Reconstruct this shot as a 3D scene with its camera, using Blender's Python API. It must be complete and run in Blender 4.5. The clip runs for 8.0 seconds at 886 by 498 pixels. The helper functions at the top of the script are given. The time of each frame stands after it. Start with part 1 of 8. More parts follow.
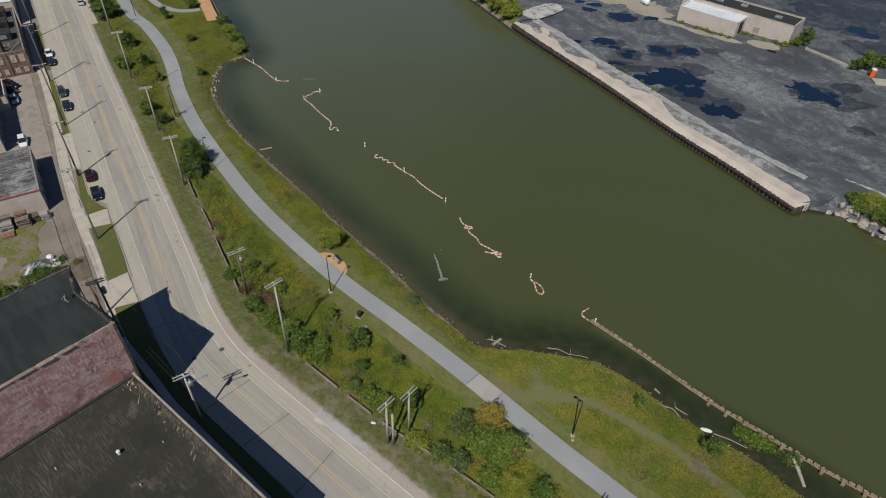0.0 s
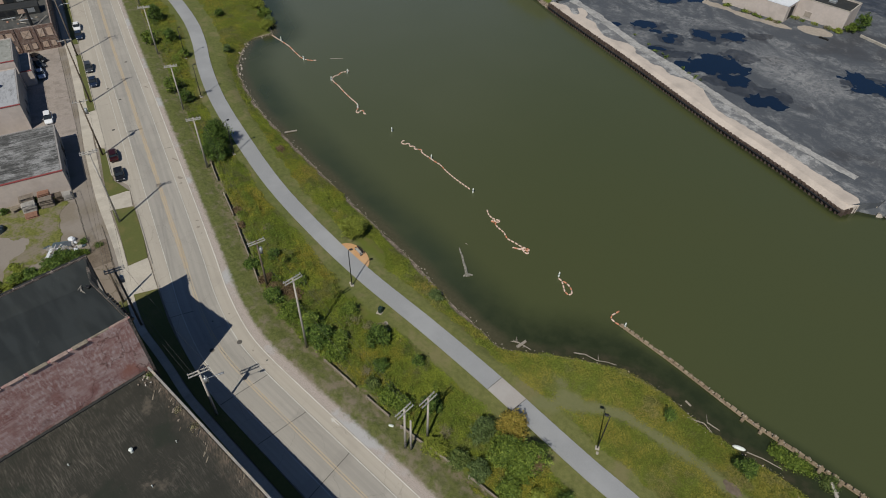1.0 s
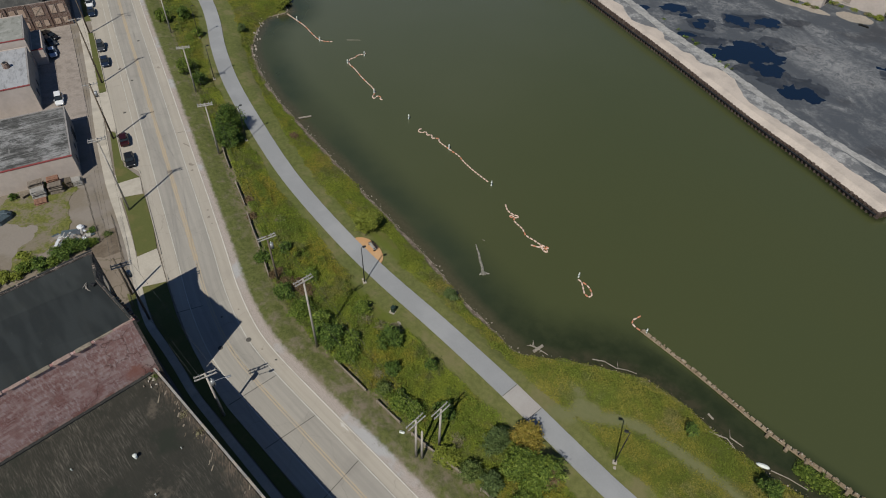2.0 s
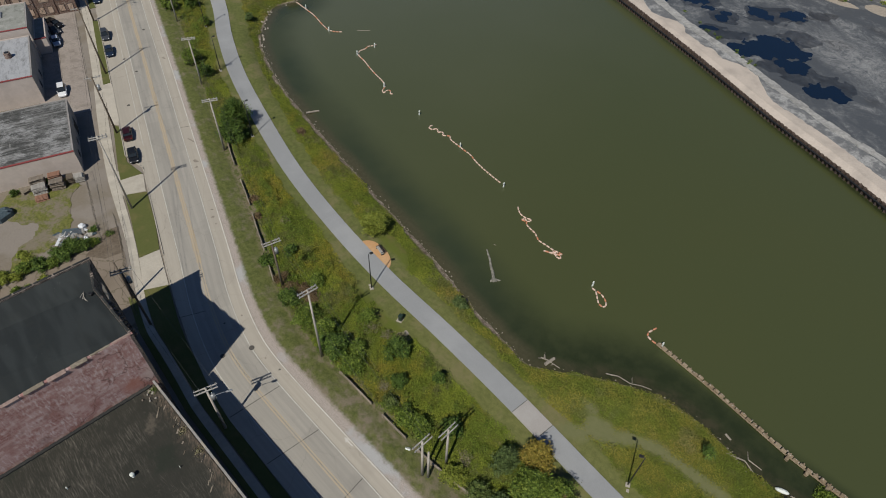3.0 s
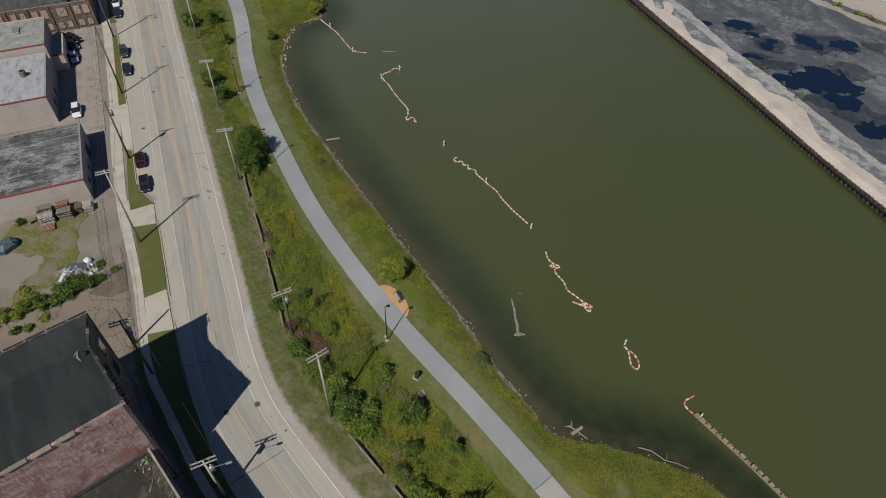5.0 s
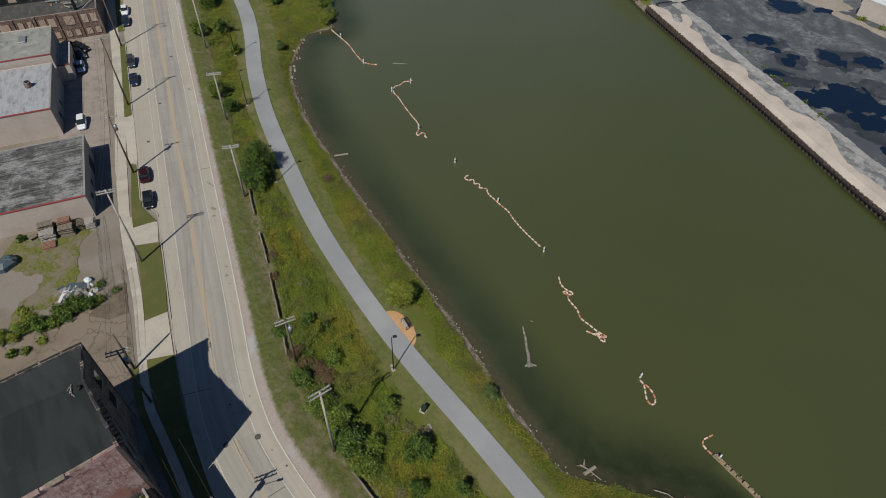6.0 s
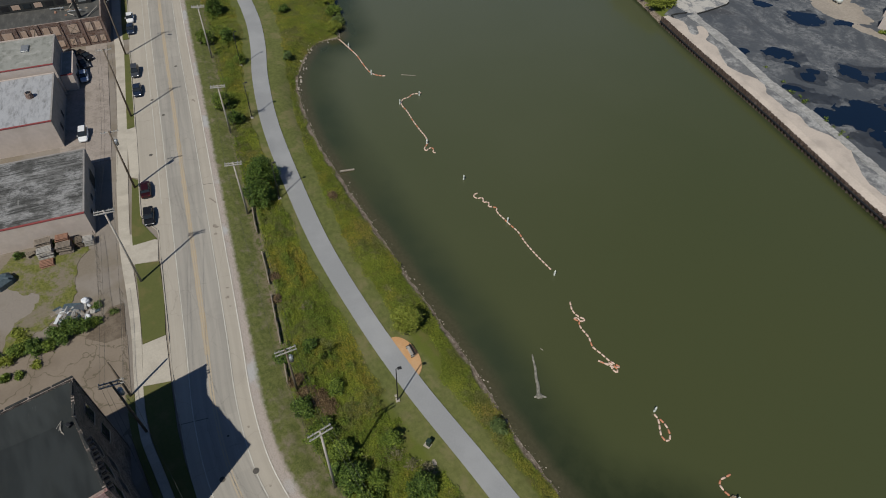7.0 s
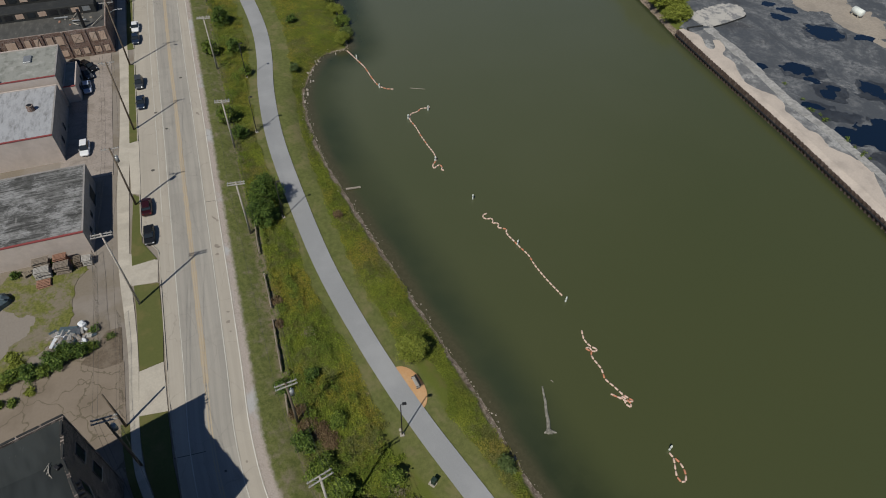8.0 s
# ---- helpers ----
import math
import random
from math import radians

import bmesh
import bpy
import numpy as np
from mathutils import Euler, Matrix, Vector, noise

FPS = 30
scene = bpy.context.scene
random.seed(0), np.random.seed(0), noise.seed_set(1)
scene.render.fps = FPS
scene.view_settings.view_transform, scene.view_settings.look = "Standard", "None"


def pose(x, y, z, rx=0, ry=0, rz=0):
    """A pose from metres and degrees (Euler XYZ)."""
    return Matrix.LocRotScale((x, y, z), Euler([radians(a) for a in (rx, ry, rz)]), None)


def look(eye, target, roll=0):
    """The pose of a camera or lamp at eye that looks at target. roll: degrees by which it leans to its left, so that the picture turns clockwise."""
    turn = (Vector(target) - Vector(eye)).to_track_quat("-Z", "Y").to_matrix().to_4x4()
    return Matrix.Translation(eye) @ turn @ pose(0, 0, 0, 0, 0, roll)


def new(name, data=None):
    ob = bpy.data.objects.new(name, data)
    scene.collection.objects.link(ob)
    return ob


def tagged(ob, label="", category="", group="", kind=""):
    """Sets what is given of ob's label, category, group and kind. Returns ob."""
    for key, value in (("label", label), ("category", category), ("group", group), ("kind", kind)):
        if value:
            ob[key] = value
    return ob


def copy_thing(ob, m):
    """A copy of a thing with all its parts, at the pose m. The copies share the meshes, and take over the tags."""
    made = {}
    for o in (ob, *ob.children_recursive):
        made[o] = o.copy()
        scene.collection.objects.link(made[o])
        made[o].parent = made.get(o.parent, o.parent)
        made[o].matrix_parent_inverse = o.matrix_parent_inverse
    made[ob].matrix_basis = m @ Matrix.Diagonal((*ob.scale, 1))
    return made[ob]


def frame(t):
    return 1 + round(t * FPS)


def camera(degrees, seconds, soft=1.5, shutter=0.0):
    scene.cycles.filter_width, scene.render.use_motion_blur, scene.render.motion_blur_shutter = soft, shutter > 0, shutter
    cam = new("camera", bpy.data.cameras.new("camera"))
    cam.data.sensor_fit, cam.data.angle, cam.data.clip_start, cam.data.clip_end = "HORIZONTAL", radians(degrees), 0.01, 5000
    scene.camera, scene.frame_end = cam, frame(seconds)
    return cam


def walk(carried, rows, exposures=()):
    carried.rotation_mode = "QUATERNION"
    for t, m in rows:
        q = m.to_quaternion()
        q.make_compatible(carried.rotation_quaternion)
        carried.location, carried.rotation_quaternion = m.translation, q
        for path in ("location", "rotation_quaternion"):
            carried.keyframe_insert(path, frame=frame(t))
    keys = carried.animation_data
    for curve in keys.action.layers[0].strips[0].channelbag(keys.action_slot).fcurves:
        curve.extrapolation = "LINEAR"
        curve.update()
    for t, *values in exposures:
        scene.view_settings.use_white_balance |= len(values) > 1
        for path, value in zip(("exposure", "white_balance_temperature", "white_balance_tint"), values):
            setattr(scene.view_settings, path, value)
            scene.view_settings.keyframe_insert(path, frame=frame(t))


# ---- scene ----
cam = camera(71.8, 8.0, soft=1.0)
PATH = [
    (0, (1.00, 0.19, 79.24), (-19.56, 26.53, 49.40), 2.5),
    (0.5, (-0.73, 2.21, 79.17), (-21.54, 27.55, 48.64), 2.4),
    (1, (-2.49, 4.10, 79.12), (-23.59, 28.36, 47.94), 2.3),
    (1.5, (-4.39, 5.91, 79.11), (-25.51, 29.32, 47.26), 2.4),
    (3, (-10.01, 11.16, 79.23), (-30.80, 32.77, 45.95), 2.4),
    (3.5, (-11.93, 12.90, 79.25), (-33.05, 34.13, 45.94), 2.4),
    (4, (-13.85, 14.57, 79.28), (-35.13, 35.69, 45.99), 2.4),
    (4.5, (-15.77, 16.23, 79.31), (-37.32, 37.11, 46.04), 2.3),
    (6, (-21.73, 21.10, 79.45), (-44.02, 41.29, 46.23), 2.2),
    (6.5, (-23.68, 22.70, 79.48), (-46.17, 42.71, 46.28), 2.2),
    (7, (-25.66, 24.22, 79.49), (-48.28, 44.05, 46.29), 2.2),
    (7.5, (-27.70, 25.76, 79.51), (-50.50, 45.43, 46.33), 2.2),
    (8, (-29.71, 27.25, 79.54), (-52.70, 46.76, 46.41), 2.2),
]
walk(cam, [(t, look(eye, target, roll)) for t, eye, target, roll in PATH], exposures=[(0, -0.27), (3.5, -0.3), (6, -0.33), (8, -0.35)])

# ---------------------------------------------------------------- light
SUN_EL, SUN_AZ = radians(51.5), math.atan2(0.38, -0.925)
SUN_DIR = Vector((math.sin(SUN_AZ) * math.cos(SUN_EL), math.cos(SUN_AZ) * math.cos(SUN_EL), math.sin(SUN_EL)))
world = bpy.data.worlds.new("sky")
scene.world = world
world.use_nodes = True
wn = world.node_tree
sky = wn.nodes.new("ShaderNodeTexSky")
sky.sky_type, sky.sun_disc = "NISHITA", False
sky.sun_elevation, sky.sun_rotation = SUN_EL, SUN_AZ
wn.links.new(sky.outputs[0], wn.nodes["Background"].inputs[0])
sky.air_density, sky.dust_density, sky.ozone_density = 0.75, 0.15, 6.5
wn.nodes["Background"].inputs[1].default_value = 0.070
lamp = bpy.data.lights.new("sun", "SUN")
lamp.energy, lamp.angle, lamp.color = 4.75, radians(0.53), (1.0, 0.965, 0.862)
new("sun", lamp).matrix_world = look(SUN_DIR * 300, (0, 0, 0))

WATER, SITE = -2.24, 0.0

# ---------------------------------------------------------------- materials


class Nodes:
    def __init__(self, name):
        self.m = bpy.data.materials.new(name)
        self.m.use_nodes = True
        self.t = self.m.node_tree
        self.b = self.t.nodes["Principled BSDF"]
        self.pos = self.t.nodes.new("ShaderNodeNewGeometry").outputs["Position"]

    def val(self, sock, v):
        if isinstance(v, bpy.types.NodeSocket):
            self.t.links.new(v, sock)
        else:
            sock.default_value = v

    def noise(self, scale, detail=4.0, rough=0.55, vec=None, distort=0.0):
        n = self.t.nodes.new("ShaderNodeTexNoise")
        n.inputs["Scale"].default_value, n.inputs["Detail"].default_value = scale, detail
        n.inputs["Roughness"].default_value, n.inputs["Distortion"].default_value = rough, distort
        self.t.links.new(vec or self.pos, n.inputs["Vector"])
        return n.outputs["Fac"]

    def mapped(self, rot=0.0, sx=1.0, sy=1.0, sz=1.0):
        n = self.t.nodes.new("ShaderNodeMapping")
        n.inputs["Rotation"].default_value = (0, 0, rot)
        n.inputs["Scale"].default_value = (sx, sy, sz)
        r = self.t.nodes.new("ShaderNodeMapping")
        r.inputs["Rotation"].default_value = (0, 0, rot)
        n.inputs["Rotation"].default_value = (0, 0, 0)
        self.t.links.new(self.pos, r.inputs["Vector"])
        self.t.links.new(r.outputs[0], n.inputs["Vector"])
        return n.outputs[0]

    def warped(self, scale, amount):
        n = self.t.nodes.new("ShaderNodeTexNoise")
        n.inputs["Scale"].default_value, n.inputs["Detail"].default_value = scale, 4.0
        self.t.links.new(self.pos, n.inputs["Vector"])
        s = self.t.nodes.new("ShaderNodeVectorMath")
        s.operation = "MULTIPLY_ADD"
        self.t.links.new(n.outputs["Color"], s.inputs[0])
        s.inputs[1].default_value = (amount, amount, amount)
        self.t.links.new(self.pos, s.inputs[2])
        return s.outputs[0]

    def ramp(self, fac, a, b):
        n = self.t.nodes.new("ShaderNodeMapRange")
        n.interpolation_type = "SMOOTHSTEP"
        self.val(n.inputs["Value"], fac)
        n.inputs["From Min"].default_value, n.inputs["From Max"].default_value = a, b
        return n.outputs["Result"]

    def math(self, op, a, b=0.0):
        n = self.t.nodes.new("ShaderNodeMath")
        n.operation = op
        self.val(n.inputs[0], a)
        self.val(n.inputs[1], b)
        return n.outputs[0]

    def mix(self, fac, a, b):
        n = self.t.nodes.new("ShaderNodeMix")
        n.data_type = "RGBA"
        self.val(n.inputs["Factor"], fac)
        self.val(n.inputs["A"], a if isinstance(a, bpy.types.NodeSocket) else (*a, 1))
        self.val(n.inputs["B"], b if isinstance(b, bpy.types.NodeSocket) else (*b, 1))
        return n.outputs["Result"]

    def attr(self, name):
        n = self.t.nodes.new("ShaderNodeAttribute")
        n.attribute_name = name
        return n.outputs["Fac"]

    def island(self):
        return self.t.nodes.new("ShaderNodeNewGeometry").outputs["Random Per Island"]

    def objrand(self):
        return self.t.nodes.new("ShaderNodeObjectInfo").outputs["Random"]

    def voronoi(self, scale, feature="F1", vec=None):
        n = self.t.nodes.new("ShaderNodeTexVoronoi")
        n.feature = feature
        n.inputs["Scale"].default_value = scale
        self.t.links.new(vec or self.pos, n.inputs["Vector"])
        return n.outputs["Distance"]

    def brick(self, w, h, c1, c2, mortar, vec, size=0.012):
        n = self.t.nodes.new("ShaderNodeTexBrick")
        self.t.links.new(vec, n.inputs["Vector"])
        n.inputs["Scale"].default_value = 1.0
        n.inputs["Brick Width"].default_value, n.inputs["Row Height"].default_value = w, h
        n.inputs["Mortar Size"].default_value = size
        for k, c in (("Color1", c1), ("Color2", c2), ("Mortar", mortar)):
            n.inputs[k].default_value = (*c, 1)
        return n.outputs["Color"]

    def bump(self, height, strength=0.3, dist=0.05):
        n = self.t.nodes.new("ShaderNodeBump")
        n.inputs["Strength"].default_value, n.inputs["Distance"].default_value = strength, dist
        self.t.links.new(height, n.inputs["Height"])
        self.t.links.new(n.outputs[0], self.b.inputs["Normal"])

    def done(self, color, rough=0.8, metal=0.0, spec=0.3):
        self.val(self.b.inputs["Base Color"], color if isinstance(color, bpy.types.NodeSocket) else (*color, 1))
        self.val(self.b.inputs["Roughness"], rough)
        self.b.inputs["Metallic"].default_value = metal
        self.b.inputs["Specular IOR Level"].default_value = spec
        return self.m


def speckled(name, c1, c2, c3=None, fine=6.0, large=0.25, rough=0.85, spec=0.25, bump=0.25, dist=0.03, metal=0.0, per=0.0):
    """A worn surface: two tones in fine grain, and stains of a third tone in large patches."""
    n = Nodes(name)
    g = n.noise(fine, 5)
    col = n.mix(n.ramp(g, 0.3, 0.7), c1, c2)
    if c3:
        col = n.mix(n.math("MULTIPLY", n.ramp(n.noise(large, 4, 0.6), 0.42, 0.72), 0.75), col, c3)
    if per:
        col = n.mix(n.math("MULTIPLY", n.objrand(), per), col, tuple(v * 0.55 for v in c1))
    if bump:
        n.bump(g, bump, dist)
    return n.done(col, rough, metal, spec)


def road_material(name, c1, c2, dark):
    n = Nodes(name)
    com = n.t.nodes.new("ShaderNodeCombineXYZ")
    n.t.links.new(n.math("MULTIPLY", n.attr("along"), 0.045), com.inputs[0])
    n.t.links.new(n.math("MULTIPLY", n.attr("across"), 1.5), com.inputs[1])
    streak = n.noise(1.0, 5, 0.6, com.outputs[0])
    grain = n.noise(9.0, 4)
    blot = n.noise(0.22, 5, 0.6)
    col = n.mix(n.ramp(streak, 0.35, 0.68), c1, c2)
    col = n.mix(n.math("MULTIPLY", n.ramp(grain, 0.4, 0.75), 0.3), col, dark)
    col = n.mix(n.math("MULTIPLY", n.ramp(blot, 0.5, 0.72), 0.4), col, dark)
    col = n.mix(n.math("MULTIPLY", n.objrand(), 0.28), col, dark)
    crack = n.voronoi(0.12, "DISTANCE_TO_EDGE", n.warped(0.4, 2.0))
    col = n.mix(n.math("MULTIPLY", n.math("LESS_THAN", crack, 0.004), 0.22), col, tuple(v * 0.4 for v in dark))
    n.bump(grain, 0.15, 0.01)
    return n.done(col, 0.85, 0, 0.25)


M = {}
M["lane"] = road_material("lane_concrete", (0.362, 0.336, 0.298), (0.300, 0.281, 0.252), (0.235, 0.22, 0.198))
M["shoulder"] = road_material("shoulder_concrete", (0.415, 0.375, 0.32), (0.37, 0.335, 0.285), (0.31, 0.28, 0.24))
M["kerb"] = speckled("kerb_concrete", (0.45, 0.41, 0.35), (0.38, 0.345, 0.295), (0.28, 0.25, 0.21), 4, 0.5, per=0.25)
M["walk"] = speckled("sidewalk_concrete", (0.50, 0.455, 0.385), (0.44, 0.40, 0.34), (0.36, 0.325, 0.275), 4, 0.35, per=0.3)
M["trail"] = speckled("trail_paving", (0.286, 0.290, 0.296), (0.252, 0.257, 0.264), (0.325, 0.328, 0.334), 10, 0.12, per=0.08)
M["trailtan"] = speckled("trail_crossing_paving", (0.36, 0.335, 0.315), (0.315, 0.294, 0.28), (0.38, 0.362, 0.345), 10, 0.3)
M["padtan"] = speckled("tan_pad", (0.50, 0.29, 0.14), (0.44, 0.25, 0.12), (0.52, 0.34, 0.19), 12, 0.6)
M["white_line"] = speckled("white_road_paint", (0.66, 0.64, 0.60), (0.55, 0.52, 0.47), (0.38, 0.35, 0.31), 3, 0.3, bump=0)
M["worn_line"] = speckled("worn_white_road_paint", (0.56, 0.54, 0.49), (0.43, 0.41, 0.365), (0.37, 0.345, 0.305), 3, 0.3, bump=0)
M["yellow_line"] = speckled("yellow_road_paint", (0.425, 0.338, 0.228), (0.375, 0.325, 0.26), (0.345, 0.317, 0.277), 2.5, 0.4, bump=0)
M["joint"] = speckled("road_joint_tar", (0.07, 0.065, 0.06), (0.11, 0.10, 0.09), fine=5)
M["ochre_band"] = speckled("worn_ochre_paint_traces", (0.40, 0.315, 0.205), (0.36, 0.30, 0.225), (0.33, 0.285, 0.235), 4, 0.5)
M["patch_tar"] = speckled("brownish_repair_patch", (0.27, 0.235, 0.195), (0.20, 0.172, 0.145), (0.31, 0.275, 0.235), 5, 1.2)
M["gravel"] = speckled("gravel", (0.36, 0.325, 0.285), (0.22, 0.20, 0.18), (0.40, 0.38, 0.36), 5, 0.3, bump=0.6, dist=0.06)
M["dark_metal"] = speckled("black_painted_steel", (0.012, 0.012, 0.014), (0.02, 0.02, 0.022), fine=8, rough=0.5, spec=0.4, bump=0)
M["grey_metal"] = speckled("galvanised_steel", (0.36, 0.37, 0.38), (0.28, 0.29, 0.30), fine=6, rough=0.45, metal=0.5, bump=0)
M["pole_wood"] = speckled("weathered_pole_wood", (0.42, 0.385, 0.34), (0.30, 0.27, 0.235), (0.46, 0.43, 0.39), 7, 0.6)
M["pole_dark"] = speckled("creosoted_pole_wood", (0.10, 0.08, 0.06), (0.15, 0.12, 0.09), (0.18, 0.15, 0.12), 7, 0.6)
M["arm_wood"] = speckled("silvered_crossarm_wood", (0.42, 0.40, 0.37), (0.32, 0.30, 0.28), fine=9)
M["rail_wood"] = speckled("weathered_rail", (0.29, 0.245, 0.19), (0.17, 0.143, 0.112), (0.36, 0.31, 0.25), 5, 0.8, per=0.5)
M["drowned_wood"] = speckled("grey_drowned_wood", (0.30, 0.28, 0.24), (0.12, 0.115, 0.095), (0.20, 0.19, 0.16), 2.2, 0.8, bump=0.6, dist=0.06)
M["driftwood"] = speckled("bleached_driftwood", (0.34, 0.30, 0.25), (0.20, 0.175, 0.145), fine=9)
M["tan_wall"] = speckled("tan_wall_paint", (0.50, 0.435, 0.395), (0.46, 0.40, 0.365), (0.40, 0.345, 0.31), 1.5, 0.3, bump=0.1)
M["grey_wall"] = speckled("grey_block_wall", (0.30, 0.28, 0.27), (0.25, 0.235, 0.225), (0.20, 0.19, 0.18), 2, 0.4)
M["red_trim"] = speckled("red_painted_fascia", (0.26, 0.06, 0.06), (0.20, 0.05, 0.05), fine=4, bump=0)
M["white_roof"] = speckled("white_coated_roof", (0.66, 0.68, 0.72), (0.60, 0.62, 0.66), (0.50, 0.51, 0.53), 2, 0.3, bump=0.05)
M["glass"] = Nodes("dark_glass").done((0.02, 0.025, 0.03), 0.06, 0, 0.6)
M["rubber"] = speckled("tyre_rubber", (0.012, 0.012, 0.012), (0.02, 0.02, 0.02), fine=10)
M["rust"] = speckled("rusted_sheet_pile_steel", (0.105, 0.074, 0.060), (0.052, 0.038, 0.033), (0.17, 0.135, 0.115), 5, 0.8, rough=0.8, per=0.6)
M["sand"] = speckled("pale_sand", (0.51, 0.443, 0.388), (0.45, 0.388, 0.338), (0.35, 0.305, 0.27), 3, 0.2, bump=0.3)
n = Nodes("pale_concrete_rubble")
g = n.noise(2.0, 6, 0.7)
c = n.mix(n.ramp(g, 0.3, 0.7), (0.26, 0.25, 0.24), (0.47, 0.45, 0.425))
c = n.mix(n.math("MULTIPLY", n.ramp(n.noise(0.35, 7, 0.75), 0.48, 0.64), 0.8), c, n.mix(g, (0.085, 0.086, 0.09), (0.17, 0.168, 0.165)))
n.bump(g, 0.7, 0.1)
M["rubble"] = n.done(c, 0.9, 0, 0.2)
M["edge_slab"] = speckled("weathered_pale_concrete", (0.42, 0.41, 0.395), (0.27, 0.265, 0.26), (0.17, 0.168, 0.168), 1.6, 0.35, bump=0.4, per=0.3)
M["rock"] = speckled("pale_riprap_rock", (0.44, 0.39, 0.335), (0.31, 0.27, 0.23), (0.23, 0.20, 0.17), 3, 0.8, bump=0.5, per=0.5)
M["timber"] = speckled("old_breakwater_timber", (0.31, 0.235, 0.155), (0.15, 0.112, 0.076), (0.36, 0.29, 0.21), 4, 0.7, per=0.6)
M["float_orange"] = speckled("faded_orange_float", (0.52, 0.20, 0.11), (0.48, 0.24, 0.16), fine=3, rough=0.5, bump=0, per=0.2)
M["float_pale"] = speckled("bleached_float", (0.66, 0.50, 0.42), (0.58, 0.40, 0.32), fine=3, rough=0.5, bump=0, per=0.2)
M["marker_white"] = speckled("white_marker_plastic", (0.72, 0.74, 0.70), (0.62, 0.66, 0.62), fine=3, rough=0.4, bump=0)
M["wire"] = speckled("wire_sheath", (0.05, 0.05, 0.05), (0.07, 0.07, 0.07), fine=3, bump=0)
M["bark"] = speckled("bark", (0.10, 0.08, 0.06), (0.16, 0.13, 0.10), fine=8)


def roofing(name, base, light, rot, sx, sy, amount, stain=None, large=0.2):
    n = Nodes(name)
    s = n.noise(1.0, 6, 0.7, n.mapped(rot, sx, sy, 1.0))
    col = n.mix(n.math("MULTIPLY", n.ramp(s, 0.45, 0.75), amount), base, light)
    g = n.noise(5.0, 4)
    col = n.mix(n.math("MULTIPLY", n.ramp(g, 0.4, 0.8), 0.25), col, tuple(v * 0.5 for v in base))
    if stain:
        col = n.mix(n.math("MULTIPLY", n.ramp(n.noise(large, 5, 0.65), 0.5, 0.72), 0.8), col, stain)
    n.bump(g, 0.3, 0.02)
    return n.done(col, 0.85, 0, 0.25)


def membrane():
    """Black roofing felt laid in long strips, with faint pale bands at the laps and a few scuffs."""
    n = Nodes("black_roof_membrane")
    strips = n.noise(1.0, 2, 0.4, n.mapped(0.05, 0.02, 0.75, 1.0))
    col = n.mix(n.ramp(strips, 0.38, 0.62), (0.022, 0.026, 0.027), (0.032, 0.037, 0.038))
    col = n.mix(n.math("MULTIPLY", n.ramp(n.noise(0.35, 6, 0.7), 0.5, 0.72), 0.5), col, (0.030, 0.033, 0.031))
    scuff = n.math("MULTIPLY", n.ramp(n.noise(1.0, 6, 0.75, n.mapped(0.4, 0.8, 3.0, 1.0)), 0.62, 0.72), n.ramp(n.noise(0.12, 4), 0.5, 0.62))
    col = n.mix(n.math("MULTIPLY", scuff, 0.5), col, (0.09, 0.092, 0.09))
    n.bump(n.noise(4.0, 4), 0.25, 0.02)
    return n.done(col, 0.85, 0, 0.25)


M["black_membrane"] = membrane()


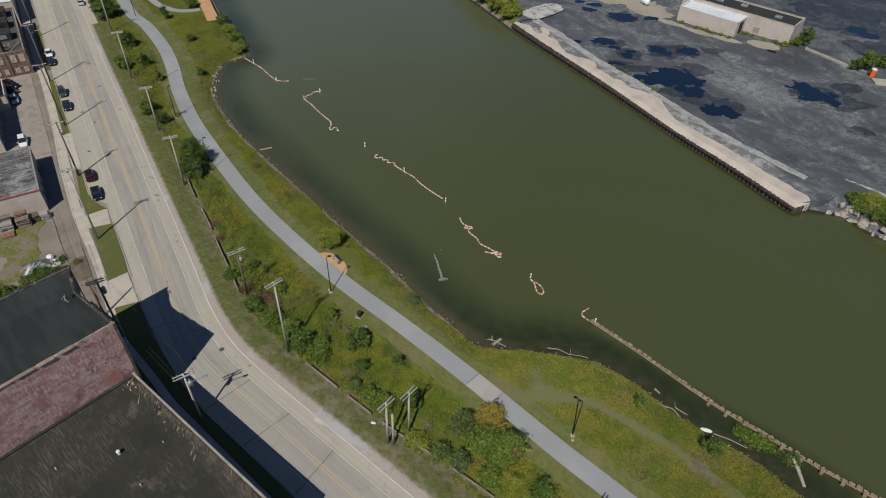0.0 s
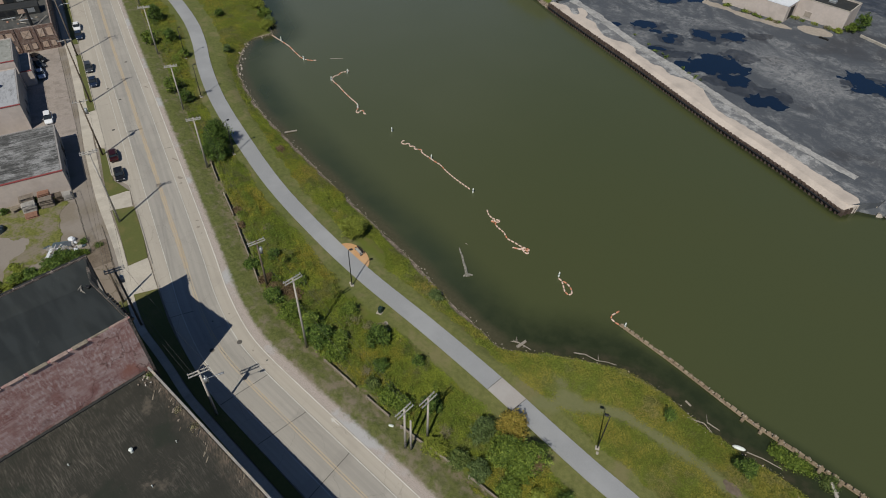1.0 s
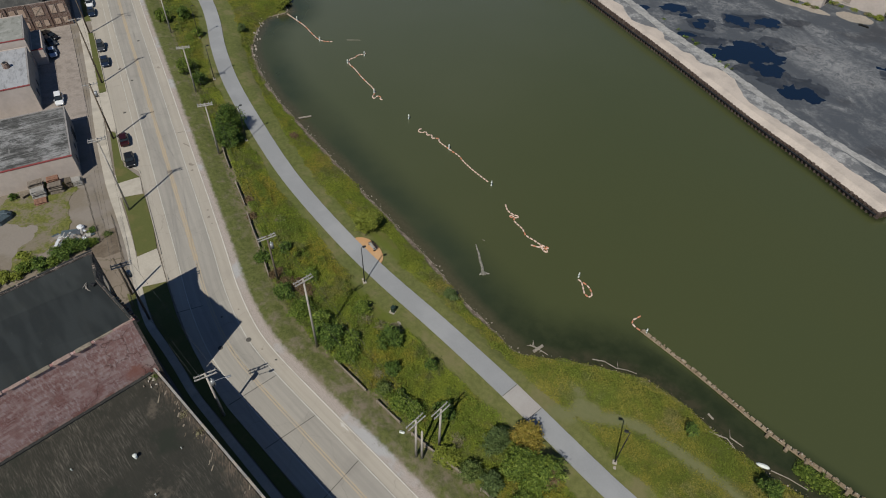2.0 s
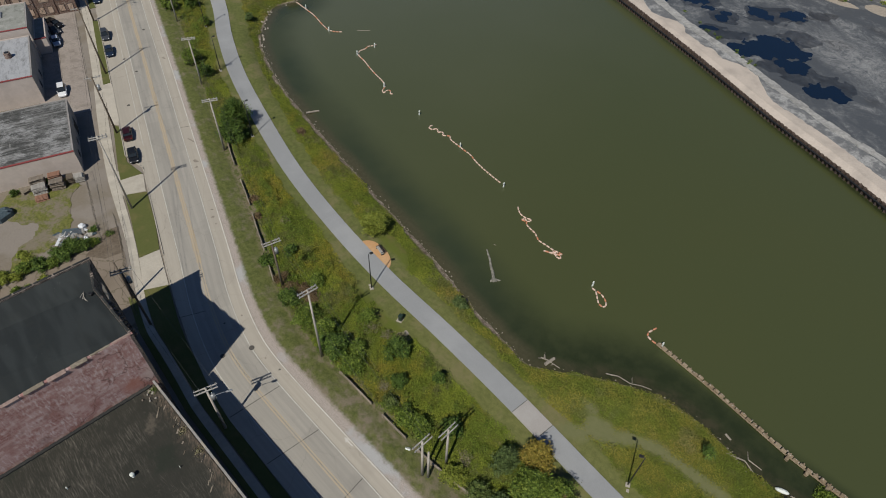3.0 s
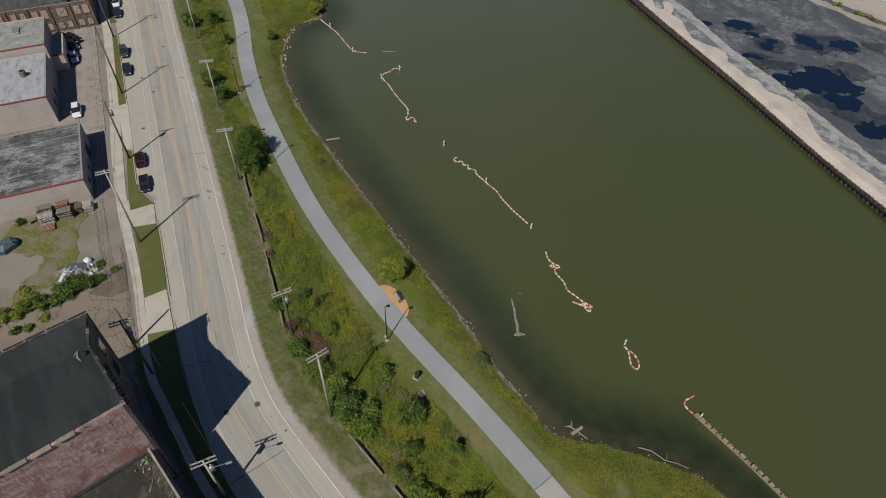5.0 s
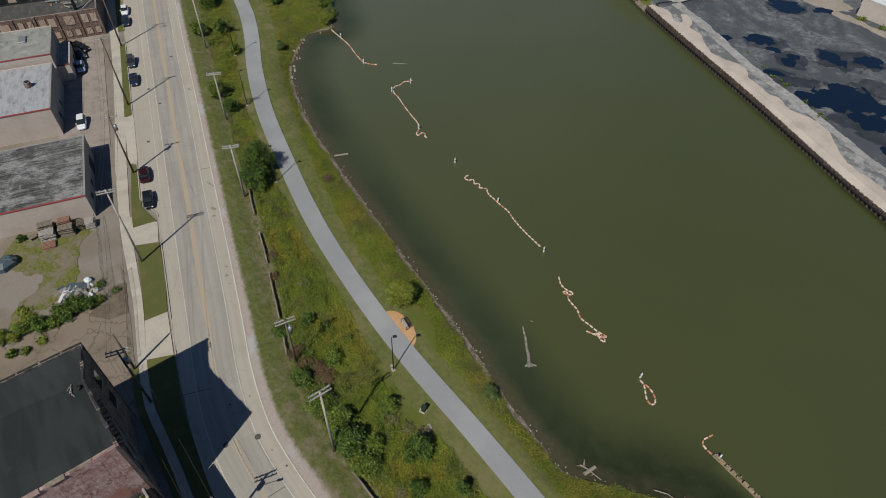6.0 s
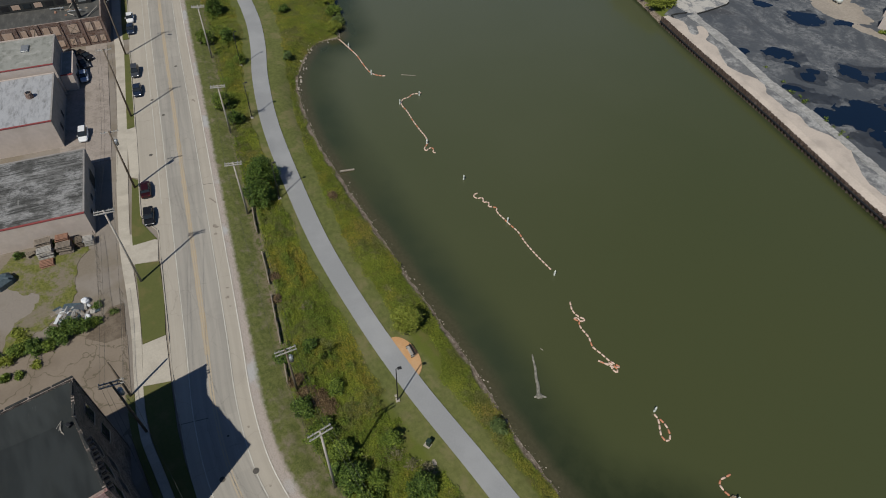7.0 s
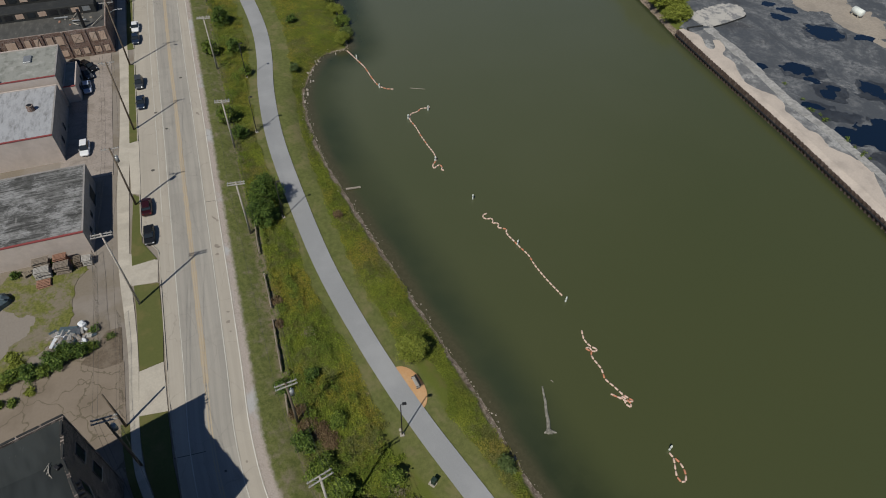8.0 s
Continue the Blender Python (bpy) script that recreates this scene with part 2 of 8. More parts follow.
def tar_material():
    n = Nodes("worn_tar_roof")
    sep = n.t.nodes.new("ShaderNodeSeparateXYZ")
    n.t.links.new(n.pos, sep.inputs[0])
    base = n.mix(n.noise(0.5, 6, 0.7), (0.020, 0.021, 0.017), (0.040, 0.038, 0.031))
    where = n.ramp(n.noise(0.13, 5, 0.65), 0.42, 0.60)
    hatch = n.ramp(n.noise(1.0, 6, 0.75, n.mapped(0.06, 0.9, 9.0, 1.0)), 0.44, 0.66)
    rows = n.ramp(n.noise(1.0, 6, 0.75, n.mapped(0.03, 0.42, 5.0, 1.0)), 0.44, 0.66)
    col = n.mix(n.math("MULTIPLY", n.math("MULTIPLY", hatch, n.math("ADD", n.math("MULTIPLY", where, 0.65), 0.12)), 0.6), base, (0.098, 0.088, 0.074))
    col = n.mix(n.math("MULTIPLY", n.math("MULTIPLY", n.math("MULTIPLY", rows, hatch), where), 0.6), col, (0.165, 0.147, 0.125))
    long_scratch = n.math("MULTIPLY", n.ramp(n.noise(1.0, 6, 0.75, n.mapped(-0.1, 0.3, 4.5, 1.0)), 0.56, 0.66), n.ramp(n.noise(0.1, 4, 0.6), 0.5, 0.62))
    col = n.mix(n.math("MULTIPLY", long_scratch, 0.55), col, (0.155, 0.138, 0.118))
    col = n.mix(n.math("MULTIPLY", n.ramp(n.noise(0.11, 5, 0.65), 0.50, 0.64), 0.75), col, (0.021, 0.026, 0.019))
    col = n.mix(n.math("MULTIPLY", n.ramp(n.noise(0.2, 7, 0.7), 0.58, 0.70), 0.45), col, (0.15, 0.125, 0.10))
    torn = n.math("MULTIPLY", n.ramp(n.math("ADD", sep.outputs[1], n.math("MULTIPLY", n.noise(0.45, 6, 0.7), 6.0)), 14.6, 17.4), n.ramp(n.noise(1.3, 6, 0.75, n.mapped(0.5, 0.8, 3.0, 1.0)), 0.38, 0.66))
    col = n.mix(n.math("MULTIPLY", torn, 0.8), col, (0.17, 0.128, 0.10))
    fleck = n.math("MULTIPLY", n.ramp(n.noise(2.6, 5, 0.8), 0.62, 0.70), n.ramp(n.noise(0.3, 3), 0.42, 0.62))
    col = n.mix(n.math("MULTIPLY", fleck, 0.5), col, (0.20, 0.18, 0.16))
    n.bump(n.noise(5.0, 4), 0.35, 0.03)
    return n.done(col, 0.85, 0, 0.25)


M["tar_roof"] = tar_material()


def streaked_material():
    """Old grey felt in rows that run back from the street: dark laps, pale worn patches, a few bleached cross seams."""
    n = Nodes("streaked_grey_roof")
    rows = n.noise(1.0, 5, 0.65, n.mapped(radians(18.5), 1.5, 0.10, 1.0))
    fine = n.noise(1.0, 7, 0.75, n.mapped(radians(18.5), 3.6, 0.7, 1.0))
    col = n.mix(n.ramp(n.math("ADD", n.math("MULTIPLY", rows, 0.55), n.math("MULTIPLY", fine, 0.45)), 0.40, 0.60), (0.048, 0.048, 0.047), (0.195, 0.193, 0.190))
    worn = n.math("MULTIPLY", n.ramp(n.noise(0.28, 7, 0.74), 0.47, 0.58), n.ramp(fine, 0.30, 0.6))
    col = n.mix(n.math("MULTIPLY", worn, 0.8), col, (0.315, 0.314, 0.316))
    col = n.mix(n.math("MULTIPLY", n.ramp(n.noise(0.24, 7, 0.75), 0.51, 0.61), 0.75), col, (0.052, 0.052, 0.050))
    seam = n.ramp(n.noise(1.0, 3, 0.5, n.mapped(radians(18.5), 0.04, 0.42, 1.0)), 0.635, 0.66)
    col = n.mix(n.math("MULTIPLY", seam, 0.4), col, (0.33, 0.325, 0.31))
    n.bump(fine, 0.4, 0.03)
    return n.done(col, 0.88, 0, 0.2)


M["streaked_roof"] = streaked_material()
M["pale_roof"] = roofing("pale_coated_roof", (0.36, 0.366, 0.385), (0.105, 0.104, 0.104), radians(18.5), 0.30, 1.0, 0.85, (0.25, 0.252, 0.26), 0.5)
M["grey_felt"] = roofing("grey_felt_roof", (0.072, 0.071, 0.067), (0.135, 0.13, 0.12), radians(18.5), 0.25, 0.9, 0.9, (0.05, 0.05, 0.048), 0.3)
M["mossy_roof"] = roofing("mossy_roof", (0.27, 0.272, 0.25), (0.115, 0.12, 0.10), radians(18.5), 0.5, 0.7, 0.9, (0.37, 0.365, 0.345), 0.45)
M["dark_roof"] = roofing("dark_felt_roof", (0.030, 0.031, 0.031), (0.06, 0.06, 0.056), 0, 0.6, 0.6, 0.7)


M["brick_pale"] = speckled("pale_pinkish_broken_brick", (0.38, 0.28, 0.245), (0.27, 0.19, 0.165), (0.20, 0.15, 0.125), 4, 0.7, per=0.4)


def brick_material(name, c1, c2, faded, horizontal_x, white=0.3):
    n = Nodes(name)
    sep = n.t.nodes.new("ShaderNodeSeparateXYZ")
    n.t.links.new(n.pos, sep.inputs[0])
    com = n.t.nodes.new("ShaderNodeCombineXYZ")
    n.t.links.new(sep.outputs[0 if horizontal_x else 1], com.inputs[0])
    n.t.links.new(sep.outputs[2], com.inputs[1])
    b = n.brick(0.21, 0.075, c1, c2, (0.30, 0.25, 0.22), com.outputs[0])
    big = n.brick(1.3, 0.62, (0.0, 0.0, 0.0), (1, 1, 1), (0.5, 0.5, 0.5), com.outputs[0], 0.0)
    col = n.mix(n.math("MULTIPLY", n.ramp(n.noise(0.55, 6, 0.7), 0.42, 0.66), 0.75), b, faded)
    lay = n.t.nodes.new("ShaderNodeMapping")
    lay.inputs["Scale"].default_value = (1.1, 1.5, 1.0)
    n.t.links.new(com.outputs[0], lay.inputs["Vector"])
    drip = n.t.nodes.new("ShaderNodeMapping")
    drip.inputs["Scale"].default_value = (2.4, 1.3, 1.0)
    n.t.links.new(com.outputs[0], drip.inputs["Vector"])
    where = n.ramp(n.noise(0.17, 4, 0.6), 0.36, 0.58)
    patch = n.math("MULTIPLY", where, n.ramp(n.noise(1.0, 7, 0.75, lay.outputs[0]), 0.45, 0.63))
    col = n.mix(n.math("MULTIPLY", patch, white), col, (0.50, 0.41, 0.40))
    run = n.math("MULTIPLY", n.ramp(n.noise(0.2, 3), 0.42, 0.6), n.ramp(n.noise(1.0, 6, 0.7, drip.outputs[0]), 0.52, 0.64))
    col = n.mix(n.math("MULTIPLY", run, white * 0.8), col, (0.56, 0.48, 0.47))
    spot = n.t.nodes.new("ShaderNodeVectorMath")
    spot.operation = "DISTANCE"
    n.t.links.new(n.pos, spot.inputs[0])
    spot.inputs[1].default_value = (-62.7, 11.6, 10.3)
    sp = n.ramp(n.math("ADD", spot.outputs["Value"], n.math("MULTIPLY", n.noise(0.9, 5), 2.4)), 2.9, 1.7)
    col = n.mix(n.math("MULTIPLY", sp, 0.6 * white), col, (0.33, 0.10, 0.055))
    col = n.mix(n.math("MULTIPLY", n.ramp(n.noise(0.25, 4), 0.55, 0.75), 0.5), col, tuple(v * 0.6 for v in c1))
    col = n.mix(n.math("MULTIPLY", n.math("MULTIPLY", big, where), 0.35 * white), col, (0.44, 0.33, 0.32))
    n.bump(n.noise(6), 0.3, 0.02)
    return n.done(col, 0.9, 0, 0.2)


def weathered_brick():
    """Old red brickwork: washed courses, pale lime runs, sooty blotches, a few long cracks."""
    n = Nodes("faded_red_brick")
    sep = n.t.nodes.new("ShaderNodeSeparateXYZ")
    n.t.links.new(n.pos, sep.inputs[0])
    com = n.t.nodes.new("ShaderNodeCombineXYZ")
    n.t.links.new(sep.outputs[1], com.inputs[0])
    n.t.links.new(sep.outputs[2], com.inputs[1])

    def laid(sx, sz):
        m = n.t.nodes.new("ShaderNodeMapping")
        m.inputs["Scale"].default_value = (sx, sz, 1.0)
        n.t.links.new(com.outputs[0], m.inputs["Vector"])
        return m.outputs[0]
    col = n.brick(0.42, 0.15, (0.225, 0.092, 0.082), (0.31, 0.146, 0.132), (0.33, 0.25, 0.23), com.outputs[0], 0.01)
    blocks = n.brick(1.15, 0.45, (0, 0, 0), (1, 1, 1), (0.35, 0.35, 0.35), com.outputs[0], 0.02)
    col = n.mix(n.math("MULTIPLY", n.ramp(n.noise(0.4, 6, 0.7), 0.40, 0.60), 0.6), col, (0.37, 0.215, 0.195))
    col = n.mix(n.math("MULTIPLY", n.math("MULTIPLY", blocks, n.ramp(n.noise(0.35, 5, 0.7), 0.38, 0.54)), 0.75), col, (0.50, 0.37, 0.35))
    runs = n.math("MULTIPLY", n.ramp(n.noise(1.0, 7, 0.75, laid(3.2, 0.9)), 0.47, 0.62), n.ramp(n.noise(0.24, 5, 0.65), 0.38, 0.54))
    col = n.mix(n.math("MULTIPLY", runs, 0.75), col, (0.55, 0.45, 0.44))
    courses = n.math("MULTIPLY", n.ramp(n.noise(1.0, 6, 0.7, laid(0.35, 3.4)), 0.54, 0.64), n.ramp(n.noise(0.3, 4), 0.45, 0.6))
    col = n.mix(n.math("MULTIPLY", courses, 0.5), col, (0.47, 0.36, 0.345))
    col = n.mix(n.math("MULTIPLY", n.ramp(n.noise(0.2, 6, 0.7), 0.56, 0.70), 0.5), col, (0.14, 0.080, 0.070))
    for place, reach, tone, amount in (((-62.7, 11.8, 10.4), 2.3, (0.33, 0.11, 0.065), 0.5), ((-62.7, 14.3, 10.9), 2.3, (0.46, 0.36, 0.33), 0.8), ((-63.6, -14.0, 12.0), 3.4, (0.36, 0.13, 0.10), 0.5)):
        near = n.t.nodes.new("ShaderNodeVectorMath")
        near.operation = "DISTANCE"
        n.t.links.new(n.pos, near.inputs[0])
        near.inputs[1].default_value = place
        f = n.ramp(n.math("ADD", near.outputs["Value"], n.math("MULTIPLY", n.noise(0.9, 5), 2.0)), reach + 0.4, reach - 0.7)
        col = n.mix(n.math("MULTIPLY", f, amount), col, tone)
    crack = n.voronoi(0.07, "DISTANCE_TO_EDGE", n.warped(0.5, 2.6))
    col = n.mix(n.math("MULTIPLY", n.math("LESS_THAN", crack, 0.0028), 0.6), col, (0.10, 0.055, 0.048))
    n.bump(n.noise(5, 5, 0.7), 0.45, 0.04)
    return n.done(col, 0.9, 0, 0.2)


M["brick_red"] = weathered_brick()
# Shade of the street-side walls is put into this brick's dark colour.
M["brick_dark"] = brick_material("shade_dark_brick", (0.026, 0.022, 0.019), (0.038, 0.032, 0.028), (0.055, 0.048, 0.044), True, 0.1)
M["brick_brown"] = brick_material("brown_brick", (0.080, 0.040, 0.029), (0.11, 0.055, 0.040), (0.135, 0.08, 0.06), False, 0.15)
M["board"] = speckled("pinkish_window_boarding", (0.50, 0.37, 0.29), (0.42, 0.30, 0.235), (0.54, 0.44, 0.37), 3, 0.6, per=0.3)


def foliage(name, dark, mid, light, trans=0.15):
    n = Nodes(name)
    r = n.island()
    col = n.mix(n.ramp(r, 0.0, 0.6), dark, mid)
    col = n.mix(n.ramp(r, 0.6, 1.0), col, light)
    col = n.mix(n.math("MULTIPLY", n.ramp(n.noise(0.35, 4), 0.4, 0.7), 0.5), col, mid)
    n.b.inputs["Transmission Weight"].default_value = 0.0
    n.b.inputs["Subsurface Weight"].default_value = 0.0
    return n.done(col, 0.65, 0, 0.25)


M["leaf_green"] = foliage("green_leaves", (0.034, 0.062, 0.008), (0.100, 0.146, 0.020), (0.205, 0.255, 0.044))
M["leaf_dark"] = foliage("dark_green_leaves", (0.022, 0.046, 0.008), (0.066, 0.112, 0.018), (0.150, 0.205, 0.038))
M["leaf_blue"] = foliage("blue_green_leaves", (0.045, 0.072, 0.022), (0.080, 0.116, 0.036), (0.13, 0.165, 0.056))
M["leaf_lime"] = foliage("yellow_green_leaves", (0.112, 0.140, 0.018), (0.174, 0.202, 0.029), (0.235, 0.252, 0.045))
M["leaf_gold"] = foliage("golden_autumn_leaves", (0.127, 0.116, 0.020), (0.237, 0.182, 0.029), (0.330, 0.248, 0.061))
M["leaf_olive"] = foliage("olive_green_leaves", (0.045, 0.068, 0.016), (0.084, 0.118, 0.028), (0.160, 0.188, 0.058))
M["leaf_straw"] = foliage("dry_stalks", (0.115, 0.105, 0.055), (0.185, 0.165, 0.095), (0.27, 0.24, 0.15))
M["leaf_brown"] = foliage("dead_brown_twigs", (0.078, 0.050, 0.025), (0.132, 0.089, 0.046), (0.215, 0.156, 0.088))


def weed_material():
    n = Nodes("tall_weeds")
    r = n.island()
    green = n.mix(r, (0.082, 0.115, 0.014), (0.160, 0.200, 0.030))
    gold = n.mix(r, (0.180, 0.165, 0.020), (0.285, 0.245, 0.038))
    ochre = n.mix(r, (0.175, 0.135, 0.025), (0.260, 0.200, 0.046))
    dark = n.mix(r, (0.034, 0.060, 0.009), (0.088, 0.128, 0.020))
    straw = n.mix(r, (0.17, 0.138, 0.080), (0.29, 0.24, 0.15))
    dull = n.mix(r, (0.080, 0.092, 0.030), (0.150, 0.156, 0.058))
    lime = n.mix(r, (0.135, 0.168, 0.019), (0.218, 0.250, 0.036))
    col = n.mix(n.ramp(n.noise(0.13, 7, 0.7), 0.50, 0.58), green, dull)
    col = n.mix(n.math("MULTIPLY", n.ramp(n.noise(0.17, 7, 0.7), 0.51, 0.58), 0.9), col, lime)
    col = n.mix(n.math("MULTIPLY", n.ramp(n.noise(0.09, 8, 0.75), 0.48, 0.60), 0.76), col, n.mix(n.ramp(n.noise(0.4, 5, 0.7), 0.47, 0.58), gold, ochre))
    col = n.mix(n.math("MULTIPLY", n.ramp(n.noise(0.30, 7, 0.72), 0.54, 0.62), 0.72), col, dark)
    col = n.mix(n.math("MULTIPLY", n.ramp(n.noise(0.21, 8, 0.78), 0.60, 0.66), 0.75), col, straw)
    sward = n.mix(n.ramp(n.noise(0.16, 8, 0.72), 0.43, 0.57), n.mix(r, (0.082, 0.108, 0.016), (0.150, 0.176, 0.030)), n.mix(r, (0.150, 0.142, 0.024), (0.235, 0.208, 0.044)))
    sward = n.mix(n.math("MULTIPLY", n.ramp(n.noise(0.13, 8, 0.75), 0.52, 0.62), 0.8), sward, n.mix(r, (0.160, 0.134, 0.055), (0.26, 0.215, 0.100)))
    sward = n.mix(n.math("MULTIPLY", n.ramp(n.noise(0.26, 8, 0.78), 0.53, 0.62), 0.7), sward, n.mix(r, (0.048, 0.076, 0.013), (0.105, 0.135, 0.026)))
    col = n.mix(n.math("MULTIPLY", n.attr("grassy"), 0.85), col, sward)
    col = n.mix(n.ramp(n.attr("lush"), 0.15, 0.6), col, n.mix(r, (0.042, 0.072, 0.010), (0.165, 0.215, 0.036)))
    up = n.t.nodes.new("ShaderNodeVectorMath")
    up.operation = "MULTIPLY_ADD"
    n.t.links.new(n.t.nodes.new("ShaderNodeNewGeometry").outputs["Normal"], up.inputs[0])
    up.inputs[1].default_value, up.inputs[2].default_value = (0.8, 0.8, 0.8), (0, 0, 0.28)
    unit = n.t.nodes.new("ShaderNodeVectorMath")
    unit.operation = "NORMALIZE"
    n.t.links.new(up.outputs[0], unit.inputs[0])
    n.t.links.new(unit.outputs[0], n.b.inputs["Normal"])
    return n.done(col, 0.8, 0, 0.12)


M["weeds"] = weed_material()


def bank_material():
    """Ground of the grassy bank: mown strips along trail and road, rough grass, gravel shoulder, mud by the water."""
    n = Nodes("bank_ground")
    wob = n.math("MULTIPLY", n.math("SUBTRACT", n.noise(0.8, 4), 0.5), 1.4)
    fine = n.noise(7.0, 4)
    mid = n.noise(1.3, 6, 0.7)
    rough = n.mix(fine, (0.075, 0.092, 0.016), (0.125, 0.145, 0.028))
    rough = n.mix(n.math("MULTIPLY", n.ramp(n.noise(0.3, 4), 0.5, 0.7), 0.6), rough, (0.14, 0.115, 0.045))
    lawn = n.mix(n.ramp(mid, 0.3, 0.7), (0.108, 0.116, 0.036), (0.168, 0.168, 0.060))
    lawn = n.mix(n.math("MULTIPLY", n.ramp(fine, 0.35, 0.7), 0.35), lawn, (0.080, 0.095, 0.026))
    lx = n.t.nodes.new("ShaderNodeSeparateXYZ")
    n.t.links.new(n.pos, lx.inputs[0])
    lawn = n.mix(n.math("MULTIPLY", n.ramp(lx.outputs[0], -36.0, -72.0), 0.65), lawn, n.mix(n.ramp(mid, 0.3, 0.7), (0.070, 0.088, 0.024), (0.116, 0.130, 0.040)))
    lawn = n.mix(n.math("MULTIPLY", n.ramp(n.noise(0.16, 6, 0.7), 0.48, 0.64), 0.75), lawn, n.mix(fine, (0.145, 0.128, 0.060), (0.205, 0.180, 0.092)))
    pale = n.mix(mid, (0.118, 0.125, 0.052), (0.172, 0.170, 0.080))
    turf = n.mix(n.ramp(n.math("ADD", n.math("MULTIPLY", mid, 0.6), n.math("MULTIPLY", fine, 0.4)), 0.38, 0.62), (0.070, 0.084, 0.023), (0.128, 0.138, 0.043))
    bare = n.mix(fine, (0.155, 0.128, 0.090), (0.24, 0.20, 0.147))
    sx = n.t.nodes.new("ShaderNodeSeparateXYZ")
    n.t.links.new(n.pos, sx.inputs[0])
    verge = n.mix(n.ramp(n.math("ADD", n.noise(0.38, 8, 0.72), n.math("MULTIPLY", n.ramp(sx.outputs[0], -85.0, -45.0), 0.08)), 0.48, 0.74), turf, bare)
    gravel = n.mix(n.ramp(n.noise(8, 5), 0.3, 0.7), (0.42, 0.365, 0.33), (0.29, 0.25, 0.222))
    gravel = n.mix(n.math("MULTIPLY", n.ramp(n.noise(0.11, 4), 0.5, 0.62), 0.75), gravel, n.mix(fine, (0.34, 0.345, 0.355), (0.44, 0.445, 0.45)))
    gravel = n.mix(n.math("MULTIPLY", n.ramp(n.noise(0.9, 7, 0.8), 0.55, 0.66), 0.6), gravel, (0.19, 0.165, 0.13))
    mud = n.mix(n.ramp(n.noise(1.6, 7, 0.75), 0.35, 0.65), (0.095, 0.072, 0.052), (0.29, 0.235, 0.19))
    mud = n.mix(n.ramp(n.noise(5, 4, 0.7), 0.60, 0.68), mud, (0.36, 0.31, 0.26))
    col = n.mix(n.ramp(n.math("ADD", n.attr("lawn_d"), wob), -0.3, 0.9), lawn, rough)
    ro = n.math("ADD", n.attr("road_off"), n.math("MULTIPLY", n.math("SUBTRACT", n.noise(1.1, 7, 0.75), 0.5), 1.5))
    col = n.mix(n.ramp(n.math("ADD", ro, wob), 11.6, 12.1), n.mix(n.ramp(mid, 0.42, 0.58), turf, n.mix(fine, (0.13, 0.108, 0.07), (0.20, 0.165, 0.115))), col)
    col = n.mix(n.ramp(ro, 9.6, 10.6), verge, col)
    col = n.mix(n.ramp(ro, 6.0, 6.9), gravel, col)
    col = n.mix(n.ramp(n.math("ADD", n.attr("mown_d"), n.math("MULTIPLY", wob, 1.3)), 0.2, 1.6), pale, col)
    sd = n.math("ADD", n.attr("shore_d"), n.math("MULTIPLY", wob, 0.7))
    col = n.mix(n.ramp(n.math("SUBTRACT", sd, n.attr("beach")), 0.1, 0.7), mud, col)
    n.bump(fine, 0.5, 0.08)
    return n.done(col, 0.9, 0, 0.2)


M["bank"] = bank_material()


def town_material():
    n = Nodes("town_ground")
    g = n.noise(3.0, 5)
    conc = n.mix(g, (0.265, 0.232, 0.20), (0.205, 0.18, 0.156))
    dirt = n.mix(g, (0.155, 0.13, 0.10), (0.24, 0.205, 0.165))
    col = n.mix(n.ramp(n.noise(0.12, 4), 0.45, 0.6), conc, dirt)
    col = n.mix(n.math("MULTIPLY", n.math("LESS_THAN", n.voronoi(0.2, "DISTANCE_TO_EDGE", n.warped(0.5, 3.2)), 0.006), 0.25), col, (0.14, 0.12, 0.09))
    n.bump(g, 0.3, 0.03)
    return n.done(col, 0.9, 0, 0.2)


M["town"] = town_material()


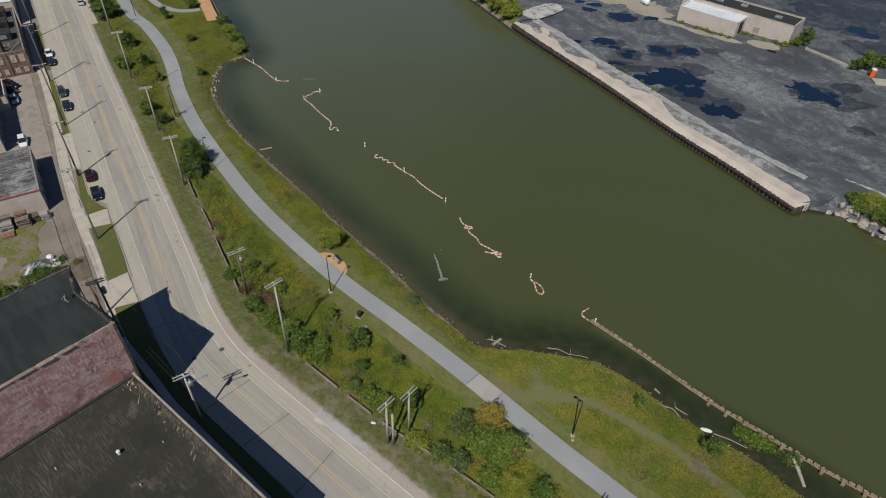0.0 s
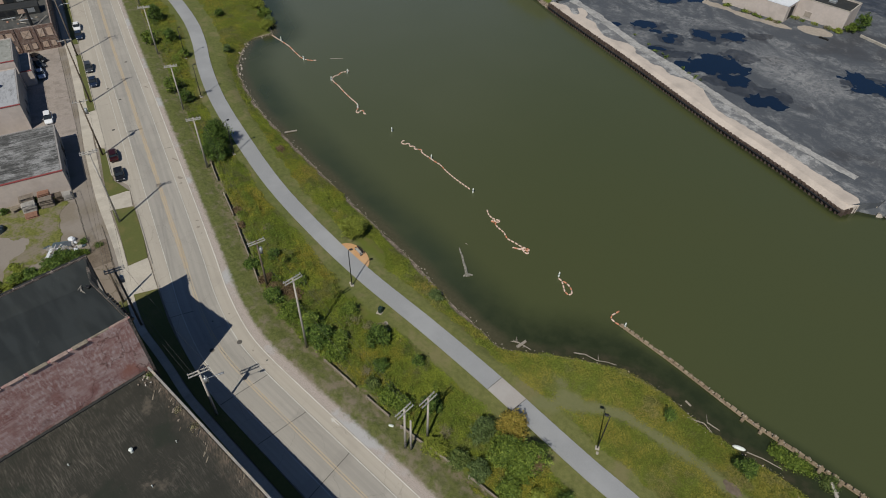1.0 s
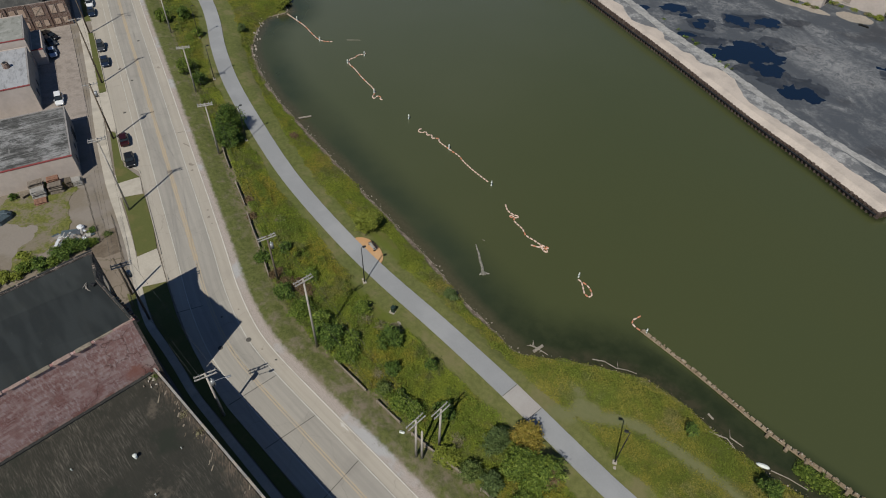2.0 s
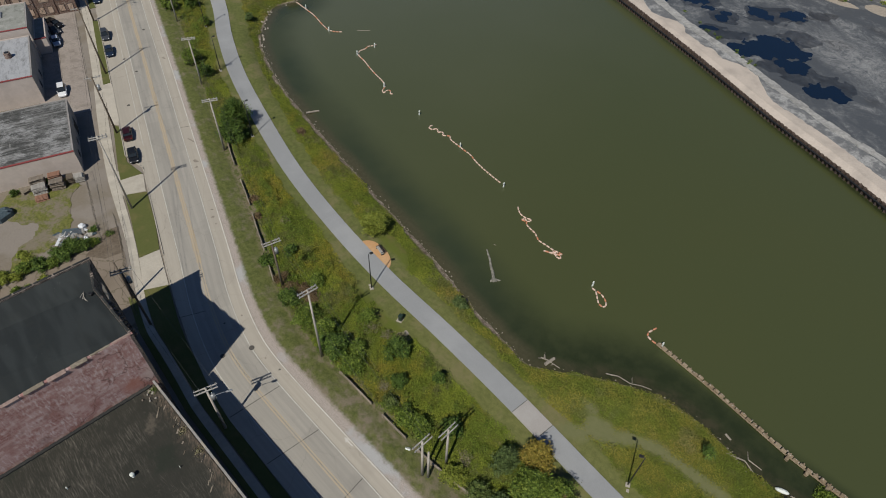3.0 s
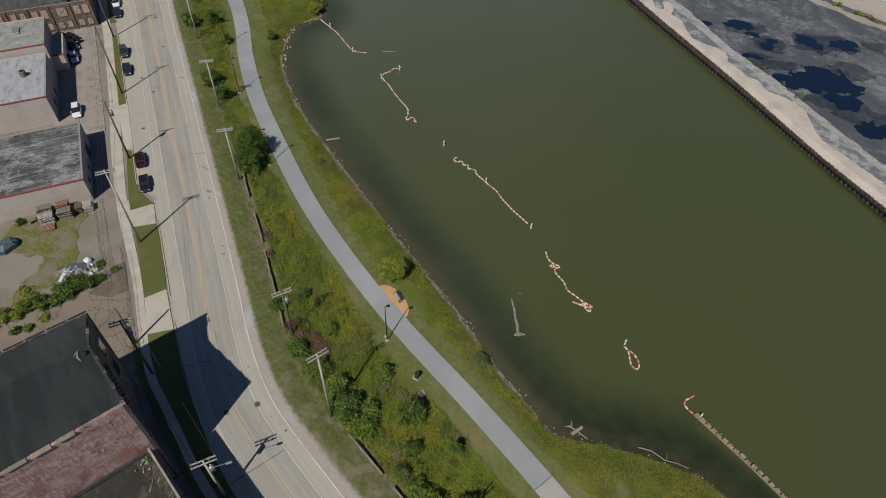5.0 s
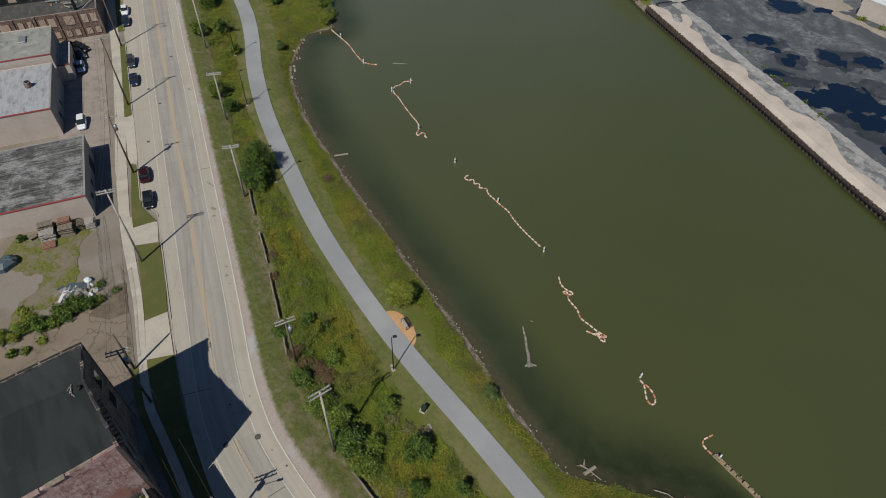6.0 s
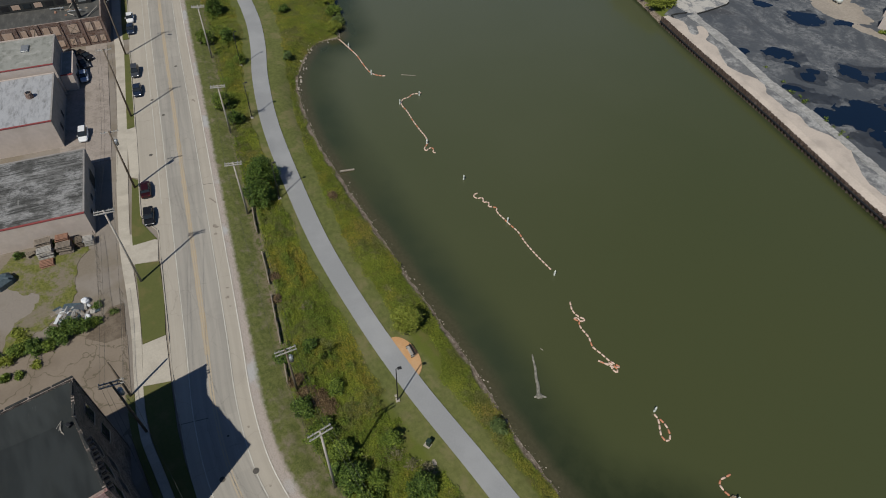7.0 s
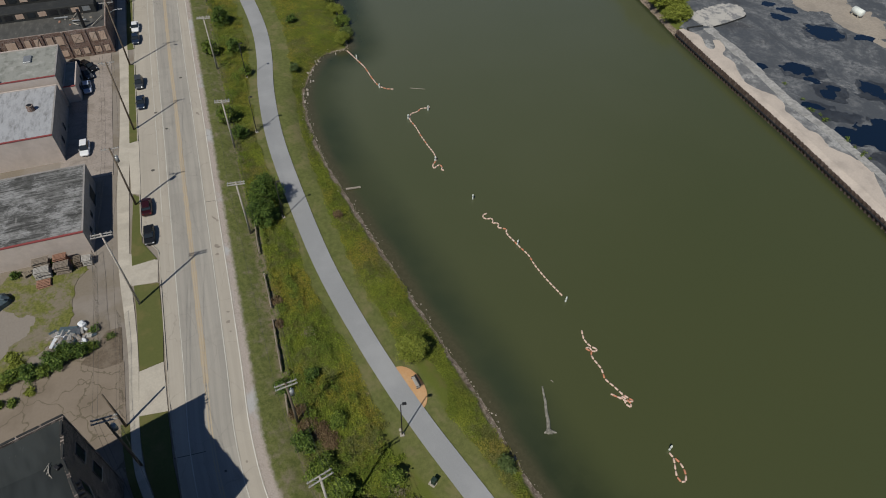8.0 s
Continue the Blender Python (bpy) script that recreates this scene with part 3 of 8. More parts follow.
def site_material(name, wet=0.0):
    n = Nodes(name)
    g = n.noise(2.5, 6, 0.7)
    dark = n.mix(g, (0.044, 0.050, 0.060), (0.086, 0.094, 0.107))
    sw = n.noise(0.055, 8, 0.68, n.mapped(radians(20), 0.75, 1.25, 1.0), 1.4)
    grit = n.noise(0.6, 9, 0.78, n.warped(0.12, 9.0), 0.4)
    pale = n.math("MULTIPLY", n.ramp(sw, 0.42, 0.64), n.ramp(grit, 0.38, 0.64))
    col = n.mix(n.math("MULTIPLY", pale, 0.75), dark, (0.25, 0.252, 0.256))
    col = n.mix(n.math("MULTIPLY", n.ramp(n.noise(0.045, 5, 0.6, None, 1.0), 0.52, 0.66), 0.7), col, (0.046, 0.047, 0.052))
    col = n.mix(n.math("MULTIPLY", n.ramp(n.noise(0.18, 8, 0.75, n.warped(0.3, 3.0)), 0.52, 0.70), 0.45), col, (0.215, 0.217, 0.22))
    silt_and_sheen = n.t.nodes.new("ShaderNodeVectorMath")
    silt_and_sheen.operation = "DISTANCE"
    n.t.links.new(n.mapped(radians(20), 0.6, 1.3, 0.0), silt_and_sheen.inputs[0])
    silt_and_sheen.inputs[1].default_value = (-57.85, 207.5, 0.0)
    near = n.ramp(n.math("ADD", silt_and_sheen.outputs["Value"], n.math("MULTIPLY", n.noise(0.08, 6, 0.7), 22.0)), 26.0, 14.0)
    swirl = n.noise(0.5, 9, 0.78, n.warped(0.07, 22.0), 1.2)
    col = n.mix(n.math("MULTIPLY", n.math("MULTIPLY", near, n.ramp(swirl, 0.36, 0.64)), 0.7), col, (0.285, 0.286, 0.288))
    streak = n.noise(0.5, 8, 0.8, n.warped(0.08, 14.0), 0.8)
    col = n.mix(n.math("MULTIPLY", n.math("MULTIPLY", n.ramp(streak, 0.50, 0.66), n.ramp(sw, 0.40, 0.60)), 0.42), col, (0.36, 0.36, 0.355))
    if wet:
        col = n.mix(n.math("ADD", n.math("MULTIPLY", n.ramp(n.noise(0.35, 7, 0.75), 0.36, 0.62), -0.35), wet), col, (0.018, 0.020, 0.024))
    n.bump(g, 0.2, 0.03)
    return n.done(col, 0.45 if wet else 0.8, 0, 0.35)


M["site"] = site_material("disused_asphalt_lot")
M["wet"] = site_material("wet_asphalt_lot", 0.82)
n = Nodes("bleached_concrete_pad")
grit_ = n.noise(1.6, 7, 0.7)
pad_c = n.mix(grit_, (0.50, 0.475, 0.44), (0.38, 0.362, 0.338))
pad_c = n.mix(n.ramp(n.noise(0.32, 8, 0.72, n.warped(0.25, 3.0)), 0.47, 0.60), pad_c, n.mix(grit_, (0.15, 0.155, 0.165), (0.24, 0.24, 0.245)))
n.bump(grit_, 0.3, 0.03)
M["pad_pale"] = n.done(pad_c, 0.85, 0, 0.25)


def water_material():
    n = Nodes("murky_green_water")
    depth = n.attr("depth")
    big = n.noise(0.02, 3)
    sep = n.t.nodes.new("ShaderNodeSeparateXYZ")
    n.t.links.new(n.pos, sep.inputs[0])
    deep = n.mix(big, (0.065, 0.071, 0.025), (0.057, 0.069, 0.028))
    # Far river greyed in the base colour, standing for the sky's reflection.
    silt_and_sheen = n.ramp(n.math("ADD", sep.outputs[0], n.math("MULTIPLY", big, 60.0)), -10.0, -165.0)
    deep = n.mix(silt_and_sheen, deep, (0.093, 0.102, 0.064))
    sep = n.t.nodes.new("ShaderNodeSeparateXYZ")
    n.t.links.new(n.pos, sep.inputs[0])
    shallow = n.mix(n.ramp(n.noise(1.4, 7, 0.75), 0.3, 0.7), (0.054, 0.051, 0.027), (0.072, 0.065, 0.036))
    open_mid = n.mix(n.ramp(n.noise(0.06, 3), 0.35, 0.65), (0.034, 0.044, 0.022), (0.049, 0.057, 0.027))
    mid = n.mix(n.ramp(sep.outputs[0], -62.0, -28.0), open_mid, n.mix(n.ramp(n.noise(0.4, 6, 0.65), 0.38, 0.64), (0.031, 0.038, 0.015), (0.022, 0.029, 0.011)))
    shallow = n.mix(n.ramp(sep.outputs[0], -40.0, -24.0), shallow, n.mix(n.ramp(n.noise(0.5, 6, 0.7), 0.38, 0.62), (0.050, 0.045, 0.024), (0.027, 0.031, 0.013)))
    dd = n.math("ADD", depth, n.math("MULTIPLY", n.math("SUBTRACT", n.noise(0.25, 4), 0.5), 1.6))
    col = n.mix(n.ramp(dd, 0.5, 2.9), shallow, mid)
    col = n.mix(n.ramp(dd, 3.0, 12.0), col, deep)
    n.bump(n.noise(1.1, 3, 0.5), 0.05, 0.05)
    return n.done(col, 0.2, 0, 0.55)


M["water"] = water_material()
n = Nodes("puddle_water")
n.bump(n.noise(2.0, 2), 0.01, 0.01)
n.b.inputs["IOR"].default_value = 1.6
# Blue of the reflected sky is also tinted into the base colour.
M["puddle"] = n.done((0.003, 0.009, 0.021), 0.02, 0, 0.8)
for key, c in {"black": (0.012, 0.013, 0.016), "navy": (0.015, 0.025, 0.05), "maroon": (0.030, 0.006, 0.008), "white": (0.72, 0.73, 0.75),
               "silver": (0.42, 0.44, 0.47), "graphite": (0.05, 0.055, 0.065), "blue_silver": (0.34, 0.40, 0.52)}.items():
    n = Nodes(key + "_car_paint")
    n.b.inputs["Coat Weight"].default_value = 0.15
    M["car_" + key] = n.done(n.mix(n.noise(4), c, tuple(v * 0.9 for v in c)), 0.3, 0.0, 0.35)
M["lamp_red"] = Nodes("red_lamp_lens").done((0.35, 0.02, 0.02), 0.2)
M["lamp_clear"] = Nodes("clear_lamp_lens").done((0.65, 0.66, 0.68), 0.15)
M["tarp"] = speckled("blue_grey_tarpaulin", (0.05, 0.075, 0.09), (0.09, 0.12, 0.14), fine=3, rough=0.5)
M["pallet"] = speckled("grey_pallet_wood", (0.30, 0.255, 0.21), (0.20, 0.165, 0.135), fine=6, per=0.4)
M["rust_wood"] = speckled("reddish_stacked_boards", (0.34, 0.19, 0.13), (0.26, 0.14, 0.10), fine=5, per=0.4)
M["bag"] = speckled("white_builders_bag", (0.72, 0.73, 0.76), (0.60, 0.62, 0.66), fine=3)
M["orange_plastic"] = speckled("orange_plastic", (0.70, 0.13, 0.03), (0.62, 0.11, 0.03), fine=3, bump=0, rough=0.5)
n = Nodes("mown_grass")
c = n.mix(n.noise(2.2, 5, 0.65), (0.078, 0.090, 0.026), (0.115, 0.122, 0.040))
c = n.mix(n.math("MULTIPLY", n.ramp(n.noise(0.3, 4), 0.48, 0.7), 0.6), c, (0.16, 0.13, 0.055))
n.bump(n.noise(9), 0.5, 0.05)
M["grass_strip"] = n.done(c, 0.85, 0, 0.2)
n = Nodes("yard_grass")
c = n.mix(n.ramp(n.noise(2.2, 7, 0.75), 0.35, 0.65), (0.082, 0.094, 0.020), (0.170, 0.168, 0.048))
c = n.mix(n.ramp(n.noise(0.3, 8, 0.75), 0.44, 0.58), c, n.mix(n.noise(2.5, 6, 0.7), (0.13, 0.112, 0.078), (0.24, 0.205, 0.155)))
n.bump(n.noise(6), 0.5, 0.06)
M["yard_grass"] = n.done(c, 0.9, 0, 0.2)
n = Nodes("cracked_tan_lot")
g = n.noise(3.0, 5)
c = n.mix(g, (0.245, 0.20, 0.158), (0.185, 0.152, 0.12))
c = n.mix(n.math("MULTIPLY", n.ramp(n.noise(0.15, 4), 0.5, 0.7), 0.5), c, (0.15, 0.12, 0.09))
c = n.mix(n.math("MULTIPLY", n.math("LESS_THAN", n.voronoi(0.2, "DISTANCE_TO_EDGE", n.warped(0.45, 3.4)), 0.016), 0.65), c, (0.10, 0.085, 0.055))
n.bump(g, 0.3, 0.02)
M["lot_tan"] = n.done(c, 0.9, 0, 0.2)
n = Nodes("stained_lot_concrete")
g = n.noise(3.0, 6, 0.7)
c = n.mix(n.ramp(g, 0.3, 0.7), (0.36, 0.31, 0.275), (0.27, 0.235, 0.21))
c = n.mix(n.math("MULTIPLY", n.ramp(n.noise(0.35, 6, 0.7), 0.46, 0.64), 0.7), c, (0.21, 0.18, 0.155))
c = n.mix(n.math("MULTIPLY", n.objrand(), 0.25), c, (0.20, 0.17, 0.15))
c = n.mix(n.math("MULTIPLY", n.math("LESS_THAN", n.voronoi(0.22, "DISTANCE_TO_EDGE", n.warped(0.5, 3.0)), 0.010), 0.32), c, (0.11, 0.092, 0.074))
n.bump(g, 0.3, 0.02)
M["lot_concrete"] = n.done(c, 0.9, 0, 0.2)
n = Nodes("worn_apron_concrete")
g = n.noise(2.0, 6, 0.75)
c = n.mix(n.ramp(g, 0.3, 0.7), (0.24, 0.24, 0.242), (0.40, 0.395, 0.385))
c = n.mix(n.math("MULTIPLY", n.ramp(n.noise(0.22, 7, 0.7), 0.40, 0.55), 0.85), c, n.mix(g, (0.075, 0.079, 0.088), (0.135, 0.138, 0.146)))
n.bump(g, 0.3, 0.03)
M["apron"] = n.done(c, 0.85, 0, 0.25)
M["bin_green"] = speckled("dark_green_painted_steel", (0.016, 0.032, 0.024), (0.024, 0.042, 0.032), fine=4, rough=0.5, bump=0)
M["soil"] = speckled("dark_bare_soil", (0.15, 0.118, 0.088), (0.105, 0.082, 0.060), (0.19, 0.155, 0.12), 2.5, 0.5, bump=0.6, dist=0.08)
M["graphite_sheet"] = speckled("dark_grey_sheet", (0.06, 0.07, 0.085), (0.10, 0.11, 0.125), fine=3, rough=0.5)
M["dirt"] = speckled("pale_bare_dirt", (0.36, 0.315, 0.265), (0.29, 0.25, 0.21), (0.24, 0.21, 0.18), 1.5, 0.12, bump=0.4)
M["stone_pale"] = speckled("pale_shore_stone", (0.42, 0.37, 0.31), (0.26, 0.22, 0.18), fine=4)

# ---------------------------------------------------------------- geometry helpers
rng = random.Random(7)
nrng = np.random.default_rng(7)


class Geo:
    """Collects vertices and faces for one mesh."""

    def __init__(self):
        self.v, self.f = [], []

    def add(self, verts, faces):
        o = len(self.v)
        self.v.extend(tuple(p) for p in verts)
        self.f.extend(tuple(i + o for i in f) for f in faces)
        return self

    def box(self, cx, cy, cz, sx, sy, sz, rz=0.0, ch=0.0, rx=0.0, ry=0.0):
        """A box with chamfered upright and top edges, centred in plan at cx, cy with its middle at cz."""
        hx, hy, hz = sx / 2, sy / 2, sz / 2
        c = min(ch, hx * 0.9, hy * 0.9, hz * 0.9)
        if c > 0:
            ring = lambda ox, oy, z: [(ox - c, -oy, z), (ox, -oy + c, z), (ox, oy - c, z), (ox - c, oy, z), (-ox + c, oy, z), (-ox, oy - c, z), (-ox, -oy + c, z), (-ox + c, -oy, z)]
            vs = ring(hx, hy, -hz) + ring(hx, hy, hz - c) + ring(hx - c, hy - c, hz)
            fs = [tuple(range(7, -1, -1)), tuple(range(16, 24))]
            fs += [(k * 8 + i, k * 8 + (i + 1) % 8, k * 8 + 8 + (i + 1) % 8, k * 8 + 8 + i) for k in (0, 1) for i in range(8)]
        else:
            vs = [(x, y, z) for z in (-hz, hz) for x, y in ((-hx, -hy), (hx, -hy), (hx, hy), (-hx, hy))]
            fs = [(3, 2, 1, 0), (4, 5, 6, 7), (0, 1, 5, 4), (1, 2, 6, 5), (2, 3, 7, 6), (3, 0, 4, 7)]
        m = Matrix.Translation((cx, cy, cz)) @ Euler((rx, ry, rz)).to_matrix().to_4x4()
        return self.add([m @ Vector(p) for p in vs], fs)

    def tube(self, p0, p1, r0, r1=None, n=8, caps=True):
        p0, p1 = Vector(p0), Vector(p1)
        r1 = r0 if r1 is None else r1
        q = (p1 - p0).to_track_quat("Z", "Y")
        vs = []
        for p, r in ((p0, r0), (p1, r1)):
            vs += [p + q @ Vector((r * math.cos(2 * math.pi * i / n), r * math.sin(2 * math.pi * i / n), 0)) for i in range(n)]
        fs = [(i, (i + 1) % n, n + (i + 1) % n, n + i) for i in range(n)]
        if caps:
            fs += [tuple(range(n - 1, -1, -1)), tuple(range(n, 2 * n))]
        return self.add(vs, fs)

    def path(self, pts, radii, n=7):
        """One bent tube through pts with shared rings."""
        pts = [Vector(p) for p in pts]
        vs, k = [], len(pts)
        for i, (p, r) in enumerate(zip(pts, radii)):
            q = (pts[min(i + 1, k - 1)] - pts[max(i - 1, 0)]).to_track_quat("Z", "Y")
            vs += [p + q @ Vector((r * math.cos(2 * math.pi * j / n), r * math.sin(2 * math.pi * j / n), 0)) for j in range(n)]
        fs = [(i * n + j, i * n + (j + 1) % n, (i + 1) * n + (j + 1) % n, (i + 1) * n + j) for i in range(k - 1) for j in range(n)]
        return self.add(vs, fs + [tuple(range(n - 1, -1, -1)), tuple(range((k - 1) * n, k * n))])

    def prism(self, poly, z0, z1):
        """Upright prism over a plan polygon (counter-clockwise); z1 may be a list, a height for each corner."""
        k = len(poly)
        zt = z1 if isinstance(z1, (list, tuple)) else [z1] * k
        vs = [(x, y, z0) for x, y in poly] + [(x, y, z) for (x, y), z in zip(poly, zt)]
        return self.add(vs, [tuple(range(k - 1, -1, -1)), tuple(range(k, 2 * k))] + [(i, (i + 1) % k, k + (i + 1) % k, k + i) for i in range(k)])

    def sheet(self, rows):
        """A grid of points, row after row."""
        w = len(rows[0])
        return self.add([p for r in rows for p in r], [(i * w + j, i * w + j + 1, (i + 1) * w + j + 1, (i + 1) * w + j) for i in range(len(rows) - 1) for j in range(w - 1)])

    def mesh(self, name, smooth=False):
        me = bpy.data.meshes.new(name)
        me.from_pydata(self.v, [], self.f)
        if smooth:
            me.polygons.foreach_set("use_smooth", [True] * len(me.polygons))
        me.update()
        return me


def thing(name, label, category, x=0.0, y=0.0, z=0.0, rz=0.0, group="", kind=""):
    """An empty at the base of a thing; its parts hang under it."""
    ob = new(name)
    ob.empty_display_size = 0.3
    ob.matrix_basis = Matrix.Translation((x, y, z)) @ Euler((0, 0, rz)).to_matrix().to_4x4()
    return tagged(ob, label, category, group, kind)


def part(name, geo, material, parent=None, label="", smooth=False, kind=""):
    me = geo if isinstance(geo, bpy.types.Mesh) else geo.mesh(name, smooth)
    if not me.materials:
        me.materials.append(M[material] if isinstance(material, str) else material)
    ob = new(name, me)
    ob.parent = parent
    return tagged(ob, label, kind=kind)


def whole(name, geo, material, label, category, group="", kind="", smooth=False):
    """A thing or a piece of the setting that is one mesh."""
    return tagged(part(name, geo, material, None, label, smooth), label, category, group, kind)


def spline(ctrl, step=1.0):
    """Points at even steps along a Catmull-Rom curve through ctrl."""
    c = np.array(ctrl, float)
    c = np.vstack([2 * c[0] - c[1], c, 2 * c[-1] - c[-2]])
    out = []
    for i in range(1, len(c) - 2):
        for u in np.linspace(0, 1, 24, endpoint=False):
            a, b, d, e = c[i - 1], c[i], c[i + 1], c[i + 2]
            out.append(0.5 * (2 * b + (d - a) * u + (2 * a - 5 * b + 4 * d - e) * u * u + (3 * b - a - 3 * d + e) * u ** 3))
    out.append(c[-2])
    out = np.array(out)
    s = np.concatenate([[0], np.cumsum(np.linalg.norm(np.diff(out, axis=0), axis=1))])
    t = np.linspace(0, s[-1], max(2, int(round(s[-1] / step)) + 1))
    return np.stack([np.interp(t, s, out[:, k]) for k in range(out.shape[1])], 1)


def normals(p):
    d = np.gradient(p, axis=0)
    d /= np.linalg.norm(d, axis=1)[:, None]
    return np.stack([-d[:, 1], d[:, 0]], 1)


def signed_offset(q, line):
    """Signed distance of points q (n x 2) from a polyline; positive to the left of its direction."""
    best, sign = np.full(len(q), 1e9), np.ones(len(q))
    for a, b in zip(line[:-1], line[1:]):
        ab = b - a
        t = np.clip(((q - a) @ ab) / (ab @ ab), 0, 1)
        d = q - (a + t[:, None] * ab)
        dist = np.hypot(d[:, 0], d[:, 1])
        near = dist < best
        best[near] = dist[near]
        sign[near] = np.where(ab[0] * d[near, 1] - ab[1] * d[near, 0] >= 0, 1, -1)
    return best * sign


def inside(q, poly):
    x, y = q[:, 0], q[:, 1]
    r = np.zeros(len(q), bool)
    for (x0, y0), (x1, y1) in zip(poly, np.roll(poly, -1, 0)):
        c = (y0 > y) != (y1 > y)
        r ^= c & (x < (x1 - x0) * (y - y0) / ((y1 - y0) or 1e-9) + x0)
    return r


def vnoise(q, scale, seed):
    """Smooth value noise at points q, about -1 to 1."""
    tab = np.random.default_rng(seed).uniform(-1, 1, (64, 64))
    p = q * scale
    i = np.floor(p).astype(int)
    f = p - i
    f = f * f * (3 - 2 * f)
    g = lambda a, b: tab[(i[:, 0] + a) % 64, (i[:, 1] + b) % 64]
    return (g(0, 0) * (1 - f[:, 0]) + g(1, 0) * f[:, 0]) * (1 - f[:, 1]) + (g(0, 1) * (1 - f[:, 0]) + g(1, 1) * f[:, 0]) * f[:, 1]


def smooth(a, b, x):
    t = np.clip((x - a) / (b - a), 0, 1)
    return t * t * (3 - 2 * t)


def blob_sheet(blobs, yaw, z, seed, rough=0.5, cell=0.5, scale=0.22):
    """A flat sheet whose ragged outline follows overlapping ellipses (x, y, half length, half depth), all turned by yaw."""
    c, s_ = math.cos(yaw), math.sin(yaw)
    reach = max(max(a, b) for _, _, a, b in blobs) * 1.6
    xs = np.arange(min(b_[0] for b_ in blobs) - reach, max(b_[0] for b_ in blobs) + reach, cell)
    ys = np.arange(min(b_[1] for b_ in blobs) - reach, max(b_[1] for b_ in blobs) + reach, cell)
    X, Y = np.meshgrid(xs, ys)
    q = np.stack([X.ravel(), Y.ravel()], 1)
    f = np.full(len(q), -9.0)
    for x, y, a, b in blobs:
        dx, dy = q[:, 0] - x, q[:, 1] - y
        f = np.maximum(f, 1 - np.hypot((dx * c + dy * s_) / a, (-dx * s_ + dy * c) / b))
    f = f + rough * (0.45 * vnoise(q, scale, seed) + 0.35 * vnoise(q, scale * 2.6, seed + 50) + 0.2 * vnoise(q, scale * 6, seed + 90) + 0.16 * vnoise(q, scale * 13, seed + 7)) * smooth(-1.0, -0.2, f)
    f = f.reshape(X.shape)
    g = Geo()
    for j in range(len(ys) - 1):
        for i in range(len(xs) - 1):
            k4 = [(xs[i], ys[j], f[j, i]), (xs[i + 1], ys[j], f[j, i + 1]), (xs[i + 1], ys[j + 1], f[j + 1, i + 1]), (xs[i], ys[j + 1], f[j + 1, i])]
            if max(k[2] for k in k4) <= 0:
                continue
            poly = []
            for p, r in zip(k4, k4[1:] + k4[:1]):
                if p[2] > 0:
                    poly.append((p[0], p[1], z))
                if (p[2] > 0) != (r[2] > 0):
                    t = p[2] / (p[2] - r[2])
                    poly.append((p[0] + (r[0] - p[0]) * t, p[1] + (r[1] - p[1]) * t, z))
            if len(poly) > 2:
                g.add(poly, [tuple(range(len(poly)))])
    return g


# ---------------------------------------------------------------- plan
# The road's yellow line, running from far to near; its left side is the river side.
ROAD = spline([(-330, 115.5), (-260, 91.2), (-202.5, 71), (-173.8, 60.9), (-146.9, 51.7), (-116.9, 41.3), (-103.9, 36.8), (-87.3, 31.1), (-76.5, 27.3), (-67, 24.9),
               (-59, 24.2), (-45.7, 24.2), (-31.8, 24.3), (0, 24.4), (90, 24.6)], 1.0)
ROADN = normals(ROAD)
TRAIL = spline([(-300, 124), (-240, 104), (-206, 92.2), (-193, 90), (-175.3, 85), (-161.8, 79.6), (-147.7, 72.7), (-131, 66), (-112, 60.3), (-94, 55.7), (-77, 52.9), (-62, 51.4),
                (-46, 50.8), (-31, 49.9), (-14, 48.3), (-3, 47.6), (40, 44.5), (90, 41)], 1.0)
SHORE = spline([(-330, 172), (-230, 132), (-180, 110.5), (-162, 102.8), (-155.2, 99.4), (-156, 93.2), (-153.2, 88.9), (-148.7, 84.4), (-144.1, 80.6), (-137.1, 77.2), (-125.1, 72.9),
                (-113.5, 70.4), (-94.8, 67.1), (-73.8, 63.6), (-58.6, 61.2), (-48, 58.9), (-38.4, 57.6), (-35.5, 57), (-32.6, 58.5), (-26.7, 62.6), (-20.5, 66.2), (-13.6, 67.9),
                (-5, 66.9), (1.1, 66.3), (8.3, 66.9), (15.9, 65.3), (40, 61), (90, 55)], 1.0)
WALL = np.array([(-108.6, 173.3), (-94.9, 167.7), (-80.4, 162.1), (-64.8, 156.1), (-57.3, 153.0), (-37.4, 144.8), (-20.9, 138.8), (-5.3, 132.4)])
FAR_SHORE = [(-331.7, 263.3), (-201, 211.1), (-150.8, 192), (-125.6, 181.4), (-110.4, 174.2)] + [tuple(p) for p in WALL] + [(-3.2, 136.2), (3.5, 139.7), (8.7, 137.3), (14.1, 136.7), (40.2, 128.7), (90, 112)]
RIVER = np.vstack([SHORE, np.array(FAR_SHORE)[::-1]])


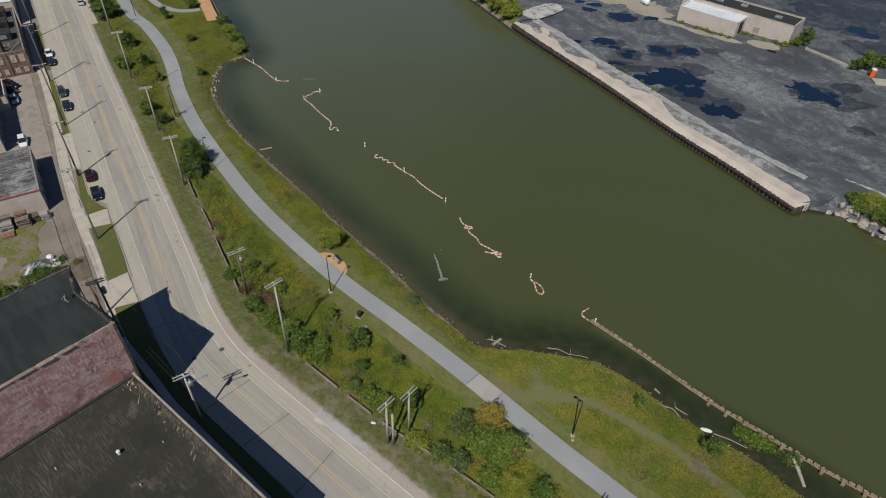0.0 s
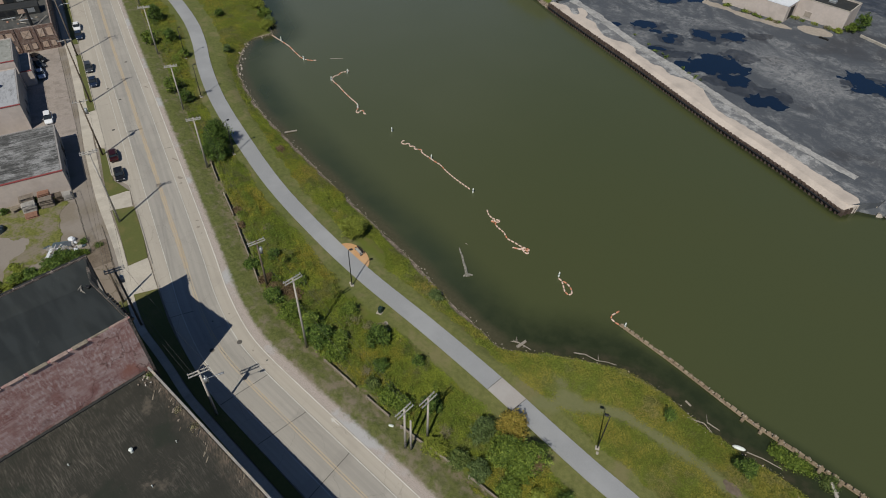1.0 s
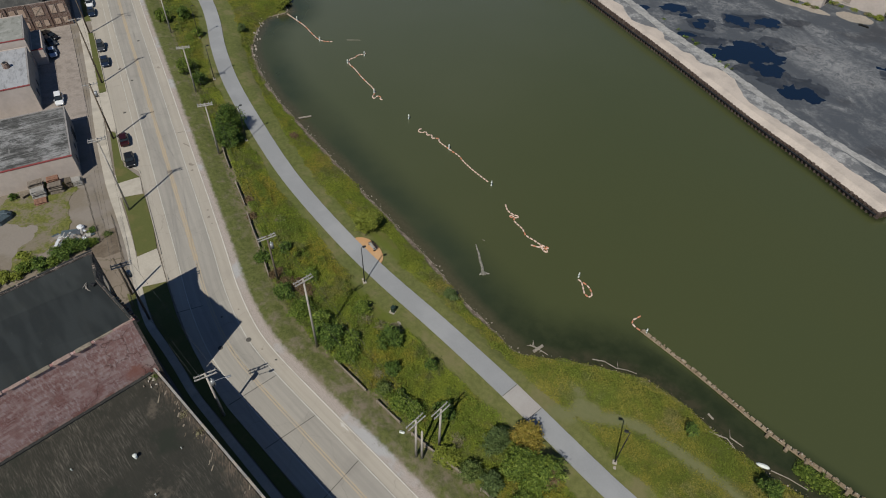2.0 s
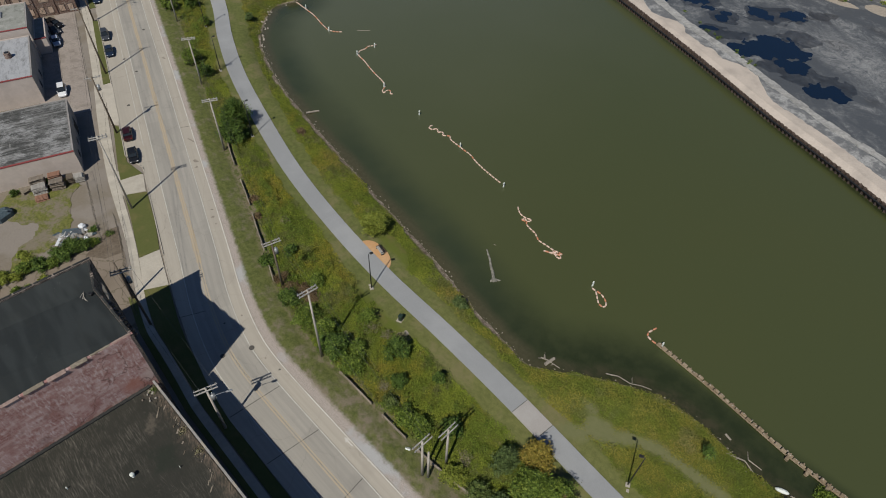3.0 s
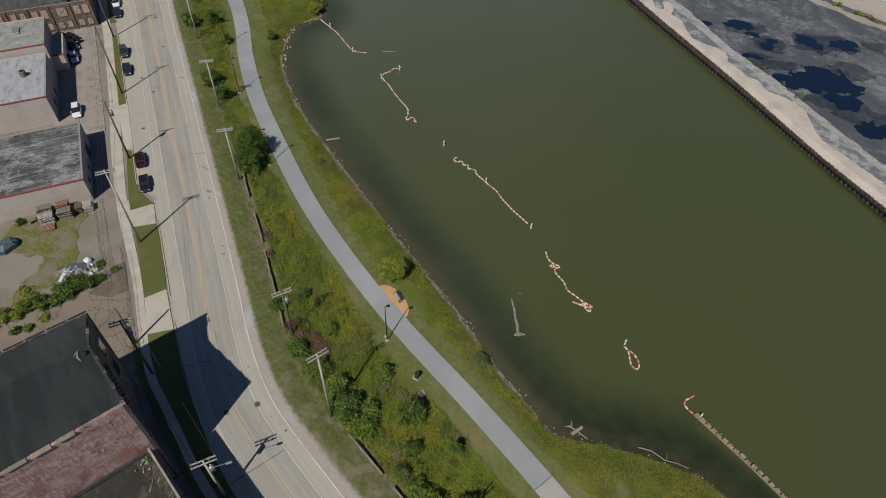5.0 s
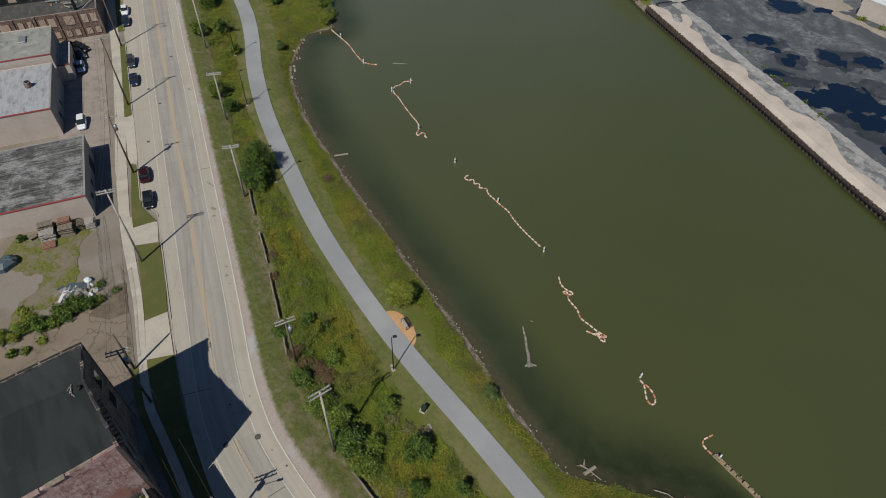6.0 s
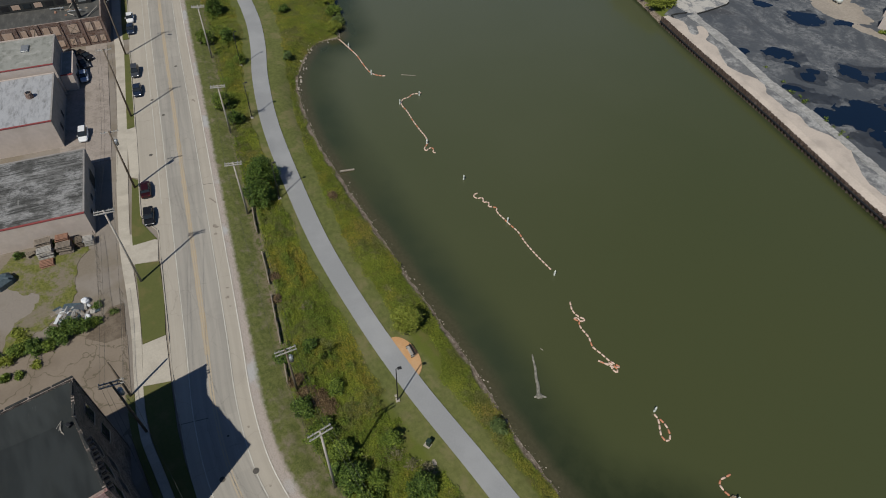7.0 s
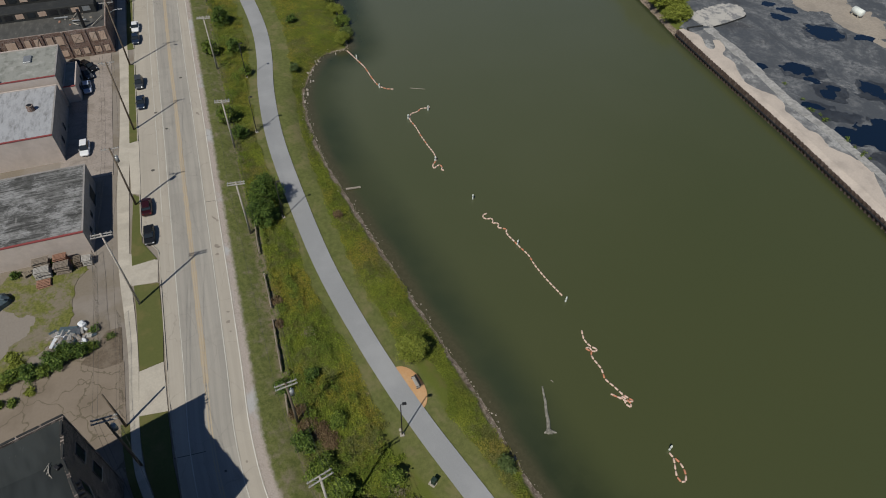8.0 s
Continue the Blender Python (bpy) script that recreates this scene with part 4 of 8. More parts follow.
def ground_z(q):
    """Height of the ground sheet, and the plan's offsets, at points q."""
    ro, to = signed_offset(q, ROAD[::3]), signed_offset(q, TRAIL[::3])
    ds = np.abs(signed_offset(q, SHORE[::2]))
    df = np.abs(signed_offset(q, np.array(FAR_SHORE)))
    wet = inside(q, RIVER)
    far = (~wet) & (df < ds)
    d = np.where(wet, -np.minimum(ds, df), np.where(far, df, ds))
    z = WATER - 0.15 + 1.8 * smooth(-0.8, 5.0, d)
    z = z + (-0.03 - z) * smooth(10.5, 8.0, ro)
    z = np.where(far, np.where(q[:, 0] > -3.0, WATER + (SITE - WATER) * smooth(-0.5, 5, d), np.where(d < 2.9, -3.2, SITE)), z)
    z = np.where(far & (q[:, 0] < -108), WATER + (SITE - WATER) * smooth(-0.5, 4, d), z)
    z = np.where(wet, WATER - 0.15 - 0.28 * np.minimum(-d, 8), z)
    return z, ro, to, d, far, wet


# ---------------------------------------------------------------- ground, water
def spread(a, b, step, reach, n):
    core = np.arange(a, b + step * 0.5, step)
    g = np.geomspace(step * 2, reach, n)
    return np.concatenate([a - g[::-1], core, b + g])


gx, gy = spread(-262, 62, 1.0, 1500, 14), np.concatenate([spread(-40, 112, 1.0, 1500, 14)[:-14], np.arange(114, 300, 2.0), 300 + np.geomspace(5, 1500, 12)])
gxx, gyy = np.meshgrid(gx, gy)
gq = np.stack([gxx.ravel(), gyy.ravel()], 1)
gzv, g_ro, g_to, g_d, g_far, g_wet = ground_z(gq)
grid_of = {k_: v_.astype(float).reshape(len(gy), len(gx)) for k_, v_ in (("z", gzv), ("ro", g_ro), ("to", g_to), ("d", g_d), ("far", g_far), ("wet", g_wet))}


def sample(q, key):
    """A value of the ground grid at points q, read between its knots."""
    a = grid_of[key]
    i = np.clip(np.searchsorted(gx, q[:, 0]) - 1, 0, len(gx) - 2)
    j = np.clip(np.searchsorted(gy, q[:, 1]) - 1, 0, len(gy) - 2)
    u, v = (q[:, 0] - gx[i]) / (gx[i + 1] - gx[i]), (q[:, 1] - gy[j]) / (gy[j + 1] - gy[j])
    return (a[j, i] * (1 - u) + a[j, i + 1] * u) * (1 - v) + (a[j + 1, i] * (1 - u) + a[j + 1, i + 1] * u) * v


def gz(x, y):
    return float(sample(np.array([[x, y]], float), "z")[0])


rough_part = (g_d > 0.2) & (g_ro > 9) & (np.abs(g_to) > 3)
gzv = gzv + np.where(rough_part & ~g_far, nrng.normal(0, 0.05, len(gq)), 0)
MOWN = spline([(-24, 51.5), (-20.5, 54.5), (-17.2, 57.0), (-13.9, 58.5), (-9.4, 59.1), (-4.8, 59.3), (-0.4, 59.4), (4.1, 58.7), (8.2, 58.4), (25, 57)], 2.0)


def lawn_limit(q, to):
    """How far from the trail's middle the mown grass reaches."""
    return np.where(to > 0, np.interp(q[:, 0], [-230, -130, -100, -80], [6.4, 5.8, 4.5, 3.9]), np.interp(q[:, 0], [-125, -110, -78, -66, -20], [3.6, 3.1, 3.2, 4.2, 4.2]))


def mown_distance(q):
    """How far points lie from the mown side path and the cut patch beside it."""
    d = np.minimum(np.abs(signed_offset(q, MOWN)) - 0.2, np.hypot((q[:, 0] + 20.5) / 1.6, q[:, 1] - 55.4) - 1.0)
    return np.minimum(d, np.hypot((q[:, 0] + 23.5) / 1.2, q[:, 1] - 57.1) - 0.3)


SIDE_PATH = spline([(-218, 104.5), (-210.7, 102.9), (-204.8, 102.0), (-197.6, 102.9), (-193.6, 105.8), (-192.0, 109.2)], 1.0)
g_mown = mown_distance(gq)
grid_of["mown"] = g_mown.reshape(len(gy), len(gx))
ground_me = bpy.data.meshes.new("ground")
nx, ny = len(gx), len(gy)
idx = np.arange(nx * ny).reshape(ny, nx)
quads = np.stack([idx[:-1, :-1].ravel(), idx[:-1, 1:].ravel(), idx[1:, 1:].ravel(), idx[1:, :-1].ravel()], 1)
ground_me.from_pydata(np.column_stack([gq, gzv]).tolist(), [], quads.tolist())
for key, values in (("road_off", g_ro), ("lawn_d", np.abs(g_to) - lawn_limit(gq, g_to)), ("mown_d", g_mown), ("beach", np.interp(gq[:, 0], [-150, -125, -45, -34, 20], [0.2, 0.8, 0.8, -0.1, -0.3])), ("shore_d", np.where(g_wet, -np.abs(g_d), g_d))):
    ground_me.attributes.new(key, "FLOAT", "POINT").data.foreach_set("value", values.astype(np.float32))
for key in ("bank", "site", "town"):
    ground_me.materials.append(M[key])
quad_mid = gq[quads].mean(1)
f_ro, f_far = g_ro[quads].mean(1), g_far[quads].sum(1) >= 2
far_green = f_far & ((quad_mid[:, 0] < -111.5 - 0.6 * (quad_mid[:, 1] - 180)) | (quad_mid[:, 0] > 60))
ground_me.polygons.foreach_set("material_index", np.where(f_ro < 0, 2, np.where(f_far & ~far_green, 1, 0)).astype(np.int32))
ground_me.polygons.foreach_set("use_smooth", [True] * len(quads))
tagged(new("ground", ground_me), "grassy river bank, bare town lots and an asphalt lot across the water", "ground", kind="structure")

wx, wy = np.arange(-330, 91, 2.5), np.arange(40, 265, 2.5)
wxx, wyy = np.meshgrid(wx, wy)
wq = np.stack([wxx.ravel(), wyy.ravel()], 1)
w_wet = inside(wq, RIVER)
w_d = np.minimum(np.abs(signed_offset(wq, SHORE)), 6.0 * np.abs(signed_offset(wq, np.array(FAR_SHORE))))
outside = (wq[:, 0] > -23) & (wq[:, 1] > np.interp(wq[:, 0], [-23, -14, -6, 5, 24, 90], [75.2, 74.4, 73.4, 72.5, 72.6, 75])) & (wq[:, 1] < 110)
w_d = np.where(outside, np.maximum(w_d, 14), w_d)
keep_w = w_wet | (w_d < 5)
water_me = bpy.data.meshes.new("water")
widx = np.arange(len(wq)).reshape(len(wy), len(wx))
wquads = np.stack([widx[:-1, :-1].ravel(), widx[:-1, 1:].ravel(), widx[1:, 1:].ravel(), widx[1:, :-1].ravel()], 1)
wquads = wquads[keep_w[wquads].any(1)]
water_me.from_pydata(np.column_stack([wq, np.full(len(wq), WATER)]).tolist(), [], wquads.tolist())
water_me.attributes.new("depth", "FLOAT", "POINT").data.foreach_set("value", np.where(w_wet, w_d, -w_d).astype(np.float32))
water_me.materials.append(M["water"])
tagged(new("water", water_me), "calm murky olive-green river water", "river", kind="structure")


# ---------------------------------------------------------------- road, kerbs, trail
def strip(line, nrm, a, b, z, thick=0.0, i0=0, i1=None, jit=0.0):
    """A ribbon along a line between the offsets a and b (numbers or one for each point), with closed sides if it has thickness."""
    i1 = len(line) if i1 is None else i1
    p, m = line[i0:i1], nrm[i0:i1]
    a, b = np.broadcast_to(a, len(line))[i0:i1], np.broadcast_to(b, len(line))[i0:i1]
    if jit:
        a, b = a + nrng.normal(0, jit, len(p)), b + nrng.normal(0, jit, len(p))
    A, B = p + m * a[:, None], p + m * b[:, None]
    g = Geo()
    if thick:
        rows = [[(*u, z - thick), (*u, z), (*v, z), (*v, z - thick)] for u, v in zip(A, B)]
        g.sheet(rows)
        k = len(rows)
        g.f += [(0, 1, 2, 3), (4 * k - 1, 4 * k - 2, 4 * k - 3, 4 * k - 4)]
        g.f = [tuple(reversed(f)) for f in g.f]
    else:
        g.sheet([[(*v, z), (*u, z)] for u, v in zip(A, B)])
    return g


def aligned(me, i0, i1, a, b, line):
    """Store how far along and across the road each point of a slab lies."""
    k = i1 - i0
    a, b = np.broadcast_to(a, len(line))[i0:i1], np.broadcast_to(b, len(line))[i0:i1]
    me.attributes.new("along", "FLOAT", "POINT").data.foreach_set("value", np.repeat(np.arange(i0, i1), 4).astype(np.float32))
    me.attributes.new("across", "FLOAT", "POINT").data.foreach_set("value", np.stack([a, a, b, b], 1).ravel().astype(np.float32))
    return me


def at_x(line, x):
    return int(np.argmin(np.abs(line[:, 0] - x)))


road = thing("road", "worn tan concrete two-lane road with yellow centre lines", "road", kind="structure")
r_in = np.interp(ROAD[:, 0], [-330, -117, -112.5, -85, -75, -66, -57, 90], [-7.9, -7.9, -5.2, -5.1, -4.55, -4.5, -5.1, -5.5])
r_right = np.interp(ROAD[:, 0], [-330, -100, -60, 90], [3.45, 3.35, 2.95, 2.9])
r_edge = np.interp(ROAD[:, 0], [-330, -100, -60, 90], [5.5, 5.4, 5.0, 4.9])
STEP = 9
for i0 in range(0, len(ROAD) - 1, STEP):
    i1 = min(i0 + STEP + 1, len(ROAD))
    for name, a, b, mat in (("parking_slab", r_in, -3.0, "shoulder"), ("lane_slab", -2.985, 0.0, "lane"), ("lane_slab", 0.015, r_right, "lane"), ("shoulder_slab", r_right + 0.015, r_edge, "shoulder")):
        part(name, aligned(strip(ROAD, ROADN, a, b, 0.0, 0.2, i0, i1).mesh(name), i0, i1, a, b, ROAD), mat, road)
for name, a, w, mat in (("edge_line", -2.98, 0.14, "worn_line"), ("edge_line", 0.0, 0.13, "worn_line"), ("shoulder_line", 0.0, 0.12, "white_line"), ("centre_line", -0.27, 0.19, "yellow_line"), ("centre_line", 0.08, 0.19, "yellow_line")):
    off = r_edge - 0.2 if name == "shoulder_line" else (r_right - 0.2 if a == 0.0 else np.full(len(ROAD), a))
    part(name, strip(ROAD, ROADN, off, off + w, 0.006), mat, road, "worn white edge line" if mat != "yellow_line" else "faded yellow centre line")
part("centre_band", strip(ROAD, ROADN, -0.36, 0.40, 0.004, 0, 0, at_x(ROAD, -84), 0.04), "ochre_band", road, "ochre traces of older centre lines")
park = at_x(ROAD, -118)
part("parking_line", strip(ROAD, ROADN, -4.4, -4.28, 0.006, 0, 0, park), "worn_line", road, "faint white parking line")
for x, o0, o1, sk in ((-57.0, -5.0, 2.9, 0.5), (-37.5, -5.0, 2.9, -0.9), (-48.5, -5.0, 2.9, 0.8), (-122, 3.4, 5.4, 0.2), (-76, -5, -1, 0.5)):
    i = at_x(ROAD, x)
    p, m = ROAD[i], ROADN[i]
    t = np.array([m[1], -m[0]])
    a, b = p + m * o0, p + m * o1 + t * sk
    g = Geo().sheet([[(*(a - t * 0.05), 0.005), (*(a + t * 0.05), 0.005)], [(*(b - t * 0.05), 0.005), (*(b + t * 0.05), 0.005)]])
    g.f = [tuple(reversed(f)) for f in g.f] if np.cross(b - a, t) > 0 else g.f
    part("joint", g, "joint", road)


for x, y, r in ((-64.8, 27.5, 0.42), (-66.5, 23.6, 0.4), (-135.5, 42.0, 0.35), (-58.8, 28.4, 0.16), (-163.5, 59.3, 0.33), (-146.8, 49.3, 0.33), (-153.6, 49.6, 0.33), (-71.5, 26.9, 0.16)):
    c = thing("manhole_cover", "dark round iron cover set in the road", "manhole cover", x, y, 0.0, group="manhole covers in the road")
    part("frame_ring", Geo().tube((0, 0, -0.05), (0, 0, 0.009), r * 1.12, n=20), "kerb", c)
    part("lid", Geo().tube((0, 0, -0.05), (0, 0, 0.014), r, n=20), "joint", c)

for x, off, w, d, a in ((-110.6, 4.3, 1.1, 0.5, 0.3), (-109.2, 4.1, 0.5, 0.4, 1.0), (-117.4, 4.6, 1.6, 0.25, 0.2), (-96.4, 4.4, 0.5, 0.3, 0.6), (-94.8, 4.2, 0.4, 0.5, 0.2), (-93.2, 4.4, 0.35, 0.3, 0.9), (-150.0, 4.3, 0.9, 0.4, 0.1), (-72.4, 3.8, 0.35, 0.3, 0.4), (-62.0, 3.7, 0.3, 0.25, 0.1)):
    i = at_x(ROAD, x)
    p = ROAD[i] + ROADN[i] * off
    whole_patch = blob_sheet([(p[0], p[1], w * 0.6, d * 0.6)], a, 0.007, int(-x), 0.8, 0.12, 1.6)
    part("repair_patch", whole_patch, "patch_tar", road, "dark repair patch in the concrete")

kerb = thing("kerb", "pale concrete kerb stones along the road", "kerb", kind="structure")
gaps = [(-146.5, -131.5), (-113.0, -109.0), (-92.5, -86.0), (-182, -176)]
for i0 in range(at_x(ROAD, -262), at_x(ROAD, -20), 3):
    xm = ROAD[i0 + 1, 0] - 2.2
    low = any(a < xm < b for a, b in gaps)
    part("kerb_stone", strip(ROAD, ROADN, r_in - 0.17, r_in - 0.006, 0.03 if low else 0.14, 0.3, i0, i0 + 4), "kerb", kerb)

trail = thing("trail", "smooth grey paved riverside trail", "trail", kind="structure")
TRAILN = normals(TRAIL)
half = np.interp(TRAIL[:, 0], [-330, -170, -120, -80, 90], [1.9, 1.85, 1.75, 1.58, 1.55])
TZ = -0.44
jx = [at_x(TRAIL, x) for x in (-300, -262, -236, -200, -170, -146, -122, -100, -80, -61, -45, -30.4, -25.6, -8, 12, 40, 80)]
for k, (i0, i1) in enumerate(zip(jx[:-1], jx[1:])):
    seg = strip(TRAIL, TRAILN, -half, half, TZ, 0.15, i0, i1 + 1)
    part("trail_slab", seg, "trailtan" if abs(TRAIL[i0, 0] + 30.4) < 1 else "trail", trail, "tan concrete crossing slab" if abs(TRAIL[i0, 0] + 30.4) < 1 else "")
for i in (jx[11], jx[12]):
    p, m = TRAIL[i], TRAILN[i]
    t = np.array([m[1], -m[0]]) * 0.045
    part("joint", Geo().sheet([[(*(p - m * 1.55 - t), TZ + 0.006), (*(p - m * 1.55 + t), TZ + 0.006)], [(*(p + m * 1.55 - t), TZ + 0.006), (*(p + m * 1.55 + t), TZ + 0.006)]]), "joint", trail)

# sidewalk squares, its edge follows the road until the bend, then the building
SIDE = spline([(-262, 80), (-200, 58.6), (-176.5, 51.0), (-151.5, 42.3), (-134.5, 35.9), (-117.3, 29.9), (-110.8, 27.9), (-103.7, 26.0), (-95.8, 23.7), (-87.2, 20.7), (-82.5, 19.2), (-78, 18.1), (-72.8, 17.7), (-67.5, 17.25), (-61.3, 16.6), (-45, 16.4), (-20, 16.4)], 1.5)
SIDEN = normals(SIDE)
sidewalk = thing("sidewalk", "pale concrete sidewalk squares beside the road", "sidewalk", kind="structure")
side_half = np.interp(SIDE[:, 0], [-262, -130, -112, -100, -84, -20], [1.0, 1.05, 0.85, 0.75, 0.58, 0.58])
for i in range(len(SIDE) - 1):
    part("paving_square", strip(SIDE, SIDEN, -side_half, side_half, 0.06 + 0.006 * rng.random(), 0.15, i, i + 2), "walk", sidewalk)


def lot(name, corners, z, material, label, kind="structure", category="pavement", thick=0.1):
    return whole(name, Geo().prism(corners, z - thick, z), material, label, category, kind=kind)


def along(x0, x1, a, b, n=8):
    """Plan polygon between two offsets of the road from x0 to x1."""
    i = np.linspace(at_x(ROAD, x0), at_x(ROAD, x1), n).astype(int)
    A, B = ROAD[i] + ROADN[i] * a, ROAD[i] + ROADN[i] * b
    return [tuple(p) for p in A] + [tuple(p) for p in B[::-1]]


lot("driveway_apron", [(-116.6, 30.6), (-113.4, 29.5), (-109.4, 28.4), (-107.7, 32.1), (-112.3, 33.9)], 0.075, "walk", "pale concrete driveway apron")
lot("driveway_apron", [(-92.9, 23.5), (-86.0, 20.9), (-84.3, 24.35), (-92.4, 26.95)], 0.075, "walk", "pale concrete driveway apron")
lot("driveway_apron", [(-146.4, 41.2), (-131.4, 36.3), (-130.0, 37.6), (-146.2, 43.2)], 0.075, "walk", "pale concrete driveway apron")
for poly in ([(-176.1, 51.9), (-146.5, 41.4), (-146.3, 43.0), (-150.1, 44.4), (-174.6, 52.9)], [(-130.9, 36.5), (-117.0, 31.1), (-113.6, 30.0), (-112.7, 33.9), (-117.9, 33.3), (-129.5, 37.2)],
             [(-109.2, 28.7), (-103.4, 27.0), (-92.95, 23.6), (-92.45, 26.95), (-99.3, 29.6), (-107.4, 32.1)], [(-85.9, 20.9), (-82.1, 19.75), (-77.7, 18.75), (-72.4, 18.3), (-66.9, 17.85), (-61.2, 17.25), (-25, 17.05), (-25, 18.7), (-57.2, 18.9), (-63.4, 19.7), (-67, 20.15), (-71.8, 20.9), (-76.7, 22.0), (-84.3, 24.3)],
             [(-86.2, 18.4), (-83.4, 17.7), (-78.6, 16.6), (-62, 15.2), (-31, 15.0), (-31, 15.8), (-61.4, 15.95), (-67.5, 16.6), (-72.9, 17.05), (-78, 17.45), (-82.8, 18.55), (-85.6, 19.5)],
             [(-215, 65.2), (-182.5, 53.9), (-182, 55.4), (-214.5, 66.8)]):
    lot("grass_strip", poly, 0.09, "grass_strip", "mown grass strip between sidewalk and kerb", category="lawn")

# ---------------------------------------------------------------- buildings
U = Vector((-0.9487, 0.3162, 0))
V2 = Vector((0.3162, 0.9487, 0))


def quad_corners(cx, cy, along_len, depth, u=U, v=V2):
    """Plan corners of a block whose near street corner is cx, cy: runs along_len away down the street and depth back from it."""
    c = Vector((cx, cy, 0))
    pts = [c, c + u * along_len, c + u * along_len - v * depth, c - v * depth]
    return [(p.x, p.y) for p in pts]


def windows(parent, a, b, z0, z1, xs, w, material="glass", frame="grey_wall", out=(0, 0), name="window"):
    """Framed windows in the wall that runs from a to b, at the fractions xs."""
    a, b = Vector(a), Vector(b)
    d = (b - a).normalized()
    nrm = Vector((d.y, -d.x))
    for f in xs:
        c = a + (b - a) * f + nrm * 0.03
        ang = math.atan2(d.y, d.x)
        win = part(name, Geo().box(c.x, c.y, (z0 + z1) / 2, w, 0.10, z1 - z0, ang, 0.02), frame, parent)
        c2 = c + nrm * 0.04
        part("pane", Geo().box(c2.x, c2.y, (z0 + z1) / 2, w - 0.16, 0.06, z1 - z0 - 0.16, ang), material, win)
        part("sill", Geo().box(c2.x, c2.y, z0 - 0.05, w + 0.2, 0.16, 0.1, ang), "kerb", win)


def block(name, label, corners, h, wall, roof, trim=None, parapet=0.35, trim_sides=(0, 1, 2, 3), walls=None):
    """A flat-roofed building: walls of real thickness, a roof deck inside the parapet, coping on top."""
    ob = thing(name, label, "building")
    c = [Vector((*p, 0)) for p in corners]
    mid = sum(c, Vector()) / 4
    for i in range(4):
        a, b = c[i], c[(i + 1) % 4]
        d = (b - a).normalized()
        n_in = Vector((-d.y, d.x, 0))
        if n_in.dot(mid - a) < 0:
            n_in = -n_in
        a2, b2 = a + n_in * 0.3 + d * 0.3, b + n_in * 0.3 - d * 0.3
        g = Geo().prism([tuple(p.xy) for p in (a, b, b2, a2)] if d.cross(n_in).z > 0 else [tuple(p.xy) for p in (b, a, a2, b2)], -0.2, h)
        part("wall", g, (walls or {}).get(i, wall), ob)
        if i in trim_sides and trim:
            t0, t1 = a - n_in * 0.06, b - n_in * 0.06
            g = Geo().prism([tuple(p.xy) for p in (t0, t1, b + n_in * 0.34, a + n_in * 0.34)] if d.cross(n_in).z > 0 else [tuple(p.xy) for p in (t1, t0, a + n_in * 0.34, b + n_in * 0.34)], h + 0.004, h + 0.14)
            part("coping", g, trim, ob)
    ins = [p + (mid - p).normalized() * 0.42 for p in c]
    poly = [tuple(p.xy) for p in ins]
    area = sum(poly[i][0] * poly[(i + 1) % 4][1] - poly[(i + 1) % 4][0] * poly[i][1] for i in range(4))
    part("roof", Geo().prism(poly if area > 0 else poly[::-1], h - parapet - 0.25, h - parapet), roof, ob)
    return ob


# two flat-roofed workshops and a taller shop in a row
B = quad_corners(-120.6, 26.1, 18.6, 32)
shop_b = block("workshop", "tan workshop with a streaked grey flat roof and red fascia", B, 4.9, "tan_wall", "streaked_roof", "red_trim", 0.12, (3,), {0: "grey_wall", 1: "grey_wall"})
windows(shop_b, B[0], B[1], 0.0, 2.9, (0.72,), 3.4, "dark_roof", "grey_metal", name="roller_door")
windows(shop_b, B[0], B[1], 1.2, 2.4, (0.2, 0.42), 1.4)
for k in range(9):
    a = Vector((*B[0], 0)) + U * (1.8 + k * 1.9)
    part("roof_seam", Geo().box(*(a - V2 * 16).xy, 4.8, 30.5, 0.12, 0.04, math.atan2(V2.y, V2.x)), "streaked_roof", shop_b)
C = quad_corners(-148.4, 29.6, 18.4, 32)
shop_c = block("workshop", "tan block workshop with a pale coated roof and red fascia", C, 6.2, "tan_wall", "pale_roof", "red_trim", 0.12, (3,), {0: "grey_wall"})
windows(shop_c, C[0], C[1], 1.0, 2.6, (0.25, 0.5), 1.2)
ch = part("chimney", Geo().tube((-159.4, 28.8, 6.0), (-159.4, 28.8, 7.2), 0.75, 0.65, 10), "brick_brown", shop_c, "squat round brick chimney stack")
part("flue_top", Geo().tube((-159.4, 28.8, 7.2), (-159.4, 28.8, 7.3), 0.45, n=10), "dark_metal", ch)
D = quad_corners(-166.8, 35.9, 13.6, 30)
shop_d = block("workshop", "tan shop with a mossy grey roof and red fascia", D, 7.4, "tan_wall", "mossy_roof", "red_trim", 0.15, (3,), {0: "grey_wall"})
part("roof_hatch", Geo().box(-176.9, 33.1, 7.4, 2.8, 1.5, 0.35, radians(161), 0.05), "grey_metal", shop_d)
part("roof_vent", Geo().tube((-171, 26, 7.2), (-171, 26, 7.9), 0.25, n=10), "dark_metal", shop_d)
AN = quad_corners(-167.2, 38.6, 10.5, 2.55)
annex = block("annex", "low tan annex with a mossy roof against the shop", AN, 3.8, "tan_wall", "mossy_roof", "red_trim", 0.1, (3,))
windows(annex, AN[0], AN[1], 0.9, 2.1, (0.3, 0.7), 1.2)

